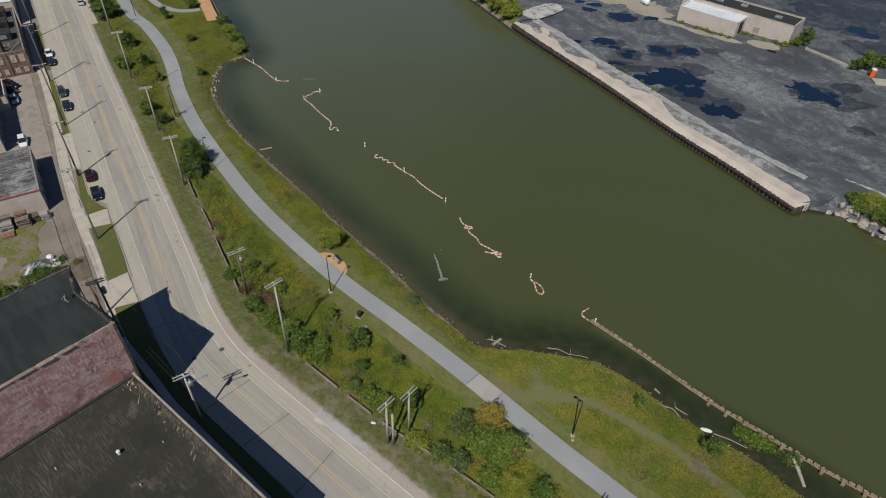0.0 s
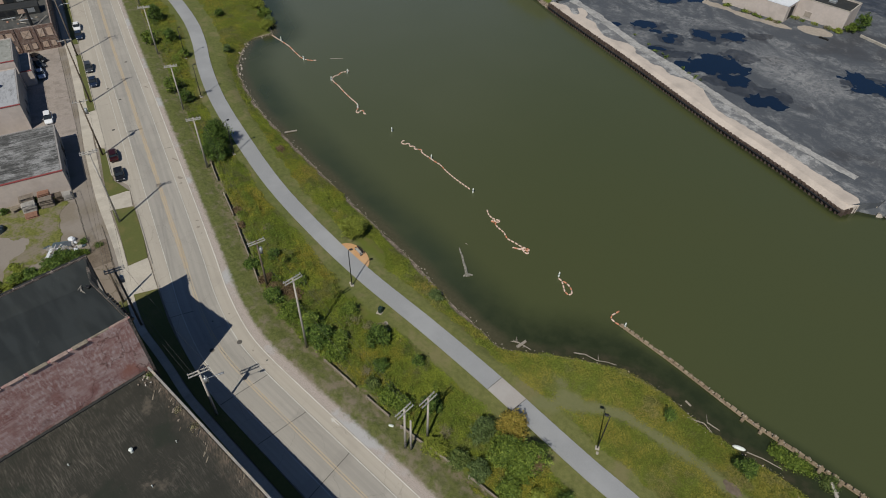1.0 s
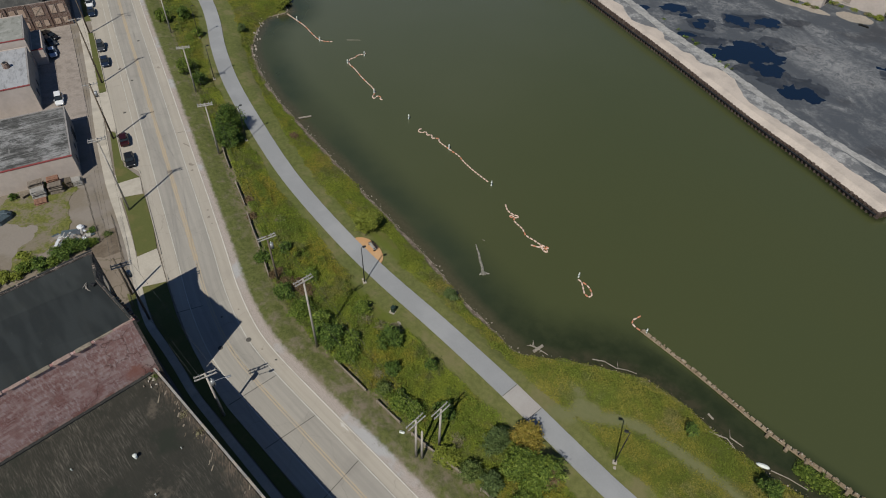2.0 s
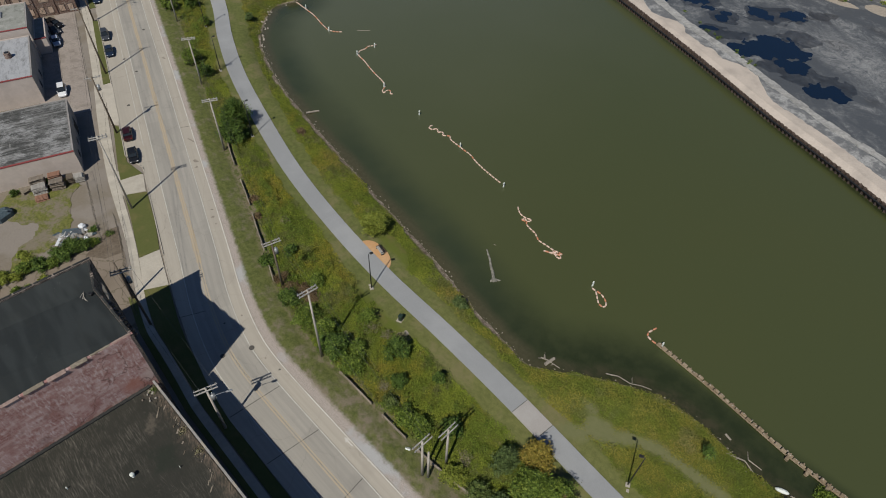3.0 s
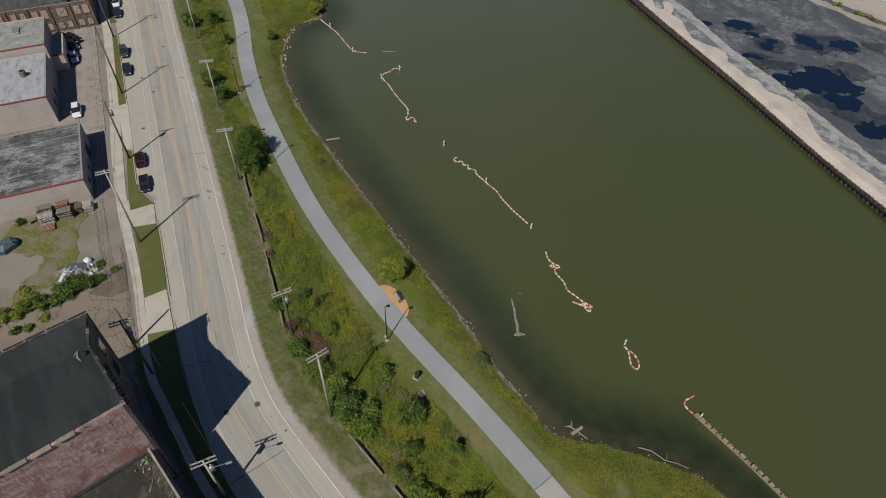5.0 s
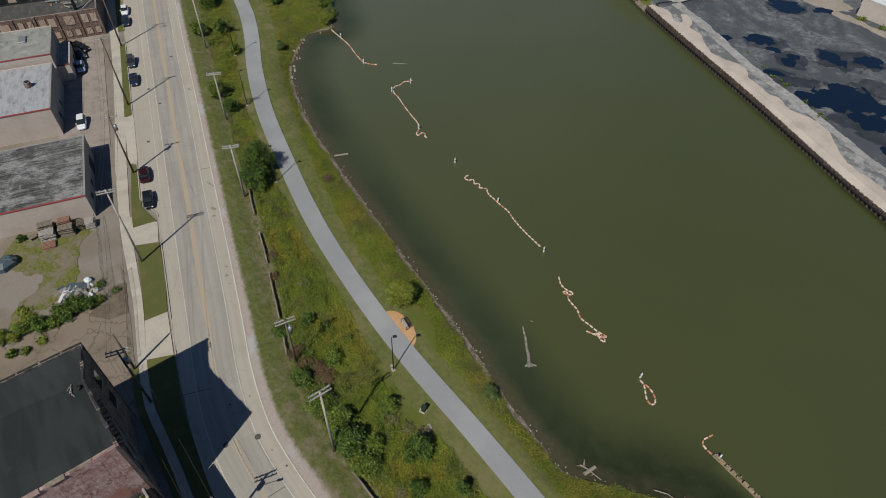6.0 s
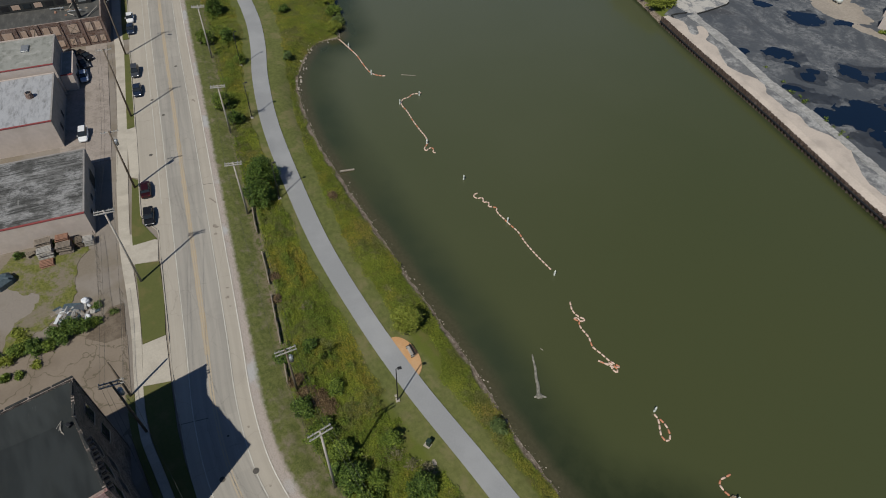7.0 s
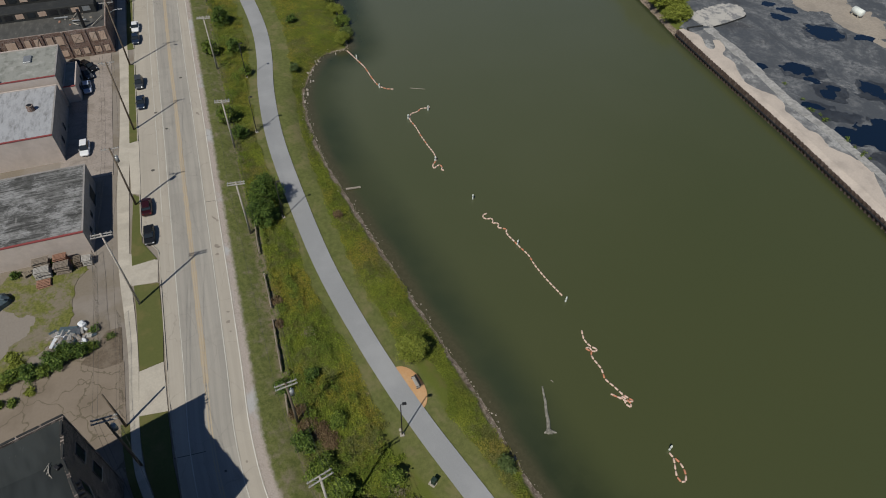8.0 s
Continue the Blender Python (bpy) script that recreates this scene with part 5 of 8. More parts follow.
# old brick factory down the street: boarded windows on the end wall, dark stepped roofs
E_ = quad_corners(-183.4, 51.4, 34, 46)
fac = block("factory", "old brown brick factory with boarded windows and a dark roof", E_, 6.6, "brick_brown", "grey_felt", None, 0.4)
a, b = Vector(E_[0]), Vector(E_[3])
dvec = (b - a).normalized()
fn = Vector((-dvec.y, dvec.x))
fn = fn if fn.x > 0 else -fn
for k in range(9):
    w0 = 1.3 + k * 4.6
    for zz, hh in ((0.6, 1.7), (3.5, 2.3)):
        for dx in (0.0, 2.0):
            if k in (1, 4) and zz > 3 and dx > 0:
                continue
            c = a + dvec * (w0 + dx + (0.8 if k in (1, 4) and zz > 3 else 0)) + fn * 0.04
            wv = 2.3 if k in (1, 4) and zz > 3 else 1.15 + 0.5 * rng.random()
            win = part("window", Geo().box(c.x, c.y, zz + hh / 2, wv, 0.12, hh, math.atan2(dvec.y, dvec.x), 0.02), "brick_dark", fac)
            c2 = c + fn * 0.06
            part("board", Geo().box(c2.x, c2.y, zz + hh / 2, wv - 0.2, 0.06, hh - 0.2, math.atan2(dvec.y, dvec.x)), "board", win, "pinkish plywood board")
            c3, tilt = c2 + fn * 0.05, math.atan2(hh - 0.5, wv - 0.4)
            for sgn in rng.choice([(1, -1), (1,), (), (), ()]):
                part("brace", Geo().box(c3.x, c3.y, zz + hh / 2, math.hypot(hh - 0.5, wv - 0.4), 0.05, 0.09, math.atan2(dvec.y, dvec.x), 0, 0, sgn * tilt), "rail_wood", win)
    c = a + dvec * (w0 + 3.5) + fn * 0.08
    part("pier", Geo().box(c.x, c.y, 3.3, 0.5, 0.22, 6.6, math.atan2(dvec.y, dvec.x), 0.02), "brick_brown", fac)
for k in range(3):
    c = Vector((*E_[0], 0)) + U * (11 + k * 9) - V2 * 22
    m = part("roof_monitor", Geo().box(c.x, c.y, 7.2, 4.2, 40, 2.2, math.atan2(U.y, U.x), 0.1), "dark_roof", fac)
    for j in range(16):
        w = c - U * 2.13 + V2 * (-18 + j * 2.4)
        part("monitor_pane", Geo().box(w.x, w.y, 7.35, 0.08, 1.7, 1.1, math.atan2(U.y, U.x)), rng.choice(["glass", "glass", "dark_metal", "grey_metal", "board"]), m)
for p0, p1 in (((-189.6, 45.9), (-187.2, 46.6)), ((-185.8, 49.0), (-188.6, 52.4)), ((-192.6, 47.0), (-194.6, 49.0))):
    part("roof_pipe", Geo().tube((*p0, 6.45), (*p1, 6.75), 0.11, n=8), "kerb", fac, "pale pipe lying on the roof")
for q in range(14):
    part("roof_debris", Geo().box(-192.5 + rng.gauss(0, 1.6), 47 + rng.gauss(0, 1.8), 6.27, rng.uniform(0.3, 1.1), rng.uniform(0.2, 0.6), 0.14, rng.random() * 3, 0.03), rng.choice(["rail_wood", "pallet", "kerb", "rust_wood"]), fac)
for k in range(2):
    c = Vector((*E_[0], 0)) + U * (4.5 + k * 2.5) - V2 * (5.5 + k * 4)
    part("roof_pipe", Geo().tube((c.x - 1.2, c.y - 1.5, 6.5), (c.x + 1.0, c.y + 1.2, 7.0), 0.16, n=8), "grey_metal", fac)
part("flue", Geo().tube((-186.5, 47.5, 6.0), (-186.5, 47.5, 10.5), 0.4, 0.34, 10), "dark_metal", fac, "rusty black steel flue")
F_ = quad_corners(-219, 63.5, 30, 44)
block("warehouse", "pale-roofed warehouse beyond the factory", F_, 7.0, "tan_wall", "white_roof", "kerb", 0.3)

# tall brick building with a black membrane roof, street wall dipping in its middle
tall = thing("brick_building", "tall faded red brick building with a black membrane roof", "building")
P1, PK, P2, P3, P4 = (-78.3, 16.1), (-73.8, 14.6), (-62.7, 14.7), (-64.6, -38), (-81.5, -38)
H1, HK, H2 = 18.3, 17.3, 19.0


def wall_panel(p, q, hp, hq, mat, parent, thick=0.35, z0=-0.2):
    p, q = Vector(p), Vector(q)
    d = (q - p).normalized()
    n_in = Vector((-d.y, d.x)) * thick
    g = Geo()
    vs = [(*p, z0), (*q, z0), (*(q + n_in), z0), (*(p + n_in), z0), (*p, hp), (*q, hq), (*(q + n_in), hq), (*(p + n_in), hp)]
    g.add(vs, [(3, 2, 1, 0), (4, 5, 6, 7), (0, 1, 5, 4), (1, 2, 6, 5), (2, 3, 7, 6), (3, 0, 4, 7)])
    return part("wall", g, mat, parent)


wall_panel(P3, P2, H2, H2, "brick_red", tall)
# Street and back walls use the brick with shade in its colour.
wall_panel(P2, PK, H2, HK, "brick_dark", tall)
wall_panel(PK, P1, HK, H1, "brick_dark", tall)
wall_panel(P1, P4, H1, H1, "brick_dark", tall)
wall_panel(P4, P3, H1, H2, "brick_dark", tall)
g = Geo()
g.add([(P1[0] + 0.37, P1[1] - 0.4, H1 - 0.25), (P4[0] + 0.37, P4[1], H1 - 0.25), (P3[0] - 0.37, P3[1], H2 - 0.25), (P2[0] - 0.37, P2[1] - 0.38, H2 - 0.25), (PK[0], PK[1] - 0.38, HK - 0.2)], [(0, 1, 2, 3, 4)])
part("roof", g, "black_membrane", tall)
for (pa, pb, h0, h1) in ((P3, P2, H2, H2), (P1, P4, H1, H1), (P2, PK, H2, HK), (PK, P1, HK, H1)):
    pa, pb = Vector((*pa, h0 + 0.06)), Vector((*pb, h1 + 0.06))
    length = (pb - pa).length
    kk = int(length / 2.3)
    for i in range(kk):
        s0, s1 = pa.lerp(pb, i / kk), pa.lerp(pb, (i + 1) / kk - 0.004)
        jut = rng.uniform(-0.03, 0.03)
        d = (pb - pa).normalized()
        nn = Vector((d.y, -d.x, 0))
        mid = (s0 + s1) / 2 - nn * (0.17 - jut)
        broken = pa.z > 18.5 and abs(pa.x - P3[0]) < 1
        wide = broken and mid.y < 10.3
        part("coping_stone", Geo().box(mid.x + (0.1 if wide else 0.0), mid.y, mid.z + rng.uniform(-0.03, 0.02), (s1 - s0).length * (rng.uniform(0.8, 1.0) if wide else 1.0), rng.uniform(0.4, 0.62) if wide else 0.26, 0.1, math.atan2(d.y, d.x), 0.02),
             ("brick_pale" if rng.random() < 0.7 else "rail_wood") if broken else "dark_roof", tall)
windows(tall, P2, PK, 12.4, 15.0, (0.2, 0.5, 0.8), 1.5, "glass", "brick_dark")
windows(tall, P2, PK, 7.6, 10.2, (0.2, 0.5, 0.8), 1.5, "glass", "brick_dark")
windows(tall, PK, P1, 12.4, 15.0, (0.5,), 1.5, "glass", "brick_dark")
windows(tall, PK, P1, 7.6, 10.2, (0.5,), 1.5, "glass", "brick_dark")
# broken bracket and bars at the roof edge
part("bracket_box", Geo().box(-73.2, 13.7, 17.45, 0.6, 0.4, 0.3, 0.4, 0.06), "dark_metal", tall)
for k in range(4):
    part("bracket_bar", Geo().box(-73.9 + 0.35 * k, 12.9, 17.35, 0.05, 0.9, 0.05, 0.7 + 0.35 * k), "pole_wood", tall)
for k in range(11):
    c = Vector(PK).lerp(Vector(P2), 0.3 + 0.066 * k)
    part("cornice_bracket", Geo().box(c.x, c.y + 0.24, HK + (H2 - HK) * (0.3 + 0.066 * k) - 0.75, 0.2, 0.5, 0.36, 0.0, 0.04), "brick_dark", tall)
# lower brick building with a worn tar roof
low = thing("lower_building", "long low brick building with a patched dark tar roof", "building")
LX0, LX1, LY = -62.25, -31.0, 14.3
HL = 9.7
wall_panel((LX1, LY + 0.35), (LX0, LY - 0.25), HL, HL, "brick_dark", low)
wall_panel((LX1, -38), (LX1, LY + 0.35), HL, HL, "brick_red", low)
wall_panel((LX0 - 1.9, -38), (LX1, -38), HL, HL, "brick_red", low)
part("roof", Geo().prism([(LX0 - 1.95, -37.6), (LX1 - 0.36, -37.6), (LX1 - 0.36, LY - 0.1), (LX0 + 0.1, LY - 0.65)], HL - 0.6, HL - 0.3), "tar_roof", low)
for k in range(16):
    part("loose_brick", Geo().box(-61.6 + abs(rng.gauss(0, 0.9)), 13.2 - abs(rng.gauss(0, 0.6)), HL - 0.22 + 0.12 * rng.random(), 0.24, 0.14, 0.12, rng.random() * 3, 0.02), "pole_wood" if k % 2 else "pallet", low)
kk = 33
for i in range(kk):
    x = LX0 + (LX1 - LX0) * (i + 0.5) / kk
    part("parapet_block", Geo().box(x, LY - 0.45 + 0.6 * (i + 0.5) / kk, HL + 0.1, 0.92, 0.28, 0.22 + 0.05 * rng.random(), 0.018 + rng.uniform(-0.01, 0.01), 0.03), "grey_wall" if rng.random() < 0.75 else "rock", low)
for i in range(46):
    y = 12.8 - i * 0.95
    part("flashing_piece", Geo().box(-62.05 - (14 - y) * 0.036, y, HL - 0.2, 0.4, 0.93, 0.2 + 0.05 * rng.random(), 0.036), "dark_roof", low)
for k in range(40):
    x = rng.choice([rng.uniform(-62, -33), rng.gauss(-54, 1.5), rng.gauss(-49.5, 1.2)])
    y = LY - 0.85 - abs(rng.gauss(0, 0.5)) + 0.018 * (x + 59)
    part("felt_scrap", Geo().box(x, y, HL - 0.27 + 0.03 * rng.random(), rng.uniform(0.15, 0.7), rng.uniform(0.06, 0.22), 0.05, radians(rng.uniform(-60, -20)), 0.02), rng.choice(["rail_wood", "tar_roof", "pallet", "pole_dark", "pole_dark"]), low)
for x, y, s in ((-52.7, 6.5, 0.27), (-47.0, 6.0, 0.08), (-56.4, 0.6, 0.08), (-41, 7.6, 0.08), (-50, 10.8, 0.07)):
    part("roof_vent", Geo().tube((x, y, HL - 0.35), (x, y, HL + s * 1.2), s * 0.7, n=12).tube((x, y, HL + s * 1.2), (x, y, HL + s * 1.7), s, s * 0.55, 12), "marker_white", low, "white roof vent")
for k in range(26):
    x = rng.uniform(-59, -33)
    y = 13.6 - abs(rng.gauss(0, 0.9)) + 0.018 * (x + 59)
    part("torn_felt", Geo().box(x, y, HL - 0.28, rng.uniform(0.4, 1.6), rng.uniform(0.05, 0.16), 0.03, radians(rng.uniform(-50, -30)), 0.01), rng.choice(["tar_roof", "pole_dark", "rail_wood", "dark_roof"]), low)

# buildings across the river
W1 = [(-69.1, 215.3), (-48.9, 214.3), (-48.5, 222.4), (-68.7, 223.4)]
big = block("warehouse", "tan warehouse with a black flat roof on the asphalt lot", [(-71.4, 223.3), (-33.6, 221.5), (-33.1, 231.7), (-70.9, 233.5)], 5.9, "tan_wall", "dark_roof", "kerb", 0.35)
shed = block("warehouse_wing", "tan warehouse wing with a white roof", W1, 4.9, "tan_wall", "white_roof", "white_roof", 0.1)
windows(shed, (-48.9, 214.3), (-48.5, 222.4), 0.4, 4.2, (0.5,), 3.2, "dark_roof", "rust", name="loading_door")
windows(big, (-48.2, 222.2), (-33.6, 221.5), 0.8, 2.6, (0.25,), 2.2, "dirt", "tan_wall")
for k, (x, y) in enumerate(((-40.2, 226.7), (-52.3, 229.2), (-60.3, 228.2))):
    part("roof_unit", Geo().box(x, y, SITE + 5.7, 2.2, 1.6, 0.9, 0.1 * k, 0.08), "grey_metal", big)
for ob in (big, shed):
    ob.location.z = SITE - 0.1

# ---------------------------------------------------------------- poles, lamps, wires
def utility_pole(x, y, h, wood="pole_wood", arms=2, yaw=0.3, transformer=False, lamp_arm=False, label="", bare=False, z=None):
    z = gz(x, y) if z is None else z
    ob = thing("utility_pole", label or "weathered wooden utility pole with crossarms", "utility pole", x, y, z, yaw, "utility poles along the road")
    part("pole", Geo().tube((0, 0, -0.3), (0, 0, h), 0.2, 0.13, 10), wood, ob, smooth=True)
    if bare:
        return ob
    for k in range(arms):
        zz = h - 0.35 - 0.08 * k
        arm = part("crossarm", Geo().box(0, 0.22 if k % 2 == 0 else -0.22, zz, 2.9, 0.13, 0.16, 0, 0.02), "arm_wood", ob)
        for j in (-1.3, -0.75, 0.75, 1.3):
            part("insulator", Geo().tube((j, 0.22 if k % 2 == 0 else -0.22, zz + 0.08), (j, 0.22 if k % 2 == 0 else -0.22, zz + 0.32), 0.07, 0.05, 7), "grey_metal", arm)
    for s in (-1, 1):
        part("brace", Geo().tube((0, 0.1, h - 1.1), (s * 0.8, 0.2, h - 0.42), 0.025, n=5), "grey_metal", ob)
    if transformer:
        can = part("transformer", Geo().tube((0.42, 0, h - 3.0), (0.42, 0, h - 1.9), 0.3, n=12), "grey_metal", ob, "grey steel transformer can", True)
        part("bushing", Geo().tube((0.42, 0.1, h - 1.9), (0.42, 0.1, h - 1.6), 0.05, n=6), "marker_white", can)
    if lamp_arm:
        arm = part("lamp_arm", Geo().path([(0, 0, h - 2.6), (0.9, -0.3, h - 1.9), (2.1, -0.5, h - 1.7)], [0.05, 0.045, 0.04], 6), "grey_metal", ob)
        part("lamp_head", Geo().box(2.45, -0.55, h - 1.73, 0.75, 0.3, 0.16, -0.1, 0.05), "grey_metal", arm)
    return ob


def trail_lamp(x, y, yaw, h=8.6):
    z = gz(x, y)
    ob = thing("lamp_post", "slender black trail lamp post on a concrete footing", "lamp post", x, y, z, yaw, "lamp posts along the trail")
    part("footing", Geo().box(0, 0, 0.05, 0.6, 0.6, 0.35, 0, 0.05), "kerb", ob)
    part("pole", Geo().tube((0, 0, 0.2), (0, 0, h), 0.1, 0.06, 8), "dark_metal", ob, smooth=True)
    arm = part("arm", Geo().path([(0, 0, h - 0.05), (0.12, 0, h + 0.08), (0.3, 0, h + 0.12)], [0.045, 0.04, 0.035], 6), "dark_metal", ob)
    part("head", Geo().box(0.48, 0, h + 0.1, 0.56, 0.4, 0.16, 0, 0.06), "dark_metal", arm)
    part("handhole_slab", Geo().box(-0.1, 0.75, 0.0, 0.36, 0.45, 0.2, 0, 0.04), "kerb", ob, "pale concrete handhole slab")
    return ob


right_poles = [utility_pole(-162.8, 67.9, 13.2, yaw=1.08), utility_pole(-133.2, 58.0, 11.6, yaw=1.08), utility_pole(-109.2, 49.4, 12.2, yaw=1.12),
               utility_pole(-71.6, 37.7, 11.4, "pole_dark", yaw=1.34, transformer=True), utility_pole(-56.7, 34.4, 16.2, yaw=1.5), utility_pole(-33.0, 32.9, 10.0, yaw=1.57),
               utility_pole(-32.0, 36.3, 10.2, yaw=1.58, wood="pole_wood")]
utility_pole(-32.3, 33.3, 7.6, bare=True, label="bare weathered wooden pole beside the road")
utility_pole(-2.4, 38.4, 10.0, yaw=1.57)
utility_pole(-195.5, 80.0, 13.6, yaw=1.1)
left_poles = [utility_pole(-206, 62.5, 15.5, "pole_dark", 1, yaw=1.25), utility_pole(-175.4, 52.0, 15.5, "pole_dark", 1, yaw=1.25, lamp_arm=True), utility_pole(-150.4, 43.8, 15.8, "pole_dark", 1, yaw=1.25),
              utility_pole(-127.9, 35.9, 13.2, "pole_dark", 1, yaw=1.25, transformer=True), utility_pole(-105.0, 28.1, 16.4, "pole_wood", 2, yaw=1.23),
              utility_pole(-79.0, 18.6, 13.2, "pole_dark", 2, yaw=1.25, transformer=True), utility_pole(-56.2, 17.9, 10.9, "pole_wood", 2, yaw=1.28, transformer=True, lamp_arm=True)]
utility_pole(-85.6, 19.0, 8.8, "pole_dark", bare=True, label="slender dark street-light pole")
for x, y, yaw in ((-201.5, 91.5, 1.2), (-155.4, 71.8, 1.35), (-135.2, 64.0, 1.3), (-109.2, 56.0, 1.3), (-61.6, 48.2, 1.15), (-13.5, 51.6, 3.6)):
    trail_lamp(x, y, yaw)


def power_line(poles, offs, drop, label):
    ob = thing("power_line", label, "power line")
    for a, b in zip(poles[:-1], poles[1:]):
        ha, hb = (max(v.co.z for v in p.children[0].data.vertices) for p in (a, b))
        for o in offs:
            pa = a.matrix_basis @ Vector((o, 0.22, ha - drop))
            pb = b.matrix_basis @ Vector((o, 0.22, hb - drop))
            pts = [pa.lerp(pb, t) - Vector((0, 0, 4 * 0.55 * t * (1 - t))) for t in np.linspace(0, 1, 9)]
            part("wire", Geo().path(pts, [0.014] * 9, 4), "wire", ob)
    return ob


power_line(right_poles[:6], (-1.3, 0.75, 1.3), 0.05, "thin sagging power wires between wooden poles")
power_line(left_poles, (-1.3, -0.75, 1.3), 0.05, "thin sagging power wires above the sidewalk")

# ---------------------------------------------------------------- trees, shrubs, weeds


def leaf_mesh(name, pts, nrm, size, material, bend=0.35, squash=0.75):
    """Many small bent leaf sprays: a rhombus of two triangles at each point, turned near its normal."""
    k = len(pts)
    a = nrng.normal(size=(k, 3))
    n_ = nrm * 0.8 + [0, 0, 0.3] + 0.55 * nrng.normal(size=(k, 3))
    n_ /= np.linalg.norm(n_, axis=1)[:, None]
    u = np.cross(n_, a)
    u /= np.linalg.norm(u, axis=1)[:, None]
    v = np.cross(n_, u)
    s = size * np.clip(np.exp(nrng.normal(-0.2, 0.45, k)), 0.35, 2.2)[:, None]
    quad = np.stack([pts + u * s, pts + v * s * squash * 0.6 + n_ * s * bend * 0.4, pts - u * s, pts - v * s * squash * 0.6 + n_ * s * bend * 0.4], 1).reshape(-1, 3)
    me = bpy.data.meshes.new(name)
    base = np.arange(k)[:, None] * 4
    faces = np.concatenate([base + [0, 1, 3], base + [1, 2, 3]], 0)
    me.from_pydata(quad.tolist(), [], faces.tolist())
    me.materials.append(M[material])
    return me


def blade_mesh(name, pts, nrm, size, material):
    """Many narrow weed leaves, one triangle each, turned near their normals."""
    k = len(pts)
    n_ = nrm + 0.35 * nrng.normal(size=(k, 3))
    u = np.cross(n_, nrng.normal(size=(k, 3)))
    u /= np.linalg.norm(u, axis=1)[:, None]
    v = np.cross(n_, u)
    v /= np.linalg.norm(v, axis=1)[:, None]
    s = size * np.clip(np.exp(nrng.normal(-0.15, 0.4, k)), 0.4, 2.0)[:, None]
    tri = np.stack([pts + u * s, pts - u * s * 0.7 + v * s * 0.42, pts - u * s * 0.7 - v * s * 0.42], 1).reshape(-1, 3)
    me = bpy.data.meshes.new(name)
    me.from_pydata(tri.tolist(), [], (np.arange(k)[:, None] * 3 + [0, 1, 2]).tolist())
    me.materials.append(M[material])
    return me


def tree(x, y, r, h, leaf="leaf_green", label="", category="tree", leaves=None, name="tree", size=0.135, trunk=True, z=None):
    """A tapered trunk with limbs; leaf sprays gather round the tips of many branches, so that gaps and an uneven outline show. r: crown radius, h: height."""
    z = gz(x, y) if z is None else z
    ob = thing(name, label, category, x, y, z)
    even = 0.35 if "rounded" in label else 1.0
    lean = rng.uniform(0, 6.283)
    count = min(int(14 + 15 * r * r), 230)
    tips, bases, spread_ = [], [], []
    for i in range(count):
        ang, f = i * 2.39996 + rng.uniform(-0.5, 0.5), math.sqrt((i + rng.random()) / count)
        rad = r * f * (0.95 + even * (0.15 * math.cos(2 * ang - lean) + 0.12 * math.cos(3 * ang + 2 * lean) + rng.uniform(-0.22, 0.2)))
        dome = 0.22 + 0.74 * math.sqrt(max(0.0, 1 - 0.95 * f * f))
        zt = h * dome * (1 + even * rng.uniform(-0.28, 0.12)) if rng.random() < 0.85 else h * rng.uniform(0.12, 0.5)
        tips.append((rad * math.cos(ang), rad * math.sin(ang), zt))
        bases.append((0.12 * rad * math.cos(ang), 0.12 * rad * math.sin(ang), zt * rng.uniform(0.3, 0.7)))
        spread_.append(min(rng.uniform(0.13, 0.27) * (0.75 + 0.22 * r), 0.75))
    tips, bases, spread_ = np.array(tips), np.array(bases), np.array(spread_)
    if trunk:
        g = Geo().path([(0, 0, -0.6), (rng.uniform(-.1, .1), rng.uniform(-.1, .1), h * 0.35), (rng.uniform(-.2, .2), rng.uniform(-.2, .2), h * 0.8)], [0.035 * h, 0.026 * h, 0.01 * h], 8)
        tr = part("trunk", g, "bark", ob)
        for i in range(count // 3, count, max(1, count // 7)):
            part("limb", Geo().path([(0, 0, h * 0.25), tuple((bases[i] + tips[i]) / 2), tuple(tips[i])], [0.016 * h, 0.011 * h, 0.004 * h], 5), "bark", tr)
    k = leaves or min(int(1350 * r * r + 350), 17000)
    pick = nrng.choice(count, k, p=spread_ ** 2 / (spread_ ** 2).sum())
    s = 1 - np.abs(nrng.normal(0, 0.2, k))
    p = bases[pick] + (tips[pick] - bases[pick]) * s[:, None] + nrng.normal(size=(k, 3)) * spread_[pick][:, None] * [1, 1, 0.6]
    p[:, 2] = np.maximum(p[:, 2], 0.03)
    d = (p - [0, 0, h * 0.3]) / [r, r, h] * 0.45 + [0, 0, 0.3] + 0.5 * nrng.normal(size=(count, 3))[pick]
    d /= np.linalg.norm(d, axis=1)[:, None]
    part("crown", leaf_mesh("crown", p, d, size * (1.0 if r < 3.2 else 1.25 if r < 4.5 else 1.7), leaf), leaf, ob)
    return ob


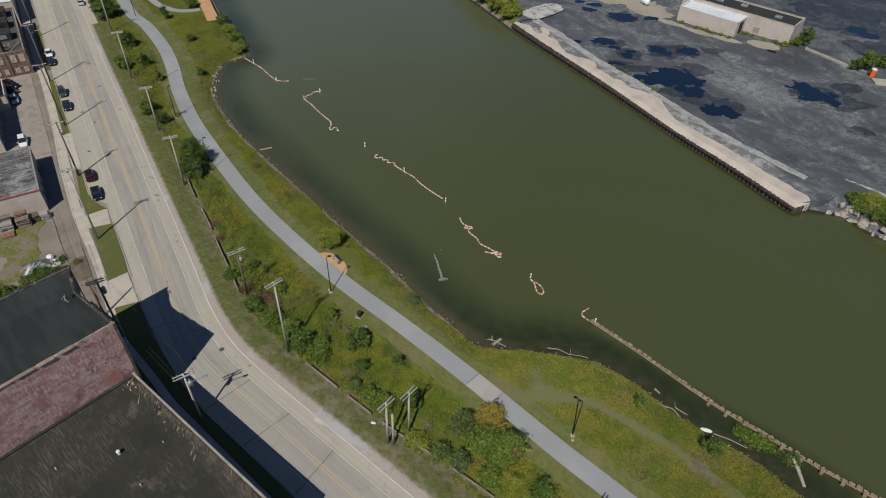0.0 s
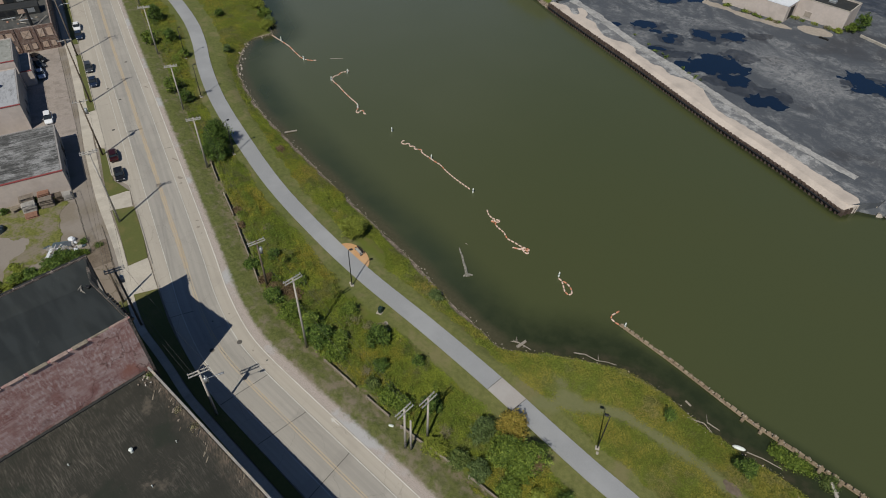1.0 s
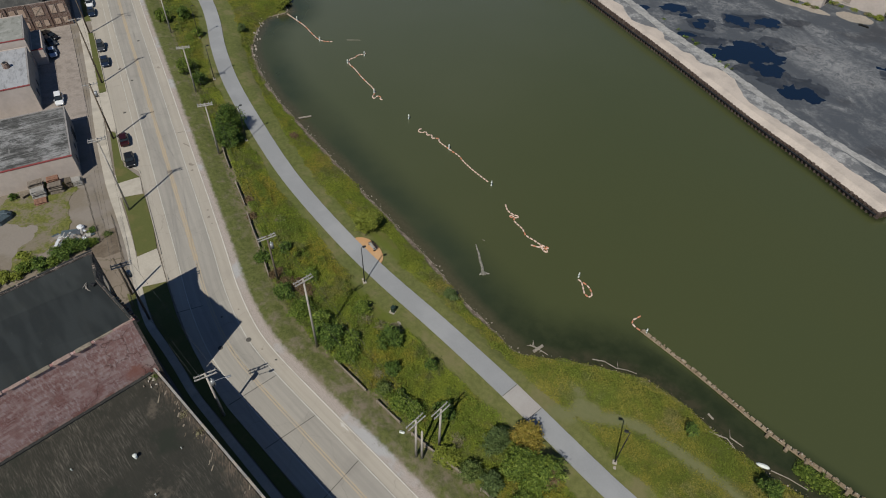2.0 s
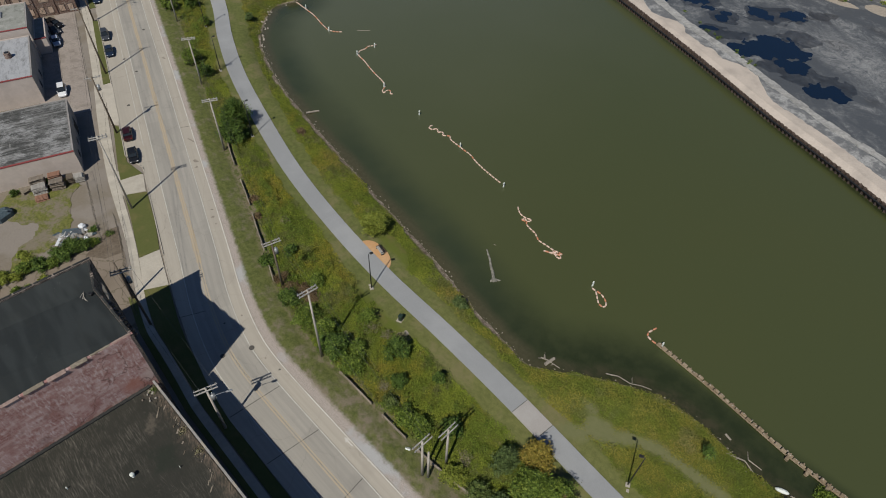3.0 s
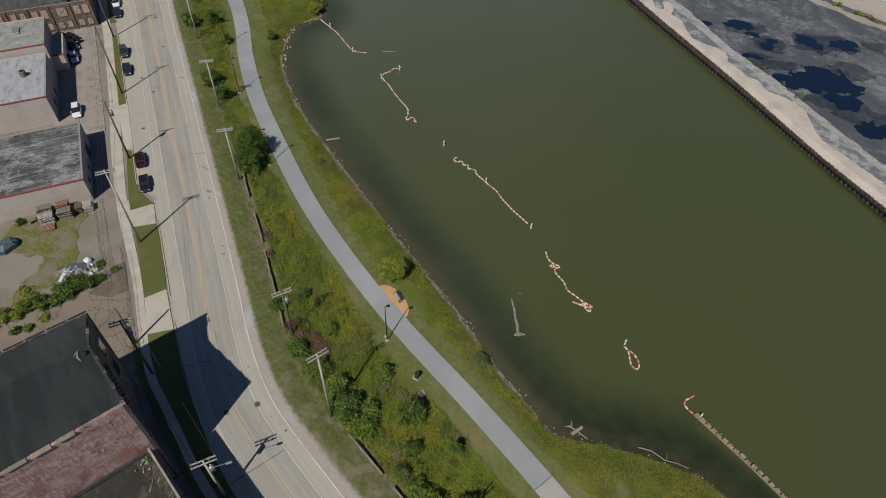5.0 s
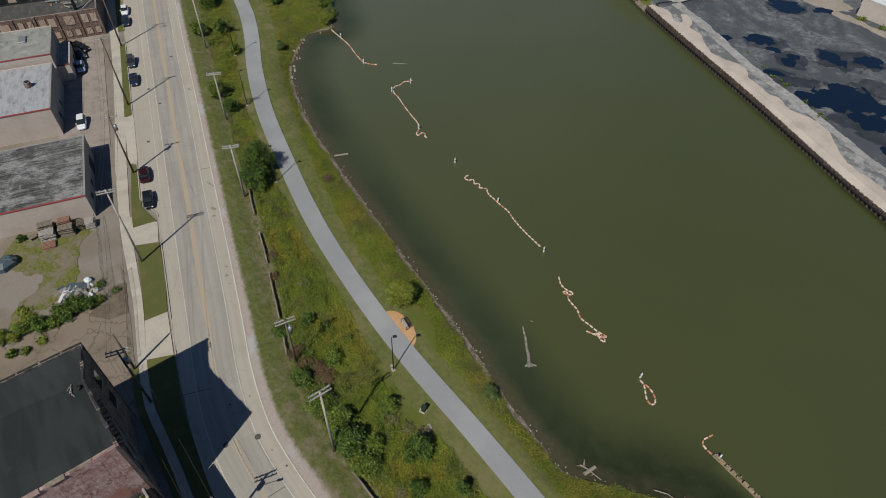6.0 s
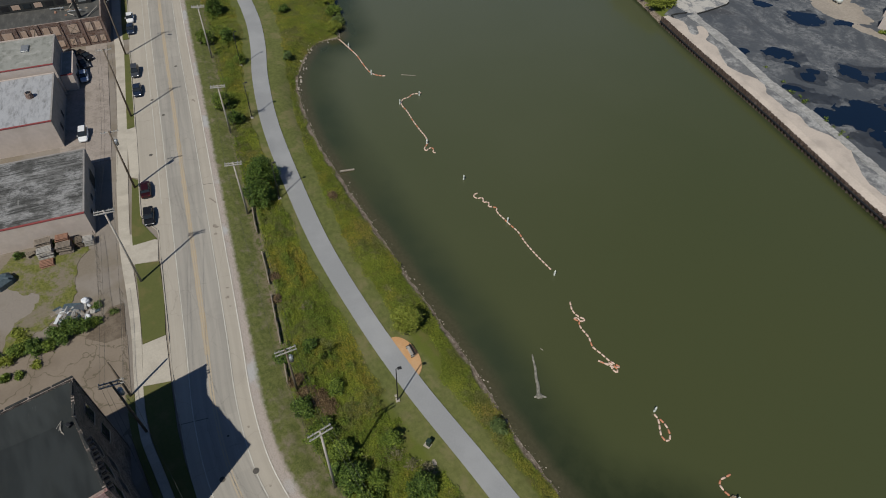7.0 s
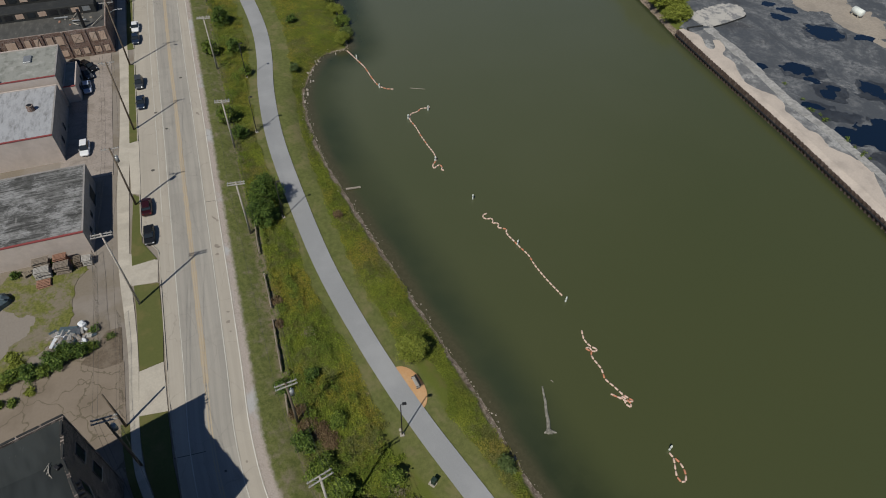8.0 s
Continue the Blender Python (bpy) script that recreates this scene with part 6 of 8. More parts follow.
for x, y, r, h, leaf, lab in (
        (-70.9, 56.9, 2.5, 4.4, "leaf_lime", "rounded yellow-green tree beside the trail"),
        (-114.2, 55.7, 3.0, 6.6, "leaf_dark", "dense dark green tree between road and trail"),
        (-110.4, 52.5, 2.8, 4.8, "leaf_dark", "dense dark green tree beside a taller one"),
        (-141.8, 60.8, 2.0, 4.4, "leaf_green", "bushy green tree under the power wires"),
        (-135.5, 60.4, 1.6, 3.2, "leaf_dark", "small dark green tree under the power wires"),
        (-181.8, 77.9, 2.4, 5.0, "leaf_dark", "bushy dark green tree beside the trail"),
        (-169.7, 69.6, 2.1, 3.6, "leaf_green", "bushy green tree beside the road verge"),
        (-167.1, 74.4, 1.6, 3.8, "leaf_dark", "small dark green tree beside the trail"),
        (-214.5, 87.0, 3.2, 5.8, "leaf_dark", "dense dark green tree by the road"),
        (-207.5, 85.2, 3.9, 6.2, "leaf_dark", "dense dark green tree by the road"),
        (-192.9, 97.0, 1.2, 4.6, "leaf_dark", "slim dark green tree beside the side path"),
        (-195.3, 108.2, 1.9, 4.0, "leaf_green", "green tree where the side path meets the boardwalk"),
        (-156.4, 72.2, 1.2, 2.6, "leaf_green", "young green tree by the trail"),
        (-172.3, 93.2, 1.3, 2.4, "leaf_dark", "dark green shrub tree on the bank"),
        (-151.8, 82.3, 1.1, 2.0, "leaf_blue", "small blue-green tree on the bank"),
        (-23.8, 45.0, 2.3, 4.2, "leaf_gold", "golden autumn tree beside the trail"),
        (-21.8, 41.4, 2.7, 4.6, "leaf_green", "spreading green tree by the trail"),
        (-18.9, 43.0, 2.4, 4.8, "leaf_green", "green tree with dead twigs by the trail"),
        (-19.2, 40.6, 1.7, 3.2, "leaf_green", "green shrub under a spreading tree"),
        (-26.4, 41.8, 1.9, 4.0, "leaf_blue", "blue-green tree by the trail"),
        (-26.0, 36.4, 1.5, 2.6, "leaf_olive", "olive green shrub behind the rail"),
        (-23.2, 37.2, 1.6, 2.8, "leaf_blue", "blue-green shrub tree behind the rail"),
        (-18.6, 37.6, 1.7, 2.8, "leaf_green", "green shrub behind the rail"),
        (-59.7, 37.6, 1.7, 2.6, "leaf_green", "bushy green shrub beside the power pole"),
        (-56.0, 36.4, 2.3, 3.8, "leaf_dark", "bushy dark green tree below the power pole"),
        (-51.9, 36.4, 1.8, 2.8, "leaf_green", "bushy green tree behind the rail"),
        (-53.6, 38.9, 1.4, 2.2, "leaf_green", "green shrub among taller weeds"),
        (-49.2, 42.8, 1.9, 3.8, "leaf_dark", "bushy dark green tree among weeds"),
        (-57.0, 43.8, 1.1, 2.6, "leaf_green", "young green tree among weeds"),
        (-41.3, 44.0, 0.8, 2.8, "leaf_dark", "slim dark green young tree among weeds"),
        (-45.1, 39.6, 1.1, 2.4, "leaf_dark", "small dark green tree among weeds"),
        (-34.6, 40.0, 1.5, 3.2, "leaf_dark", "dense green tree behind the poles"),
        (-37.4, 37.0, 1.5, 2.6, "leaf_green", "green shrub behind the poles"),
        (-40.2, 36.6, 1.6, 2.6, "leaf_green", "leafy green shrub behind the rail"),
        (-43.6, 36.6, 1.2, 2.0, "leaf_olive", "olive green shrub behind the rail"),
        (-29.9, 35.6, 1.5, 2.6, "leaf_lime", "leafy shrub tree beside the rail"),
        (-12.0, 41.0, 1.6, 2.6, "leaf_dark", "dark green shrub tree by the trail"),
        (-15.5, 40.0, 0.9, 1.8, "leaf_lime", "small yellow-green shrub by the trail"),
        (-63.6, 36.8, 2.0, 2.8, "leaf_green", "broad green shrub by the verge"),
        (-68.5, 36.8, 1.5, 2.8, "leaf_dark", "dark green shrub by the verge"),
        (-68.4, 42.3, 1.2, 2.0, "leaf_green", "green shrub among weeds"),
        (-77.8, 38.7, 1.2, 2.0, "leaf_dark", "dark green shrub around the pole foot"),
        (-77.0, 43.0, 1.0, 1.8, "leaf_dark", "dark green shrub among weeds"),
        (-49.6, 56.8, 1.2, 1.4, "leaf_blue", "low blue-green bush at the water's edge"),
        (3.4, 62.3, 1.3, 3.6, "leaf_dark", "small dark green conifer on the bank"),
        (-8.3, 62.6, 0.7, 3.0, "leaf_dark", "slim dark young tree on the bank"),
        (5.6, 70.2, 1.6, 1.9, "leaf_green", "leafy shrub growing on the old breakwater"), (7.6, 70.0, 1.7, 2.0, "leaf_green", "leafy shrub growing on the old breakwater"), (9.6, 70.4, 1.6, 1.8, "leaf_green", "leafy shrub growing on the old breakwater"), (-3.2, 73.1, 0.6, 0.5, "leaf_olive", "small shrub rooted on the old breakwater"),
        (12.8, 70.6, 1.8, 2.2, "leaf_olive", "leafy shrub growing on the old breakwater"),
        (-161, 102.6, 1.9, 2.4, "leaf_olive", "leafy shrub overhanging the water"),
        (-166.5, 104.6, 2.2, 2.6, "leaf_green", "leafy shrub overhanging the water"), (-172.5, 106.6, 2.2, 2.6, "leaf_lime", "leafy shrub overhanging the water"),
        (-180, 109.4, 2.4, 2.8, "leaf_olive", "leafy shrub overhanging the water"), (-158, 99.5, 2.0, 2.6, "leaf_lime", "leafy shrub on the bank"),
        (-29.6, 225.6, 2.3, 5.4, "leaf_dark", "dense green tree against the warehouse corner"), (-31.6, 222.6, 1.6, 2.6, "leaf_green", "bushy green shrub by the warehouse corner"), (-34.0, 219.6, 1.2, 1.2, "leaf_lime", "low weedy shrub by the warehouse"),
        (-9.9, 219.1, 2.6, 5.6, "leaf_green", "green tree on the lot's edge"), (-12.4, 216.6, 1.7, 3.4, "leaf_dark", "dark green shrub tree on the lot's edge"), (-5.5, 224.6, 2.4, 4.6, "leaf_green", "green tree on the lot's edge"),
        (-127.7, 186.9, 6.0, 6.0, "leaf_lime", "bright leafy bush on the far bank"), (-119.6, 182.4, 5.2, 5.2, "leaf_lime", "bright leafy bush on the far bank"), (-135.7, 191, 5.0, 6, "leaf_green", "leafy bush on the far bank"),
        (-113.4, 178.8, 4.0, 3.8, "leaf_lime", "bright leafy bush on the far bank"), (-145.7, 195, 5.0, 6, "leaf_green", "leafy bush on the far bank"),
        (4.6, 143.5, 2.2, 1.8, "leaf_green", "leafy bush among shore rocks"), (6.6, 141.6, 2.2, 1.6, "leaf_green", "leafy bush among shore rocks"), (10.5, 140.5, 2.8, 2.0, "leaf_green", "leafy bush among shore rocks"), (13.6, 141.7, 4.0, 3.0, "leaf_green", "leafy bush among shore rocks"), (8, 143.7, 3.2, 2.2, "leaf_lime", "leafy bush among shore rocks"), (20.1, 140.7, 3.5, 3.2, "leaf_green", "leafy bush among shore rocks")):
    tree(x, y, r, h, leaf, lab, "tree" if "tree" in lab or "conifer" in lab else "shrub", name="tree" if ("tree" in lab or "conifer" in lab) else "shrub", z=SITE if y > 150 and x > -108 else None)
for x, y, r, h in ((-73.0, 38.6, 1.3, 1.3), (-70.8, 38.4, 1.4, 1.0), (-68.6, 39.6, 1.6, 0.8), (-66.6, 39.9, 1.2, 0.8), (-103.6, 64.1, 0.9, 0.8), (-17.6, 42.6, 0.9, 4.4), (-92.6, 45.6, 1.0, 0.6), (-88.4, 43.6, 0.9, 0.6)):
    tree(x, y, r, h, "leaf_brown", "patch of dead brown brushwood", "shrub", name="dead_brush", size=0.1, trunk=False)
for x, y, r in ((-55.6, 42.9, 1.3), (-50.9, 45.3, 1.1), (-52.8, 44.0, 0.9), (-46.4, 37.8, 1.0), (-30.6, 38.6, 1.1), (-84.0, 46.5, 1.1)):
    tree(x, y, r, 0.9, "leaf_straw", "clump of dry straw-coloured stalks", "weeds", name="dry_clump", size=0.1, trunk=False, leaves=int(500 * r * r))

RAILS = ([(-110.2, 50.9), (-105, 48.8), (-93.5, 44.9), (-87.1, 42.4), (-80.1, 39.8)], [(-78, 39.0), (-73.5, 37.2)],
         [(-52.5, 34.6), (-44.9, 34.6), (-34.3, 34.8), (-24, 35.8), (-10, 36.4), (5, 36.6)])
# weeds over the unmown parts of the bank
wq_ = np.stack([nrng.uniform(-232, 45, 2500000), nrng.uniform(26, 135, 2500000)], 1)
wz, wro, wto, wd, wfar, wwet = (sample(wq_, key) for key in ("z", "ro", "to", "d", "far", "wet"))
wfar, wwet = wfar > 0.5, wwet > 0.5
edge = vnoise(wq_, 0.5, 1) * 0.6
mownpad = np.hypot((wq_[:, 0] + 67) / 1.3, wq_[:, 1] - 53.6) < 5.0
path2 = sample(wq_, "mown")
ok = (~wwet) & (~wfar) & (wd > 0.4 + np.interp(wq_[:, 0], [-150, -125, -45, -34], [0.2, 0.75, 0.75, -0.35]) + 0.8 * vnoise(wq_, 0.35, 21)) & (wro > 10.6 + 0.3 * edge) & (np.abs(wto) > lawn_limit(wq_, wto) + edge) & ~mownpad & (np.abs(signed_offset(wq_, SIDE_PATH)) > 1.4) & (smooth(0.1, 1.3, path2 + 0.5 * edge) > nrng.uniform(0, 1, len(wq_)))
rail_gap = np.min([np.abs(signed_offset(wq_, spline(pts, 2.4))) for pts in RAILS], axis=0)
ok &= rail_gap > 0.7 + 0.25 * edge
ok &= ~((np.abs(wq_[:, 0] + 61.6) < 2.2) & (np.abs(wq_[:, 1] - 47.6) < 2)) & ~((np.abs(wq_[:, 0] + 54) < 4.5) & (np.abs(wq_[:, 1] - 46.6) < 2.2))
thin = 0.5 * vnoise(wq_, 0.2, 2)
far_off = np.clip((-wq_[:, 0] - 90) / 160, 0, 0.75)
ok &= nrng.uniform(0, 1, len(wq_)) > np.clip(0.15 - thin * 0.5, 0, 0.8) + far_off * 0.5
wq_, wz, thin, wto = wq_[ok], wz[ok], thin[ok], wto[ok]
k = len(wq_)
lush = np.clip(vnoise(wq_, 0.3, 31) + 0.6 * vnoise(wq_, 0.85, 32) + 0.35 * vnoise(wq_, 2.0, 33) - 0.12, 0, 1)
lush *= (1 - smooth(0, 2, wto)) * smooth(5.0, 6.5, np.abs(wto)) * smooth(60, 52, wq_[:, 1] + 0.3 * wq_[:, 0] + 14)
grassy = np.maximum(smooth(0, 3, wto) * smooth(-58, -36, wq_[:, 0]), 0.45 * smooth(-110, -150, wq_[:, 0]))
grassy = np.maximum(grassy, 0.3 * smooth(0, 3, wto))
tuft = np.clip(vnoise(wq_, 1.3, 9) + 0.7 * vnoise(wq_, 0.55, 10) + 0.5 * vnoise(wq_, 2.9, 11), -0.6, 1.2)
margin = smooth(-0.8, 2.4, np.abs(wto) - lawn_limit(wq_, wto))
hgt = (nrng.uniform(0.06, 0.42, k) * (1 + 0.7 * thin) + 0.5 * np.clip(tuft, 0, 1)) * (0.35 + 0.65 * margin) * np.interp(wq_[:, 0], [-230, -105], [0.55, 1.0]) * (1 - 0.4 * np.maximum(grassy, 0.8 * smooth(0, 3, wto))) + 1.2 * lush ** 0.7
pts_, nrm_ = [], []
for j in range(3):
    o = nrng.normal(0, 0.14, (k, 2))
    pts_.append(np.column_stack([wq_ + o, wz + hgt * (0.4 + 0.3 * j)]))
    nn = np.column_stack([nrng.normal(0, 0.6, (k, 2)), np.full(k, 0.9)])
    nrm_.append(nn / np.linalg.norm(nn, axis=1)[:, None])
weed_me = blade_mesh("weeds", np.concatenate(pts_), np.concatenate(nrm_), 0.108, "weeds")
weed_me.attributes.new("grassy", "FLOAT", "POINT").data.foreach_set("value", np.repeat(np.tile(grassy, 3), 3).astype(np.float32))
weed_me.attributes.new("lush", "FLOAT", "POINT").data.foreach_set("value", np.repeat(np.tile(lush, 3), 3).astype(np.float32))
tagged(new("weeds", weed_me), "tall green and golden weeds covering the bank", "weeds", kind="stuff")

# ---------------------------------------------------------------- guard rail, pad, bench, bin
def guard_rail(pts, skip):
    ob = thing("guard_rail", "low weathered timber guard rail along the verge", "guard rail")
    p = spline(pts, 2.4)
    for i in range(len(p) - 1):
        if i in skip:
            continue
        a, b = p[i], p[i + 1]
        z = gz(*((a + b) / 2))
        d = b - a
        ang = math.atan2(d[1], d[0])
        m = (a + b) / 2
        part("beam", Geo().box(m[0], m[1], z + 0.62, 2.38, 0.2, 0.42, ang + rng.uniform(-.01, .01), 0.03), "rail_wood", ob)
        part("post", Geo().box(a[0], a[1], z + 0.35, 0.22, 0.26, 0.95, ang, 0.03), "rail_wood", ob)


for rail_pts, rail_skip in zip(RAILS, ({3, 4, 8}, set(), {3, 6, 11, 15})):
    guard_rail(rail_pts, rail_skip)

pad = [(-66.9 + 3.95 * math.cos(a), 53.15 - 0.09 * 3.95 * math.cos(a) + 2.35 * math.sin(a)) for a in np.linspace(0, math.pi, 16)]
pad = [(pad[0][0], pad[0][1] - 0.3)] + pad + [(pad[-1][0], pad[-1][1] - 0.3)]
whole("bench_pad", Geo().prism(pad, -0.7, -0.455), "padtan", "tan half-round concrete pad beside the trail", "pavement", kind="structure")

bench = thing("bench", "grey slatted park bench on the tan pad", "bench", -66.8, 54.45, -0.455, radians(-12))
for k in range(4):
    part("seat_slat", Geo().box(0, -0.22 + 0.13 * k, 0.46, 2.1, 0.1, 0.05, 0, 0.01), "arm_wood", bench)
for k in range(3):
    part("back_slat", Geo().box(0, 0.3 + 0.05 * k, 0.6 + 0.14 * k, 2.1, 0.06, 0.11, 0, 0.01), "dark_metal", bench, "dark backrest slat")
for sx in (-0.9, 0.9):
    leg = part("leg_frame", Geo().box(sx, 0.0, 0.22, 0.08, 0.55, 0.44, 0, 0.02), "dark_metal", bench)
    part("armrest", Geo().box(sx, -0.02, 0.66, 0.08, 0.6, 0.06, 0, 0.02), "dark_metal", leg)

lbin = thing("litter_bin", "dark green litter bin on a pale concrete slab", "litter bin", -53.6, 47.5, gz(-53.6, 47.5), 0.3)
part("slab", Geo().box(-0.1, -0.1, 0.0, 0.95, 0.85, 0.16, 0, 0.03), "kerb", lbin)
part("body", Geo().box(0, 0, 0.6, 0.62, 0.62, 1.05, 0, 0.06), "bin_green", lbin)
part("lid", Geo().box(0, 0, 1.2, 0.7, 0.7, 0.16, 0, 0.07), "bin_green", lbin)


# ---------------------------------------------------------------- cars
def loft(sections):
    """A closed body from cross sections (x, half width, bottom, shoulder, top, top half width)."""
    g, rows = Geo(), []
    for x, w, z0, zs, zt, wt in sections:
        rows.append([(x, -w * 0.92, z0), (x, -w, z0 + 0.12), (x, -w, zs), (x, -wt, zt), (x, wt, zt), (x, w, zs), (x, w, z0 + 0.12), (x, w * 0.92, z0), (x, -w * 0.92, z0)])
    g.sheet(rows)
    k = len(rows)
    g.f += [tuple(range(7, -1, -1)), tuple((k - 1) * 9 + i for i in range(8))]
    g.f = [tuple(reversed(f)) for f in g.f]
    return g


CARS = {}


def car(paint, x, y, yaw, label, suv=False, z=0.0):
    key = (paint, suv)
    if key in CARS:
        ob = copy_thing(CARS[key], Matrix.Translation((x, y, z)) @ Euler((0, 0, yaw)).to_matrix().to_4x4())
        return tagged(ob, label)
    ob = thing("car", label, "car", x, y, z, yaw, "parked cars")
    CARS[key] = ob
    r = 1.72 if suv else 1.46
    body = part("body", loft([(-2.3, 0.72, 0.38, 0.62, 0.82, 0.66), (-2.2, 0.86, 0.26, 0.7, 0.96, 0.78), (-1.5, 0.91, 0.22, 0.76, 1.0, 0.84), (0.7, 0.91, 0.22, 0.76, 0.98, 0.84), (1.6, 0.89, 0.24, 0.7, 0.88, 0.76),
                              (2.15, 0.8, 0.28, 0.6, 0.74, 0.64), (2.3, 0.62, 0.4, 0.54, 0.62, 0.5)]), "car_" + paint, ob)
    back = -1.9 if suv else -1.55
    part("cabin", loft([(back, 0.8, 0.94, 0.96, 1.0, 0.76), (back + 0.55, 0.8, 0.94, 1.2, r - 0.05, 0.64), (-0.2, 0.8, 0.94, 1.25, r, 0.66), (0.35, 0.8, 0.94, 1.2, r - 0.06, 0.62), (1.15, 0.78, 0.9, 0.94, 0.97, 0.72)]), "glass", ob, "dark glass cabin")
    part("roof", Geo().box((back + 0.9) / 2 - 0.05, 0, r + 0.012, 0.9 - back - 0.75, 1.24, 0.05, 0, 0.03), "car_" + paint, ob)
    for sx in (-1.4, 1.42):
        for sy in (-0.82, 0.82):
            w = part("wheel", Geo().tube((sx, sy - 0.11, 0.33), (sx, sy + 0.11, 0.33), 0.33, n=14), "rubber", ob)
            part("rim", Geo().tube((sx, sy - 0.125, 0.33), (sx, sy + 0.125, 0.33), 0.2, n=10), "grey_metal", w)
    for sy in (-0.58, 0.58):
        part("headlight", Geo().box(2.17, sy, 0.64, 0.2, 0.34, 0.13, 0.25 if sy < 0 else -0.25, 0.03), "lamp_clear", ob)
        part("taillight", Geo().box(-2.24, sy, 0.78, 0.12, 0.34, 0.14, 0, 0.03), "lamp_red", ob)
        part("mirror", Geo().box(0.75, sy / 0.58 * 0.98, 1.0, 0.16, 0.2, 0.13, 0, 0.03), "car_" + paint, ob)
    return ob


RY = math.atan2(U.y, U.x)
for paint, x, y, yaw, lab, suv in (
        ("maroon", -125.6, 37.2, RY, "dark maroon car parked at the kerb", False), ("black", -118.3, 34.9, RY + math.pi, "black car parked at the kerb", False),
        ("graphite", -166.0, 50.8, RY + math.pi, "dark grey car parked at the kerb", True), ("navy", -158.3, 48.3, RY + math.pi, "dark blue car parked at the kerb", False),
        ("white", -191.3, 59.2, RY + math.pi, "white car parked at the kerb", False), ("navy", -185.6, 57.2, RY + math.pi, "dark blue car parked behind a white one", False),
        ("white", -149.3, 33.7, RY + math.pi, "white car parked beside the workshop", True), ("blue_silver", -171.0, 41.0, RY + math.pi + 0.1, "pale blue car parked by the annex", False),
        ("graphite", -176.6, 42.6, RY + math.pi + 0.5, "dark grey car parked by the annex", True), ("black", -179.4, 43.9, RY + math.pi + 0.7, "black car parked by the factory", True),
        ("black", -182.0, 42.2, RY + math.pi + 0.9, "black car parked under the factory wall", False), ("silver", -222.6, 84.2, RY, "silver car standing on the side apron", False)):
    car(paint, x, y, yaw, lab, suv, 0.02)

# side apron where the silver car stands
lot("driveway_apron", along(-236, -206, 5.55, 8.2, 6)[::-1], 0.02, "shoulder", "pale concrete side apron beside the road")


# ---------------------------------------------------------------- river: booms, markers, breakwater, driftwood
def boom(pts, label, pale=0.45):
    ob = thing("float_boom", label, "float boom", group="float booms on the river")
    p = spline(pts, 0.45)
    i = 0
    while i < len(p) - 2:
        a, b = p[i], p[i + 2]
        a3, b3 = Vector((*a, WATER + 0.04)), Vector((*b, WATER + 0.04))
        d = (b3 - a3) * 0.06
        g = Geo().path([a3 + d * 1.3, a3 + d * 3.0, b3 - d * 3.0, b3 - d * 1.3], [0.06, 0.15, 0.15, 0.06], 8)
        part("float", g, "float_pale" if rng.random() < pale else "float_orange", ob, smooth=True)
        i += 2
    return ob


boom([(-154.6, 98.6), (-149.4, 98.2), (-145.2, 97.8), (-140.3, 96.6), (-136.6, 96.0), (-134.4, 96.8), (-133.0, 98.4)], "orange float boom drifting from the far shore", 0.68)
boom([(-122.5, 100.6), (-122.6, 99.6), (-123.3, 98.4), (-122.7, 97.0), (-123.0, 95.5), (-121.4, 93.9), (-118.7, 93.4), (-115.1, 92.3), (-111.4, 91.4), (-108.9, 90.9), (-106.8, 89.9), (-105.9, 88.2), (-104.9, 88.0), (-105.4, 89.4), (-104.4, 89.6), (-103.6, 88.7), (-103.0, 89.6)],
     "bent orange and white float boom", 0.8)
boom([(-88.5, 87.9), (-88.6, 86.6), (-87.4, 86.7), (-86.9, 87.9), (-85.9, 86.9), (-85.2, 88.0), (-84.4, 86.9), (-83.3, 88.0), (-82.3, 87.2), (-80.2, 87.0), (-78.3, 86.8), (-75.9, 86.7), (-73.8, 86.0), (-70.3, 85.3), (-65.7, 84.8)],
     "long wavy orange and white float boom", 0.8)
boom([(-58.9, 82.2), (-57.4, 81.1), (-55.8, 81.0), (-54.6, 81.5), (-55.0, 80.5), (-56.2, 80.0), (-55.6, 80.9), (-54.5, 79.7), (-52.0, 79.2), (-50.6, 78.3), (-48.8, 78.4), (-46.9, 78.4), (-45.4, 78.9), (-45.9, 78.0), (-47.0, 77.6), (-48.6, 76.9), (-47.4, 77.4), (-46.4, 78.2), (-47.0, 78.6), (-46.2, 77.7), (-45.2, 77.5), (-44.9, 78.0), (-45.9, 78.3), (-47.1, 78.0)],
     "tangled orange and white float boom", 0.8)
boom([(-37.2, 76.5), (-36.2, 76.3), (-35.1, 75.2), (-34.1, 74.4), (-33.1, 74.6), (-33.7, 75.7), (-34.9, 76.4), (-36.2, 76.5)], "looped orange and white float boom", 0.8)
boom([(-24.9, 77.5), (-25.2, 76.2), (-25.4, 75.2), (-24.1, 74.7), (-22.8, 74.8)], "short orange float boom at the breakwater end", 0.3)
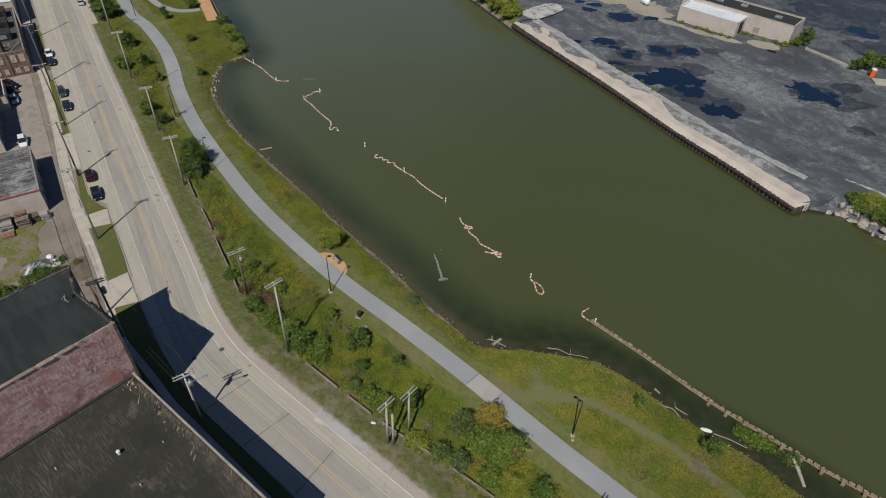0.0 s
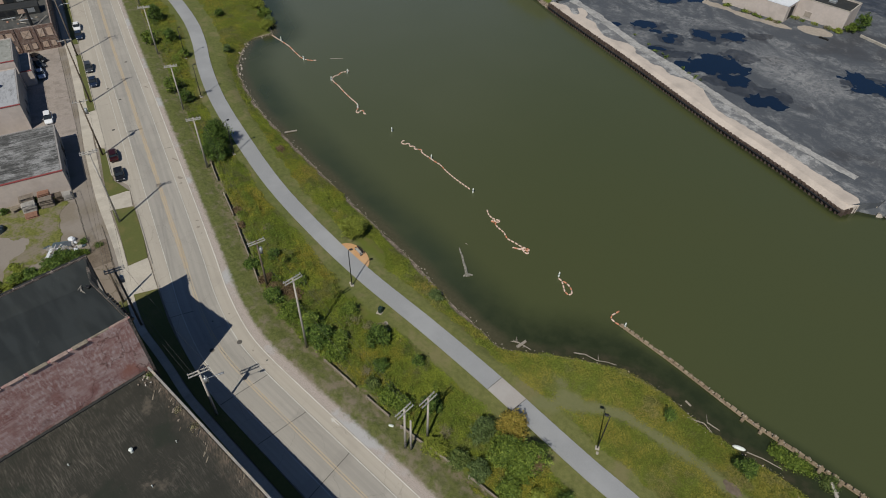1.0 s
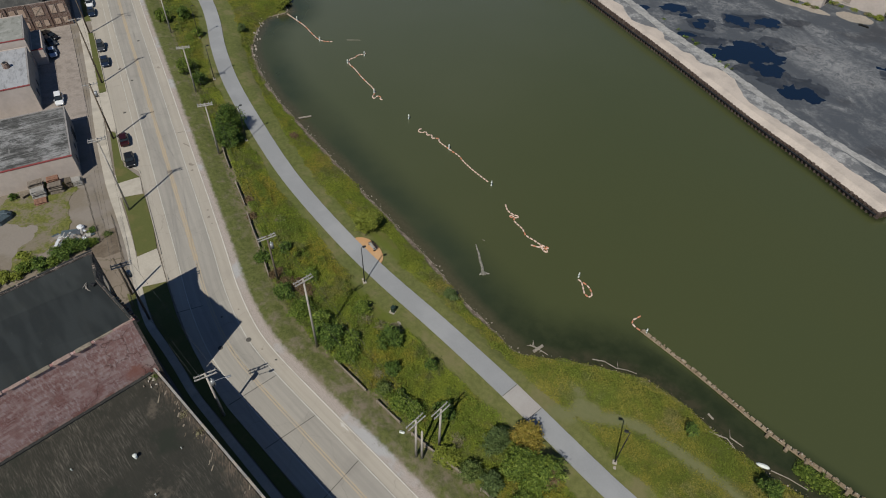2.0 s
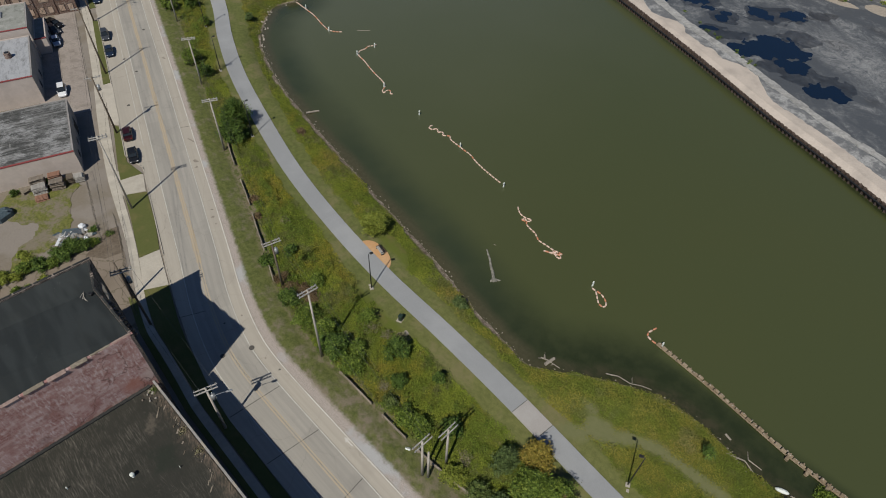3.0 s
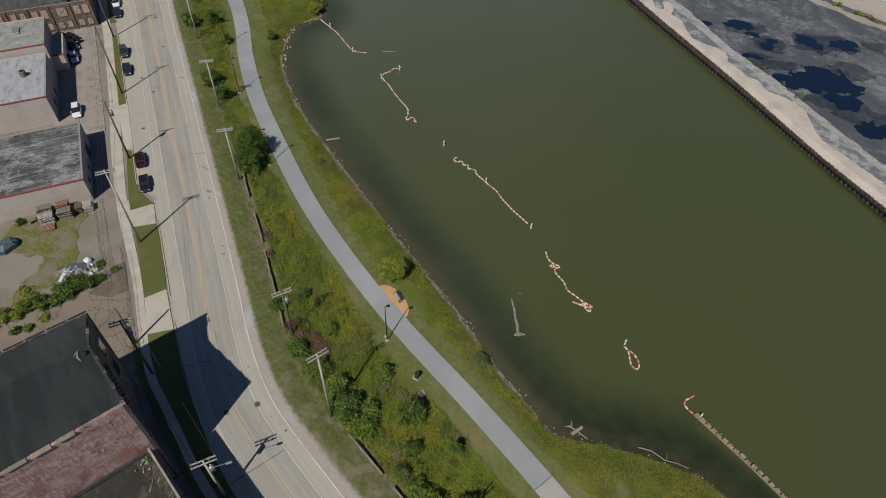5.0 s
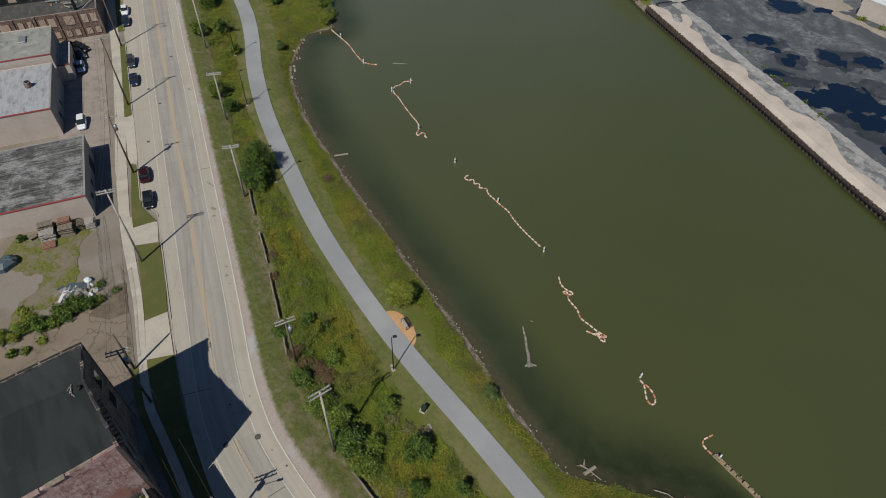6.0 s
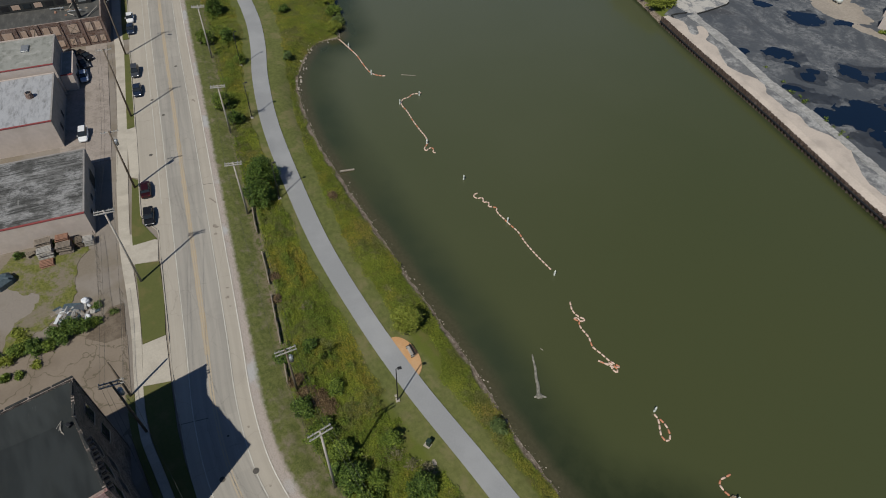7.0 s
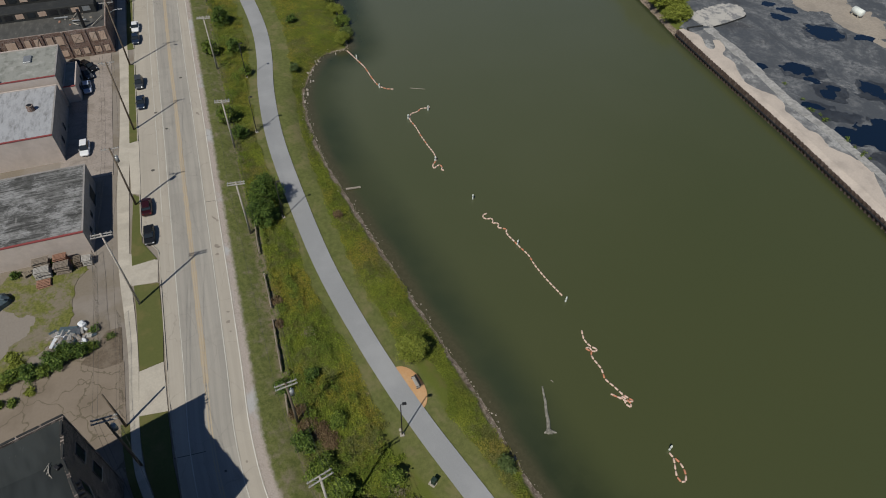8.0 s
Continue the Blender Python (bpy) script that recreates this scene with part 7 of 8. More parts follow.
for x, y in ((-149.6, 98.3), (-135.9, 95.7), (-121.9, 99.4), (-121.9, 93.8), (-106.8, 89.6), (-93.3, 88.3), (-79.1, 86.9), (-64.6, 84.4), (-37.4, 76.9), (-22.4, 74.9)):
    mk = thing("marker_post", "white plastic marker post standing in the river", "marker post", x, y, WATER, group="marker posts on the river")
    part("post", Geo().path([(0, 0, -1.8), (0.02, 0.0, 0.9), (0.03, 0.01, 1.2)], [0.15, 0.15, 0.11], 9), "marker_white", mk)
    part("band", Geo().tube((0.01, 0, 0.62), (0.012, 0, 0.75), 0.158, n=9), "tarp", mk)

bw = thing("breakwater", "old timber breakwater with stone-filled cribs", "breakwater")
bp = spline([(-23.2, 74.9), (-14, 74.1), (-6.2, 73.1), (-0.9, 72.4), (5.4, 72.1), (11.3, 72.0), (17, 71.8), (24.3, 72.2), (60, 73.5)], 0.95)
for i in range(len(bp) - 1):
    a, b = bp[i], bp[i + 1]
    ang = math.atan2(b[1] - a[1], b[0] - a[0])
    m = (a + b) / 2
    zt = -1.82 + rng.uniform(-0.18, 0.1)
    part("block", Geo().box(m[0], m[1] + rng.uniform(-0.05, 0.05), (zt - 3.4) / 2, rng.uniform(0.7, 0.92), 0.5 + rng.uniform(-0.14, 0.12), zt + 3.4, ang + rng.uniform(-0.08, 0.08), 0.07), "timber", bw)
    for q in range(2):
        sz = rng.uniform(0.1, 0.22)
        part("stone", Geo().box(m[0] + rng.uniform(-0.4, 0.4), m[1] + rng.uniform(-0.2, 0.2), zt + sz * 0.1, sz, sz * 0.8, sz * 0.6, rng.random() * 3, sz * 0.2), "stone_pale", bw)
    if i % 2 == 0:
        part("face_pile", Geo().tube((m[0], m[1] + 0.32, -3.4), (m[0], m[1] + 0.32, -1.98 + rng.uniform(-0.1, 0.1)), 0.12, n=7), "timber", bw)
    if m[0] > -1 and i % 3 == 0:
        part("tie", Geo().box(m[0] - 0.1, m[1] - 0.65, -2.0, 0.5, 0.8, 0.5, ang, 0.06), "timber", bw)
part("stringer", Geo().path([(x, y - 0.36, -2.05) for x, y in bp[:: 3]], [0.12] * len(bp[::3]), 6), "timber", bw)


def log(pts, r0, r1, label, branches=0, mat="driftwood"):
    ob = thing("driftwood_log", label, "driftwood")
    part("trunk", Geo().path(pts, list(np.linspace(r0, r1, len(pts))), 8), mat, ob)
    a, b = Vector(pts[0]), Vector(pts[-1])
    for k in range(branches):
        t = rng.uniform(0.0, 0.25) if k % 2 == 0 else rng.uniform(0.3, 0.9)
        c = a.lerp(b, t)
        d = Vector((rng.uniform(-1, 1), rng.uniform(-1, 1), rng.uniform(0.05, 0.4))) * (0.9 if k % 2 == 0 else 0.7)
        part("root" if k % 2 == 0 else "branch", Geo().path([c, c + d * 0.6, c + d + Vector((0, 0, 0.1))], [r0 * 0.6, r0 * 0.4, r0 * 0.15], 6), mat, ob)


zw = WATER + 0.02
log([(-49.7, 65.3, zw + 0.02), (-51.0, 66.5, zw + 0.04), (-52.2, 67.3, zw + 0.02), (-53.6, 68.5, zw), (-54.4, 69.0, zw), (-55.5, 69.8, zw - 0.06)], 0.3, 0.13, "grey drowned tree trunk lying in the shallows", 0, "drowned_wood")
root = bpy.data.objects["driftwood_log"]
for dx, dy, rr in ((0.75, 0.85, 0.2), (-0.35, -0.6, 0.22), (0.5, 0.25, 0.26), (0.2, -0.3, 0.26)):
    part("root", Geo().path([(-49.95, 65.5, zw + 0.05), (-49.7 + dx * 0.55, 65.3 + dy * 0.55, zw + 0.12), (-49.7 + dx, 65.3 + dy, zw + 0.02)], [0.32, rr, 0.1], 7), "drowned_wood", root)
log([(-34.2, 59.2, -1.9), (-33.2, 59.5, -1.8), (-31.0, 59.8, -1.9)], 0.13, 0.06, "bleached forked driftwood at the shore", 5)
log([(-33.0, 58.7, -1.9), (-32.7, 60.6, -1.9)], 0.28, 0.24, "bleached log butt at the shore")
log([(-25.6, 64.2, -1.9), (-24.0, 65.1, -1.75), (-22.0, 65.4, -1.8), (-20.6, 66.4, -1.9), (-19.2, 67.0, -2.0)], 0.09, 0.05, "long bleached driftwood log at the shore", 3)
log([(-110.2, 70.0, -1.9), (-109.2, 72.7, -2.1)], 0.22, 0.2, "pale timber baulk sticking out over the water", 0)
log([(-131.4, 101.4, zw), (-129.0, 103.9, zw)], 0.09, 0.06, "floating pale plank on the river", 0)
log([(-6.5, 66.0, -1.9), (-4.2, 66.9, -1.9), (-2.6, 66.3, -2.0)], 0.11, 0.06, "bleached driftwood branch at the shore", 4)
log([(-8.0, 68.8, zw), (-7.0, 68.5, zw)], 0.16, 0.14, "short floating log near the breakwater", 0)
log([(-3.9, 67.6, zw), (-1.9, 67.6, zw)], 0.1, 0.06, "short pale floating log", 1)
log([(2.4, 66.9, -2.0), (4.6, 67.6, -2.1), (7.2, 68.0, -2.2)], 0.09, 0.06, "long pale pole lying in the shallows", 0)
log([(12.6, 70.9, -1.9), (14.2, 69.2, -2.1), (15.6, 67.2, -2.15)], 0.3, 0.22, "brown fallen trunk beside the breakwater", 2, "pole_wood")
log([(-55.5, 71.6, zw), (-55.0, 71.7, zw)], 0.06, 0.05, "small dark stick floating in shallows", 0)
log([(8.3, 64.9, -1.9), (11.0, 64.9, -1.9)], 0.08, 0.05, "bleached branch at the shore", 3)
hull = thing("hull", "white upturned hull at the shore", "boat", 1.3, 66.7, -2.0, 0.35)
part("shell", loft([(-1.25, 0.1, 0.0, 0.1, 0.16, 0.05), (-0.8, 0.36, -0.05, 0.16, 0.34, 0.2), (0, 0.46, -0.05, 0.2, 0.42, 0.26), (0.8, 0.4, -0.05, 0.18, 0.36, 0.22), (1.25, 0.16, 0.0, 0.12, 0.18, 0.08)]), "marker_white", hull, smooth=True)
part("keel", Geo().box(0, 0, 0.42, 1.8, 0.06, 0.08, 0, 0.02), "marker_white", hull)
hull.scale = (0.72, 0.72, 0.72)

# stones strewn along the shore
st_pts = []
for p, nn in zip(SHORE[::1], normals(SHORE)[::1]):
    if -160 < p[0] < 30:
        for k in range(6 if p[0] < -120 else 4):
            o = rng.gauss(0.45, 0.35)
            st_pts.append((p[0] - nn[0] * o + rng.uniform(-.5, .5), p[1] - nn[1] * o + rng.uniform(-.5, .5)))
lump = Geo()
for x, y in st_pts:
    s = rng.choice([0.05, 0.06, 0.07, 0.09, 0.14])
    z = max(gz(x, y), WATER - 0.02)
    a0 = rng.uniform(0, 6)
    ring = [(x + s * rng.uniform(0.8, 1.3) * math.cos(a0 + j * 1.2566), y + s * rng.uniform(0.8, 1.3) * math.sin(a0 + j * 1.2566), z - 0.03) for j in range(5)]
    top = [(x + (vx - x) * 0.55, y + (vy - y) * 0.55, z + s * rng.uniform(0.5, 0.9)) for vx, vy, _ in ring]
    lump.add(ring + top, [(0, 1, 6, 5), (1, 2, 7, 6), (2, 3, 8, 7), (3, 4, 9, 8), (4, 0, 5, 9), (5, 6, 7, 8, 9)])
whole("shore_stones", lump, "stone_pale", "small pale stones strewn along the muddy shore", "stones", kind="stuff")


# ---------------------------------------------------------------- far side: sheet piles, sand, rubble, puddles
def rock_mesh(seed):
    r_ = random.Random(seed)
    bm = bmesh.new()
    bmesh.ops.create_icosphere(bm, subdivisions=1, radius=1.0)
    ax = Vector((r_.uniform(0.8, 1.3), r_.uniform(0.7, 1.0), r_.uniform(0.5, 0.8)))
    for v in bm.verts:
        q = v.co.copy()
        f = 1 + 0.6 * noise.noise(q * 1.3 + Vector((seed, 0, 0)))
        v.co = Vector((q.x * ax.x, q.y * ax.y, q.z * ax.z)) * f
    me = bpy.data.meshes.new("rock")
    bm.to_mesh(me)
    bm.free()
    me.materials.append(M["rock"])
    return me


ROCKS = [rock_mesh(s) for s in range(6)]
rip = thing("riprap", "heap of large pale rocks on the far shore", "rocks", kind="structure")
for k in range(130):
    t = rng.random() ** 0.8
    x = -3.5 + 30 * t
    yb = float(np.interp(x, [-3.2, 3.5, 8.7, 14, 40], [136.2, 139.7, 137.3, 136.7, 128]))
    ob = part("rock", ROCKS[k % 6], "rock", rip)
    s = rng.choice([0.3, 0.4, 0.45, 0.6, 0.8, 1.0])
    ob.location, ob.rotation_euler, ob.scale = (x, yb + rng.uniform(-0.8, 3.2), WATER + 0.2 + rng.uniform(0, 1.4)), (rng.random() * 3, rng.random() * 3, rng.random() * 3), (s, s, s)
    if ob.location.y - yb < 0.4:
        ob.location.z = WATER
for k in range(26):
    i = at_x(SHORE, rng.choice([-155.5, -154, -152, -150, -148, -146, -143, -141]))
    ob = part("rock", ROCKS[k % 6], "rock", rip)
    s = rng.choice([0.2, 0.25, 0.3, 0.4])
    ob.location, ob.rotation_euler, ob.scale = (SHORE[i, 0] + rng.uniform(-1, 1), SHORE[i, 1] + rng.uniform(-0.9, 0.9), WATER + rng.uniform(0, 0.15)), (rng.random() * 3, rng.random() * 3, 0), (s, s, s)

stones = thing("shore_stones", "small pale stones strewn along the muddy bank", "rocks", kind="structure")
for k in range(170):
    i = at_x(SHORE, rng.uniform(-138, -40))
    ob = part("rock", ROCKS[k % 6], "rock", stones)
    s = rng.choice([0.05, 0.06, 0.07, 0.09, 0.11, 0.16])
    x, y = SHORE[i, 0] + rng.uniform(-0.5, 0.5), SHORE[i, 1] + rng.gauss(-0.45, 0.4)
    ob.location, ob.rotation_euler, ob.scale = (x, y, max(gz(x, y), WATER - 0.05) + 0.3 * s), (rng.random() * 3, rng.random() * 3, 0), (s, s, s)

pw = thing("sheet_pile_wall", "rusted corrugated steel sheet pile wall", "retaining wall", kind="structure")
wl = spline([tuple(p) for p in WALL], 0.56)
pile_g = Geo()
pile_g.prism([(-0.28, 0.02), (-0.17, -0.42), (0.17, -0.42), (0.28, 0.02), (0.28, 0.12), (-0.28, 0.12)], -3.4, 0.12)
flat_g = Geo().prism([(-0.28, 0.0), (0.28, 0.0), (0.28, 0.12), (-0.28, 0.12)], -3.4, 0.02)
pile_me, flat_me = pile_g.mesh("pile"), flat_g.mesh("pile")
for me in (pile_me, flat_me):
    me.materials.append(M["rust"])


def pile_row(p):
    for i in range(len(p) - 1):
        m, d = (p[i] + p[i + 1]) / 2, p[i + 1] - p[i]
        ob = part("pile", pile_me if i % 2 == 0 else flat_me, "rust", pw)
        ob.location, ob.rotation_euler = (m[0], m[1], quay_top(m[0]) + rng.uniform(-0.06, 0.06)), (0, 0, math.atan2(d[1], d[0]))


def quay_top(x):
    """The wall's top, which drops towards its near end."""
    return float(np.interp(x, [-108, -70, -40], [-0.1, -0.35, -0.8]))


pile_row(wl)
pile_row(spline([(-5.3, 132.4), (-3.3, 136.3)], 0.56))
wn_ = normals(wl)
part("waler", Geo().path([(*(p - nn * 0.46), -1.25) for p, nn in zip(wl[::6], wn_[::6])], [0.17] * len(wl[::6]), 6), "dark_metal", pw, "dark steel waling beam")

# inland side of the wall is to the left of its direction
inner = [(-106.6, 174.7), (-104.0, 175.3), (-101.5, 174.1), (-99.3, 172.3), (-97.5, 171.6), (-96.9, 173.0), (-98.3, 174.7), (-99.6, 176.1), (-98.7, 177.3), (-96.6, 177.0), (-94.8, 174.3), (-93.8, 171.9), (-89.7, 170.8), (-87.3, 168.4), (-82.6, 165.2), (-79.0, 165.1), (-75.1, 165.8), (-72.4, 164.5), (-70.5, 162.2), (-67.5, 161.3), (-63.9, 159.8), (-61.3, 159.9), (-57.6, 157.9), (-53.3, 158.4), (-49.3, 158), (-45.7, 154.4), (-41.3, 150), (-35.2, 148.2), (-29.8, 146.7), (-22.1, 144.1), (-15.4, 141.3), (-9.1, 139.3), (-4, 137.5)]
inner = spline(inner, 0.8)
inner = inner + np.stack([nrng.normal(0, 0.06, len(inner)), nrng.normal(0, 0.13, len(inner))], 1)
outer = [tuple(p + nn * 1.5) for p, nn in zip(wl[::2], wn_[::2])]
base_edge = [tuple(p + nn * 9.5) for p, nn in zip(wl[::4], wn_[::4])]
whole("quay_fill", Geo().prism(outer + [(-2.6, 137.0), (-0.2, 139.6), (0.8, 143.0)] + base_edge[::-1][1:], -3.3, SITE - 0.03), "site", "dark compacted fill behind the sheet piles", "ground", kind="structure")
slope = [[(*(p + nn * o), z) for o, z in ((0.1, -3.3), (0.1, quay_top(p[0]) + 0.02), (0.6, quay_top(p[0]) * 0.7 + 0.06 * rng.random()), (1.1, quay_top(p[0]) * 0.25 + 0.05 * rng.random()), (1.56, SITE + 0.055), (1.56, -3.3))] for p, nn in zip(wl[::2], wn_[::2])]
slope.append([(-5.1 + 0.5 * u, 132.6 + 0.75 * u, z) for u, z in ((0, -3.3), (0, -0.8), (1.0, -0.6), (2.0, -0.3), (4.0, SITE + 0.02), (4.0, -3.3))])
sl = Geo().sheet(slope)
sl.f = [tuple(reversed(f)) for f in sl.f]
whole("sand_slope", sl, "sand", "pale sand sloping down to the sheet pile wall", "sand", kind="structure")
whole("sand_strip", Geo().prism(outer + [(-3.3, 136.3)] + [tuple(p) for p in inner[::-1]], SITE - 0.2, SITE + 0.05), "sand", "pale sand strip along the sheet pile wall", "sand", kind="structure")


def mound(line, width, height, seed):
    """A low uneven ridge of rubble."""
    r_ = random.Random(seed)
    p = spline(line, 0.9)
    nn = normals(p)
    rows = []
    for i, (a, m) in enumerate(zip(p, nn)):
        w = width * max(0.15, 0.8 + 0.9 * noise.noise((i * 0.11, seed, 0)) + 0.45 * (r_.random() - 0.5))
        h = height * max(0.12, 0.5 + 0.9 * noise.noise((i * 0.17, seed, 3)))
        rows.append([(*(a + m * w * s), SITE - 0.05 + h * c + 0.06 * r_.random() * (c > 0)) for s, c in ((-1, 0), (-0.6, 0.55), (-0.2, 1), (0.25, 0.9), (0.65, 0.4), (1, 0))])
    g = Geo().sheet(rows)
    return g


quay_edge = thing("quay_edge_slab", "pale weathered concrete slabs along the inner edge of the quay", "slab", kind="structure")
QE = spline([(-104.2, 180.4), (-91.5, 175.6), (-79.2, 169.6), (-69.1, 165.5), (-57.5, 161.9), (-42.8, 155.8), (-28.1, 150.2), (-17.4, 147.4), (-6.5, 144.8)], 2.9)
QN = normals(QE)
for a, b, m in zip(QE[:-1], QE[1:], QN[:-1]):
    w = 1.05 * float(np.interp(a[0], [-104, -60, -6], [1.35, 1.15, 0.8])) + rng.uniform(-0.3, 0.25)
    c, d = (a + b) / 2 + m * rng.uniform(-0.08, 0.08), b - a
    part("slab", Geo().box(c[0], c[1], SITE + 0.02 + rng.uniform(-0.02, 0.03), float(np.hypot(*d)) - 0.03, 2 * w, 0.3, math.atan2(d[1], d[0]), 0.06), "edge_slab", quay_edge)
pad_edge = spline([(-110.4, 180.6), (-112.0, 184.0), (-111.6, 189.0), (-110.6, 194.0), (-107.9, 198.5), (-104.6, 197.4), (-102.2, 195.2)], 0.8)
pad_edge = pad_edge + nrng.normal(0, 0.28, pad_edge.shape)
whole("concrete_pad", Geo().prism([tuple(p) for p in pad_edge] + [(-101.9, 193.9), (-102.3, 190.0), (-102.9, 185.8), (-103.7, 182.0), (-106.2, 180.4)], SITE - 0.1, SITE + 0.03), "pad_pale", "pale bleached concrete pad at the lot's end", "pavement", kind="structure")
pad_kerb = thing("pad_kerb", "low dark kerb round the concrete pad", "kerb", kind="structure")
low_kerb = [spline(c, 1.3) for c in ([(-102.1, 195.0), (-101.8, 193.8), (-102.2, 190.0), (-102.8, 185.8), (-103.6, 182.0)], [(-106.4, 174.9), (-107.4, 175.6), (-107.0, 177.2), (-105.7, 180.2)])]
for a, b in [ab for c in low_kerb for ab in zip(c[:-1], c[1:])]:
    part("kerb_block", Geo().box((a[0] + b[0]) / 2, (a[1] + b[1]) / 2, SITE + 0.12, 1.3, 0.3, 0.35, math.atan2(b[1] - a[1], b[0] - a[0]), 0.03), "dark_roof", pad_kerb)
whole("rubble_ridge", mound([(0.5, 150.8), (8, 150.4), (17.1, 147.7)], 0.7, 0.25, 9), "rubble", "low streak of pale rubble on the lot", "rubble", kind="structure")


apron_in = [tuple(p) for p in inner if -105.5 < p[0] < -12]
apron_out = [(-10.5, 142.4), (-14.5, 145.4), (-20.4, 147.2), (-28.1, 150.0), (-42.8, 156.3), (-57.5, 162.4), (-69.1, 166.0), (-79.2, 170.1), (-91.5, 176.1), (-104.2, 180.9)]
ap = Geo().prism(apron_in + apron_out, SITE - 0.1, SITE + 0.015)
whole("concrete_apron", ap, "apron", "worn grey concrete apron between sand and rubble", "pavement", kind="structure")


LOT_YAW = 0.69
for k, blobs in enumerate((
        [(-54.8, 168.4, 5.8, 4.5), (-51.9, 174.6, 5.4, 4.5), (-47.9, 174.4, 4.6, 5.1), (-44.1, 167.8, 3.6, 3.3), (-57.9, 166.8, 3.3, 2.2)],
        [(-33.8, 162.7, 3.9, 3.3), (-30.6, 162.1, 2.6, 2.3), (-36.5, 163.7, 2.0, 2.0)],
        [(-20.5, 191.3, 5.2, 4.5), (-15.8, 190.2, 5.8, 4.4), (-11.8, 189.1, 3.4, 3.0)],
        [(-62.7, 188.2, 3.5, 4.3), (-59.7, 186.8, 2.4, 3.0)], [(-55.8, 192.5, 3.8, 3.2)], [(-68.5, 177.1, 2.1, 2.7), (-68.5, 180.3, 2.3, 1.7)], [(-78.7, 180.9, 3.4, 2.6), (-73.4, 179.3, 2.0, 1.9)],
        [(-84.2, 203.9, 4.3, 3.7)], [(-76.3, 210.0, 3.6, 2.4)], [(-96.0, 202.4, 3.0, 2.2), (-97.0, 207.4, 2.4, 1.9)], [(-102.0, 206.7, 2.0, 1.6)], [(-84.6, 175.0, 1.6, 2.0)], [(-67.7, 169.5, 2.6, 1.3)], [(-19.1, 252.4, 3.8, 3.9), (-14.6, 249.6, 3.0, 3.0)])):
    whole("puddle", blob_sheet([(x, y, a * 0.97, b * 0.86) for x, y, a, b in blobs], LOT_YAW, SITE + 0.034 + 0.001 * k, 3 + k, 0.95, 0.4), "puddle", "still dark puddle on the asphalt lot", "puddle", "puddles on the lot", kind="structure")
for k, blobs in enumerate((
        [(-40.2, 165.1, 5.8, 4.2), (-33.0, 166.6, 5.0, 4.7), (-48.7, 182.0, 5.4, 4.2), (-56.0, 163.9, 5.2, 2.8), (-47.0, 164.4, 5.8, 2.9), (-50, 172, 7.5, 7.0)], [(-63.5, 169.2, 6.2, 2.8), (-67.1, 169.9, 3.6, 2.5), (-68.3, 178, 4.0, 4.0)],
        [(-7.2, 190.7, 5.9, 3.2), (-10.5, 192.3, 5.0, 3.3), (-17, 190.5, 8.0, 5.2)], [(-11.1, 201.4, 4.4, 3.2)], [(-49.6, 199.4, 4.0, 2.4)], [(-1.8, 177.3, 3.6, 2.9)], [(-61.5, 187.5, 5.4, 5.2), (-55.8, 192.5, 4.8, 4.0)],
        [(-77, 180.3, 6.0, 3.6)], [(-84.2, 203.9, 6.0, 5.0)], [(-24.8, 276.4, 9.5, 8.6)], [(-27.0, 246.7, 4.4, 3.5), (-17.8, 237.2, 4.0, 3.2)], [(-38.9, 263.6, 5.2, 3.3)], [(-17, 251, 7.0, 6.0)], [(14, 236.2, 14, 7), (-30, 256, 20, 10), (0, 247, 22, 9), (-45, 276, 20, 9)], [(2, 262.3, 22, 9), (-10, 285, 30, 12)])):
    whole("wet_patch", blob_sheet(blobs, LOT_YAW, SITE + 0.016 + 0.0008 * k, 31 + k, 0.6, 0.6 if k < 9 else 1.2), "wet", "dark wet asphalt around a puddle", "pavement", "wet patches on the lot", kind="structure")
for blobs, mat, lab in (([(3.2, 59.3, 1.5, 0.9), (5.0, 58.2, 1.2, 0.7)], "soil", "bare brown soil beside the mown path"), ([(-51.2, 46.5, 0.45, 0.3)], "dirt", "small bare patch in the mown grass")):
    whole("bare_patch", blob_sheet(blobs, -0.2, gz(blobs[0][0], blobs[0][1]) + 0.07, 77, 0.7, 0.2, 0.8), mat, lab, "soil", kind="structure")

tank = thing("tank", "white horizontal storage tank on saddles", "tank", -83.6, 220.6, SITE, -0.3)
part("shell", Geo().path([(-1.7, 0, 1.3), (-1.5, 0, 1.3), (1.5, 0, 1.3), (1.7, 0, 1.3)], [0.5, 0.95, 0.95, 0.5], 16), "marker_white", tank, smooth=True)
for sx in (-1.0, 1.0):
    part("saddle", Geo().box(sx, 0, 0.3, 0.3, 1.4, 0.9, 0, 0.03), "kerb", tank)
loo = thing("portable_toilet", "orange portable toilet with a white roof", "portable toilet", -7.4, 214.9, SITE, 0.4)
part("cabin", Geo().box(0, 0, 1.1, 1.3, 1.3, 2.2, 0, 0.06), "orange_plastic", loo)
part("roof", Geo().box(0, 0, 2.32, 1.36, 1.36, 0.24, 0, 0.1), "marker_white", loo)
part("door", Geo().box(-0.66, 0, 1.0, 0.05, 0.8, 1.8, 0, 0.02), "orange_plastic", loo)
whole("concrete_hut_slab", Geo().box(-4.2, 212.1, SITE + 0.25, 4.4, 3.6, 0.6, 0.5, 0.08), "kerb", "pale concrete slab beside the toilet", "slab")
bwall = thing("barrier_wall", "low pale concrete barrier wall", "barrier wall")
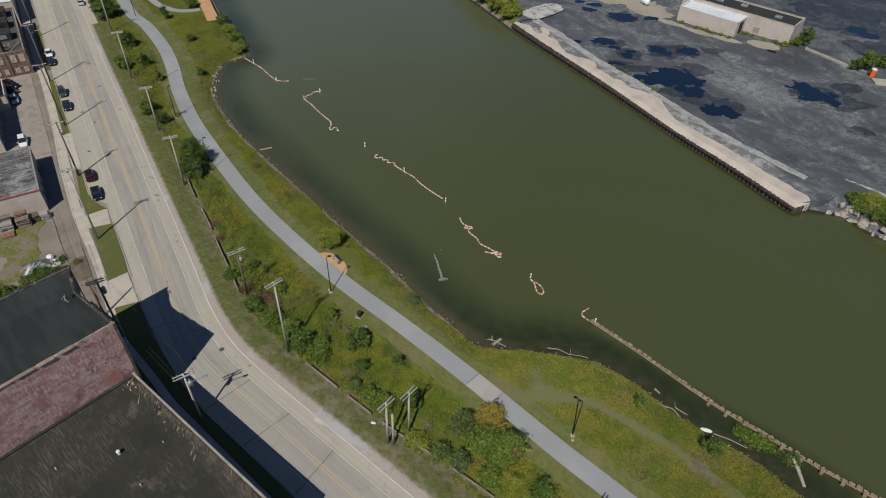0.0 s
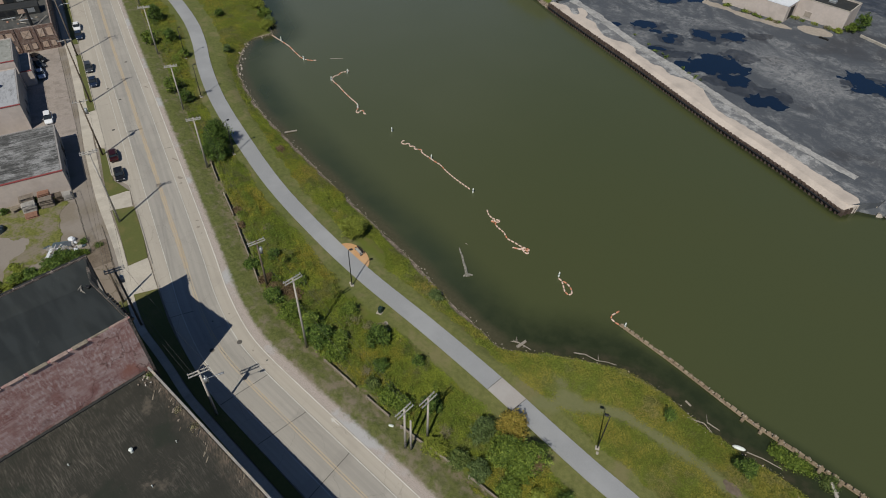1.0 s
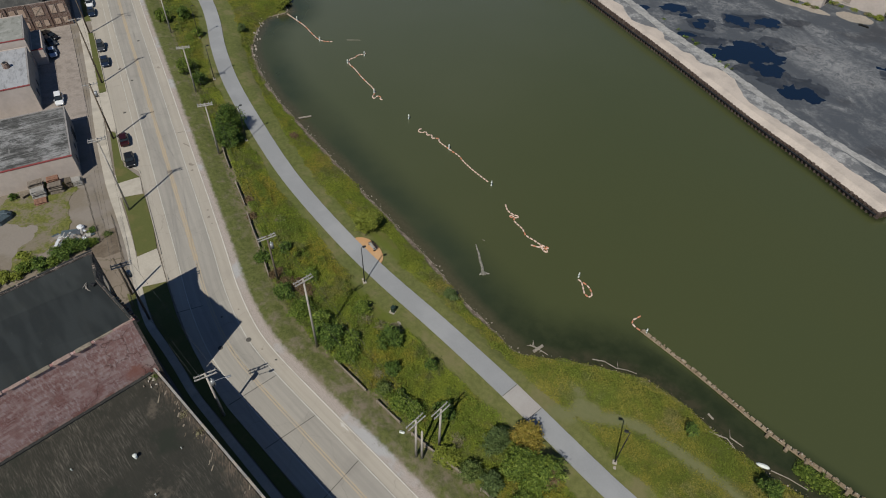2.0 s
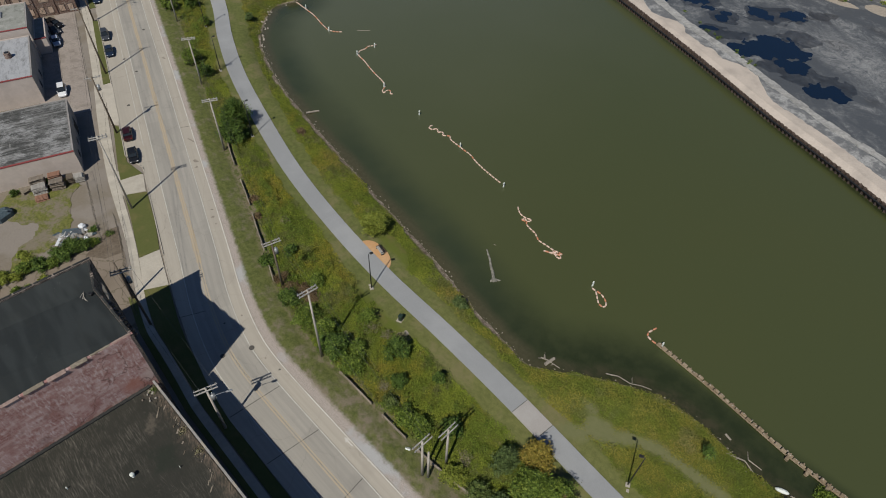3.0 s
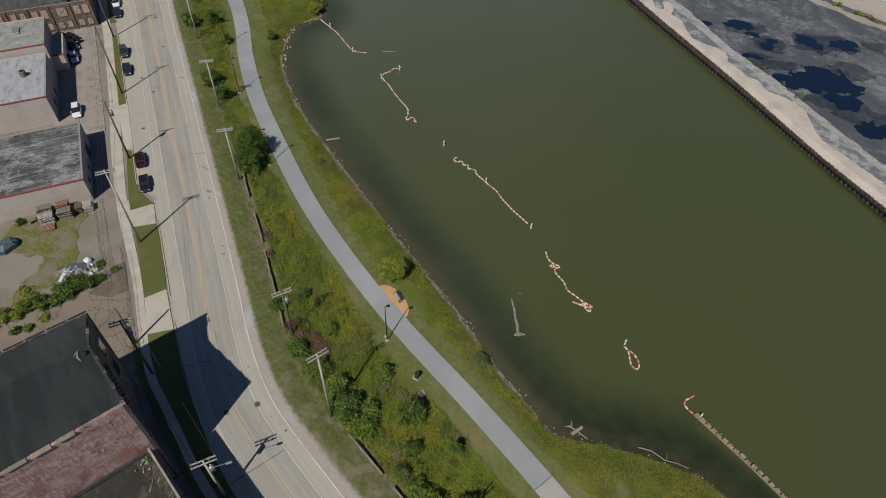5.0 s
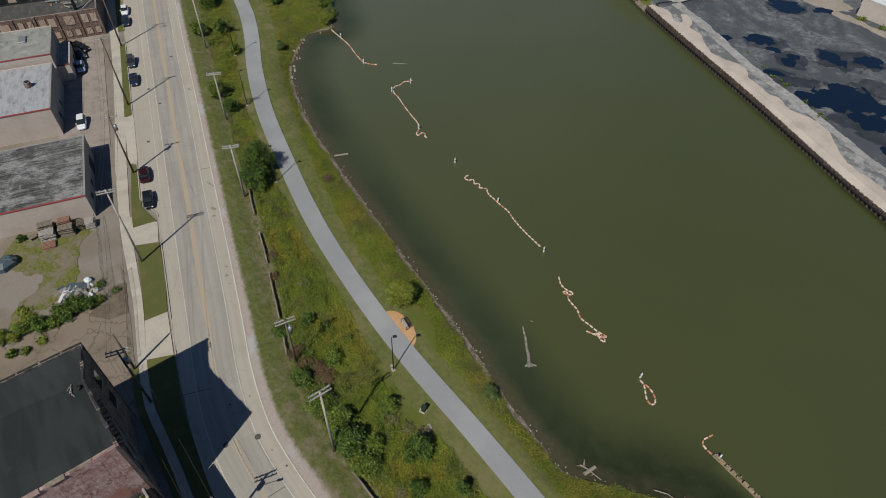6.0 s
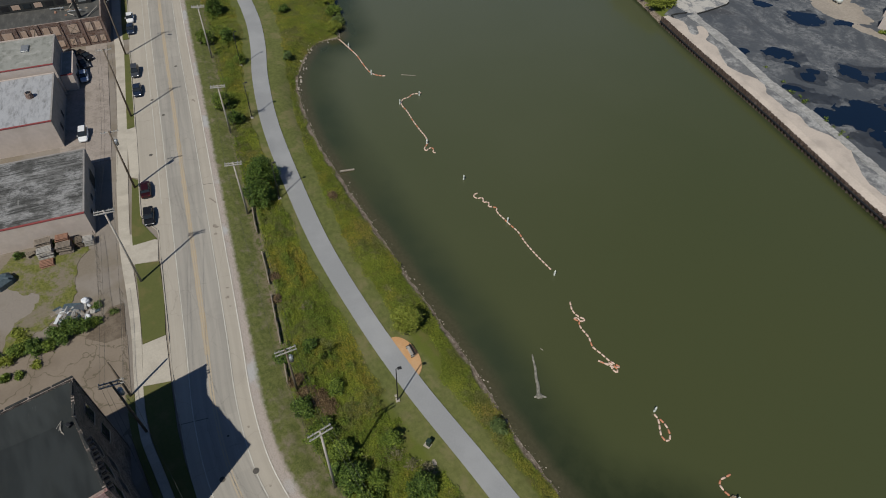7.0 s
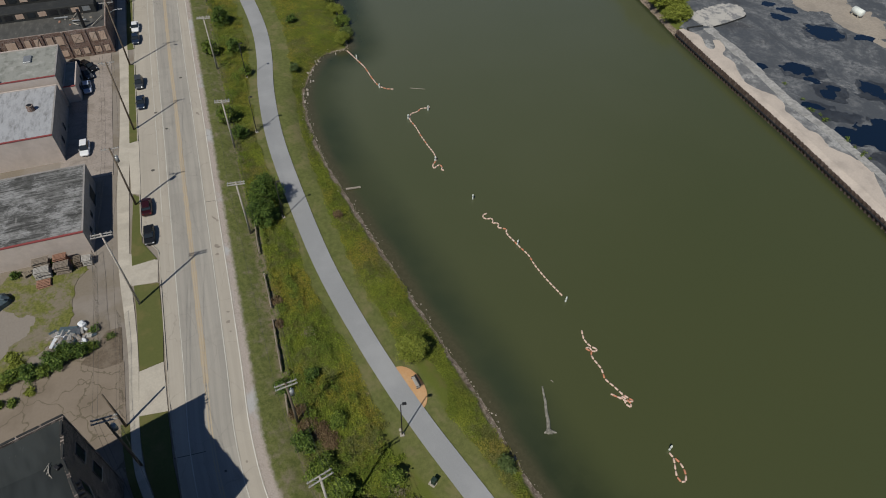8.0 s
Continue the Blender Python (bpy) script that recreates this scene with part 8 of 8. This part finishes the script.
for k in range(9):
    t = k / 9
    part("barrier_block", Geo().box(-28.2 + 14.6 * (t + 0.055), 221.6 - 4.8 * (t + 0.055), SITE + 0.3, 1.66, 0.55, 0.8, math.atan2(-4.8, 14.6), 0.08), "kerb", bwall)
heap = thing("scrap_heap", "small heap of dark scrap tyres", "scrap", -35.6, 211.5, SITE)
for k in range(5):
    part("tyre", Geo().tube((0.5 * k - 1, 0.2 * (k % 2), 0.12), (0.5 * k - 0.95, 0.2 * (k % 2), 0.36), 0.42, n=12), "rubber", heap)
for k in range(30):
    x = -68.5 + 35 * rng.random()
    y = 213.6 - 0.05 * (x + 67) + rng.uniform(-0.6, 0.5) if x < -48.6 else 220.2 + rng.uniform(-0.8, 0.4)
    tree(x, y, rng.uniform(0.4, 1.1), rng.uniform(0.3, 0.9), rng.choice(["leaf_lime", "leaf_green", "leaf_straw"]), "weedy bush at the warehouse foot", "shrub", name="shrub", trunk=False, z=SITE, leaves=260)
for k in range(14):
    t = rng.random()
    tree(-79 + 33 * t + rng.uniform(-1, 1), 171.5 - 13.5 * t + rng.uniform(0, 1.5), rng.uniform(0.3, 0.55), 0.5, "leaf_green", "small weed clump beside the quay slabs", "shrub", name="shrub", trunk=False, z=SITE, leaves=60)

# ---------------------------------------------------------------- yard beside the workshops
lot("yard_lot", [(-100.6, 21.4), (-101.5, 6), (-104, -30), (-79.8, -30), (-78.4, 16.3), (-80.5, 17.6), (-88, 19.8), (-96, 22.4)], 0.03, "lot_tan", "cracked tan concrete lot beside the brick building")
edge_pts = spline([(-123.6, 13.4), (-122.3, 16.8), (-120.6, 24.0), (-117.3, 23.6), (-115.0, 21.4), (-109.9, 19.4), (-107.0, 17.2), (-105.6, 14.7), (-104.8, 11), (-104.4, 7), (-107.6, 8.6), (-109.0, 11.0), (-111.8, 14.2), (-114.0, 13.0), (-116, 11.2), (-120, 10.0), (-123.6, 13.4)], 0.5)[:-1]
edge_pts = edge_pts + 0.5 * np.stack([vnoise(edge_pts, 0.7, 41) + 0.5 * vnoise(edge_pts, 2.0, 43), vnoise(edge_pts, 0.7, 42) + 0.5 * vnoise(edge_pts, 2.0, 44)], 1)
edge_pts = edge_pts[::-1] if sum(p[0] * q[1] - q[0] * p[1] for p, q in zip(edge_pts, np.roll(edge_pts, -1, 0))) < 0 else edge_pts
lot("soil_patch", [(-99.4, 17.2), (-96.6, 19.4), (-96.0, 22.2), (-102.4, 24.3), (-103.0, 22.2), (-101.4, 20.4)], 0.042, "soil", "dark bare soil by the sagging fence", category="soil")
whole("dirt_apron", blob_sheet([(-93, 221, 13, 8), (-80, 216, 9, 5), (-108, 232, 18, 14), (-135, 250, 30, 14), (-70, 211.4, 6, 2.0), (-60, 210.8, 6, 1.8), (-50, 211.2, 5, 1.8), (-40, 215.5, 5, 3.4)], 0.0, SITE + 0.02, 5, 0.5, 0.7), "dirt", "pale bare dirt beyond the asphalt lot", "ground", kind="structure")
lot("yard_grass", [tuple(p) for p in edge_pts], 0.035, "yard_grass", "patchy grass and gravel in the yard", category="lawn")
parking = thing("parking_lot", "stained pinkish concrete parking slabs before the workshops", "parking lot", kind="structure")
o = Vector((-138.6, 36.1, 0))
for i in range(10):
    for j in range(2):
        c = o + U * (4.7 * i + 2.35) - V2 * (0.6 + 4.8 * j + 2.4)
        if j == 1 and i > 5:
            continue
        part("slab", Geo().box(c.x, c.y, -0.02, 4.66, 4.76, 0.16, RY, 0.01), "lot_concrete", parking)


def pallet_stack(x, y, n, yaw, mat, label, w=1.2, dp=1.1):
    ob = thing("pallet_stack", label, "pallets", x, y, gz(x, y) + 0.03, yaw, "stacks against the workshop wall")
    for k in range(n):
        jx, jy, ja = rng.uniform(-.13, .13), rng.uniform(-.1, .1), rng.uniform(-.09, .09)
        for s in (-0.5, 0, 0.5):
            part("bearer", Geo().box(jx + s * w * 0.9, jy, 0.05 + k * 0.16, 0.1, dp, 0.1, ja), mat, ob)
        for q in range(5):
            part("board", Geo().box(jx, jy - dp * 0.45 + q * dp * 0.225, 0.115 + k * 0.16, w, dp * 0.15, 0.03, ja), mat, ob)
    return ob


WY = math.atan2(V2.y, V2.x)
for x, y, n_, yaw, mat, lab, w, dp in ((-121.6, 18.4, 15, WY, "pallet", "tall stack of dark grey wooden pallets", 2.5, 1.3), (-120.0, 18.0, 11, WY + 0.05, "arm_wood", "tall stack of bleached boards", 2.3, 1.3),
                                     (-118.3, 17.5, 3, WY + 0.06, "rust_wood", "low stack of reddish pallets", 2.1, 1.5), (-120.6, 21.2, 15, WY, "rust_wood", "tall stack of rusty brown pallets", 2.0, 1.2),
                                     (-119.2, 20.9, 12, WY - 0.04, "pallet", "tall stack of grey wooden pallets", 2.3, 1.3), (-119.4, 23.2, 9, WY + 0.1, "pole_dark", "stack of dark tarred boards", 1.0, 1.6),
                                     (-118.7, 24.6, 8, WY, "arm_wood", "stack of bleached boards", 1.5, 1.4), (-121.9, 15.9, 4, WY + 0.5, "rail_wood", "leaning stack of brown pallets", 1.2, 1.1)):
    pallet_stack(x, y, n_, yaw, mat, lab, w, dp)
for k, (x, y, s) in enumerate(((-106.3, 19.7, 0.7), (-104.9, 16.0, 0.42), (-103.0, 19.0, 0.4))):
    bg = thing("builders_bag", "white bulk bag dumped in the yard", "bag", x, y, gz(x, y), 0.3 + 0.4 * k, "bags dumped in the yard")
    part("sack", Geo().box(0, 0, s * 0.55, s * 1.7, s * 1.4, s * 1.1, 0, s * 0.3), "bag", bg)
    part("flap", Geo().box(0.1, 0, s * 1.12, s * 0.9, s * 0.7, 0.08, 0.4, 0.03), "bag", bg)
junk = thing("junk_heap", "heap of broken slabs, boards and rubble in the yard", "junk")
for k in range(90):
    t = rng.random()
    x, y = -106.2 + 3.0 * t + rng.gauss(0, 0.9), 16.0 + 2.4 * t + rng.gauss(0, 1.1)
    part("junk_piece", Geo().box(x, y, 0.12 + 0.5 * max(0, 1 - math.hypot(x + 104.6, y - 17.2) / 3) * rng.random(), rng.uniform(0.3, 1.5), rng.uniform(0.2, 0.8), rng.uniform(0.08, 0.3), rng.random() * 3, 0.03, rng.uniform(-.3, .3), rng.uniform(-.3, .3)),
         rng.choice(["gravel", "grey_wall", "rubble", "graphite_sheet", "arm_wood", "rail_wood", "tarp", "tarp", "soil", "grey_wall", "white_roof"]), junk)
for x, y, sx, sy, mat in ((-106.4, 17.6, 2.6, 1.5, "tarp"), (-105.2, 18.4, 1.8, 1.4, "graphite_sheet"), (-103.6, 18.0, 1.6, 0.9, "grey_wall"), (-104.2, 14.2, 1.6, 1.1, "rail_wood"), (-105.3, 15.2, 1.8, 0.5, "white_roof"), (-103.0, 18.6, 1.3, 0.8, "white_roof")):
    part("sheet_piece", Geo().box(x, y, 0.35, sx, sy, 0.08, rng.random() * 3, 0.02, rng.uniform(-.15, .15), rng.uniform(-.15, .15)), mat, junk)
tp = thing("tarped_pile", "pile under a dark blue-grey tarpaulin", "tarpaulin", -118.2, 10.6, 0.0, 0.3)
part("cover", Geo().box(0, 0, 0.7, 2.6, 3.4, 1.5, 0, 0.6), "tarp", tp)
part("fold", Geo().box(0.3, 0.4, 1.42, 2.0, 0.3, 0.16, 0.5, 0.06), "tarp", tp)
for x, y, r, h, lf in ((-101.2, 19.6, 0.9, 1.0, "leaf_green"), (-101.2, 17.9, 1.3, 1.8, "leaf_dark"), (-101.9, 16.3, 1.7, 2.4, "leaf_dark"), (-101.0, 14.7, 1.1, 1.6, "leaf_dark"), (-102.4, 14.2, 1.2, 1.6, "leaf_dark"), (-100.9, 12.8, 1.1, 1.4, "leaf_green"), (-101.9, 11.0, 1.4, 1.8, "leaf_dark"),
                       (-102.7, 8.9, 1.3, 1.6, "leaf_green"), (-102.0, 7.2, 0.9, 1.1, "leaf_lime"), (-99.2, 6.1, 0.7, 0.7, "leaf_green"), (-98.9, 10.2, 0.6, 0.6, "leaf_lime"), (-98.6, 7.8, 0.6, 0.6, "leaf_green"), (-103.4, 5.4, 1.4, 1.4, "leaf_lime"), (-104.3, 20.9, 0.6, 0.8, "leaf_dark"), (-101.6, 22.4, 0.5, 0.5, "leaf_olive"),
                       (-102.8, 2.6, 1.8, 2.2, "leaf_green"), (-103.4, -1.5, 2.0, 2.4, "leaf_dark"), (-103.6, -6, 2.1, 2.6, "leaf_dark"), (-104.4, -11, 2.4, 3.0, "leaf_dark"), (-121.4, 20.0, 0.8, 1.6, "leaf_dark"), (-122.6, 14.2, 0.6, 1.2, "leaf_dark"), (-106.6, 9.6, 0.9, 0.5, "leaf_lime"), (-104.6, 9.9, 1.0, 0.6, "leaf_lime")):
    tree(x, y, r, h, lf, "overgrown shrub along the yard's edge", "shrub", name="shrub")


def fence(pts, label, h=2.0):
    ob = thing("fence", label, "fence")
    p = spline(pts, 2.6)
    for i in range(len(p)):
        part("post", Geo().tube((*p[i], -0.1), (*p[i], h), 0.032, n=6), "pole_dark", ob)
        if i:
            for zz in (h - 0.06,):
                part("rail", Geo().tube((*p[i - 1], zz), (*p[i], zz), 0.022, n=5), "rail_wood", ob)
            for q in range(1, 9):
                m = p[i - 1] + (p[i] - p[i - 1]) * q / 9
                part("wire", Geo().tube((*m, 0.1), (*m, h - 0.06), 0.008, n=4), "wire", ob)


fence([(-119.3, 25.8), (-113, 24.2), (-106.6, 22.3), (-101.0, 20.9)], "sagging rusty chain-link fence across the yard")
fence([(-104.2, 24.8), (-97, 22.7), (-88.5, 19.7), (-82, 17.9)], "rusty chain-link fence beside the sidewalk")

# far top: boardwalk and side path by the trees
whole("side_path", strip(SIDE_PATH, normals(SIDE_PATH), -1.1, 1.1, -0.34, 0.25), "trail", "narrow grey side path to the boardwalk", "path", kind="structure")
deck = thing("boardwalk", "tan timber boardwalk at the water's edge", "boardwalk")
for k in range(46):
    t = k / 46
    part("plank", Geo().box(-207.0 + 26.6 * t, 119.0 - 12.6 * t, -0.3 + rng.uniform(-0.01, 0.01), 0.6, 3.8, 0.1, -0.44, 0.01), "padtan", deck)
for k in range(12):
    t = k / 11
    part("rail_post", Geo().box(-205.4 + 26.4 * t, 120.9 - 12.5 * t, 0.2, 0.1, 0.1, 1.0, -0.44, 0.01), "grey_metal", deck)
part("top_rail", Geo().path([(-205.6, 121.0, 0.72), (-192.0, 114.55, 0.72), (-179.0, 108.4, 0.72)], [0.045] * 3, 6), "grey_metal", deck)

bag2 = thing("litter_bag", "white plastic bag lying on the verge", "litter", -37.0, 34.0, gz(-37.0, 34.0) - 0.02, 0.5)
part("sack", Geo().box(0, 0, 0.12, 0.75, 0.4, 0.3, 0, 0.12), "marker_white", bag2)


def road_arrow(x, y, yaw, s=1.0):
    c, d = math.cos(yaw) * s, math.sin(yaw) * s
    pts = [(-1.0, -0.09), (0.1, -0.09), (0.1, -0.38), (0.9, 0.0), (0.1, 0.38), (0.1, 0.09), (-1.0, 0.09)]
    part("lane_arrow", Geo().add([(x + c * a - d * b, y + d * a + c * b, 0.008) for a, b in pts], [tuple(range(7))]), "white_line", road, "worn white lane arrow")


road_arrow(-43.2, 28.75, math.pi, 0.9)
road_arrow(-112.2, 33.1, -0.33)
for k in range(4):
    part("bike_symbol_bar", Geo().box(-39.3 + 0.4 * k, 29.0 + 0.12 * (k % 2), 0.004, 0.3, 0.14, 0.012, 0.5 * k), "white_line", road)
for x, y, r in ((-61.3, 13.3, 0.4), (-53.8, 13.2, 0.6), (-50.3, 13.4, 0.75)):
    tree(x, y, r, 0.35, "leaf_straw" if r > 0.5 else "leaf_olive", "low weeds rooted in the roof's edge", "weeds", name="weed_clump", size=0.09, leaves=220, trunk=False, z=HL - 0.45)
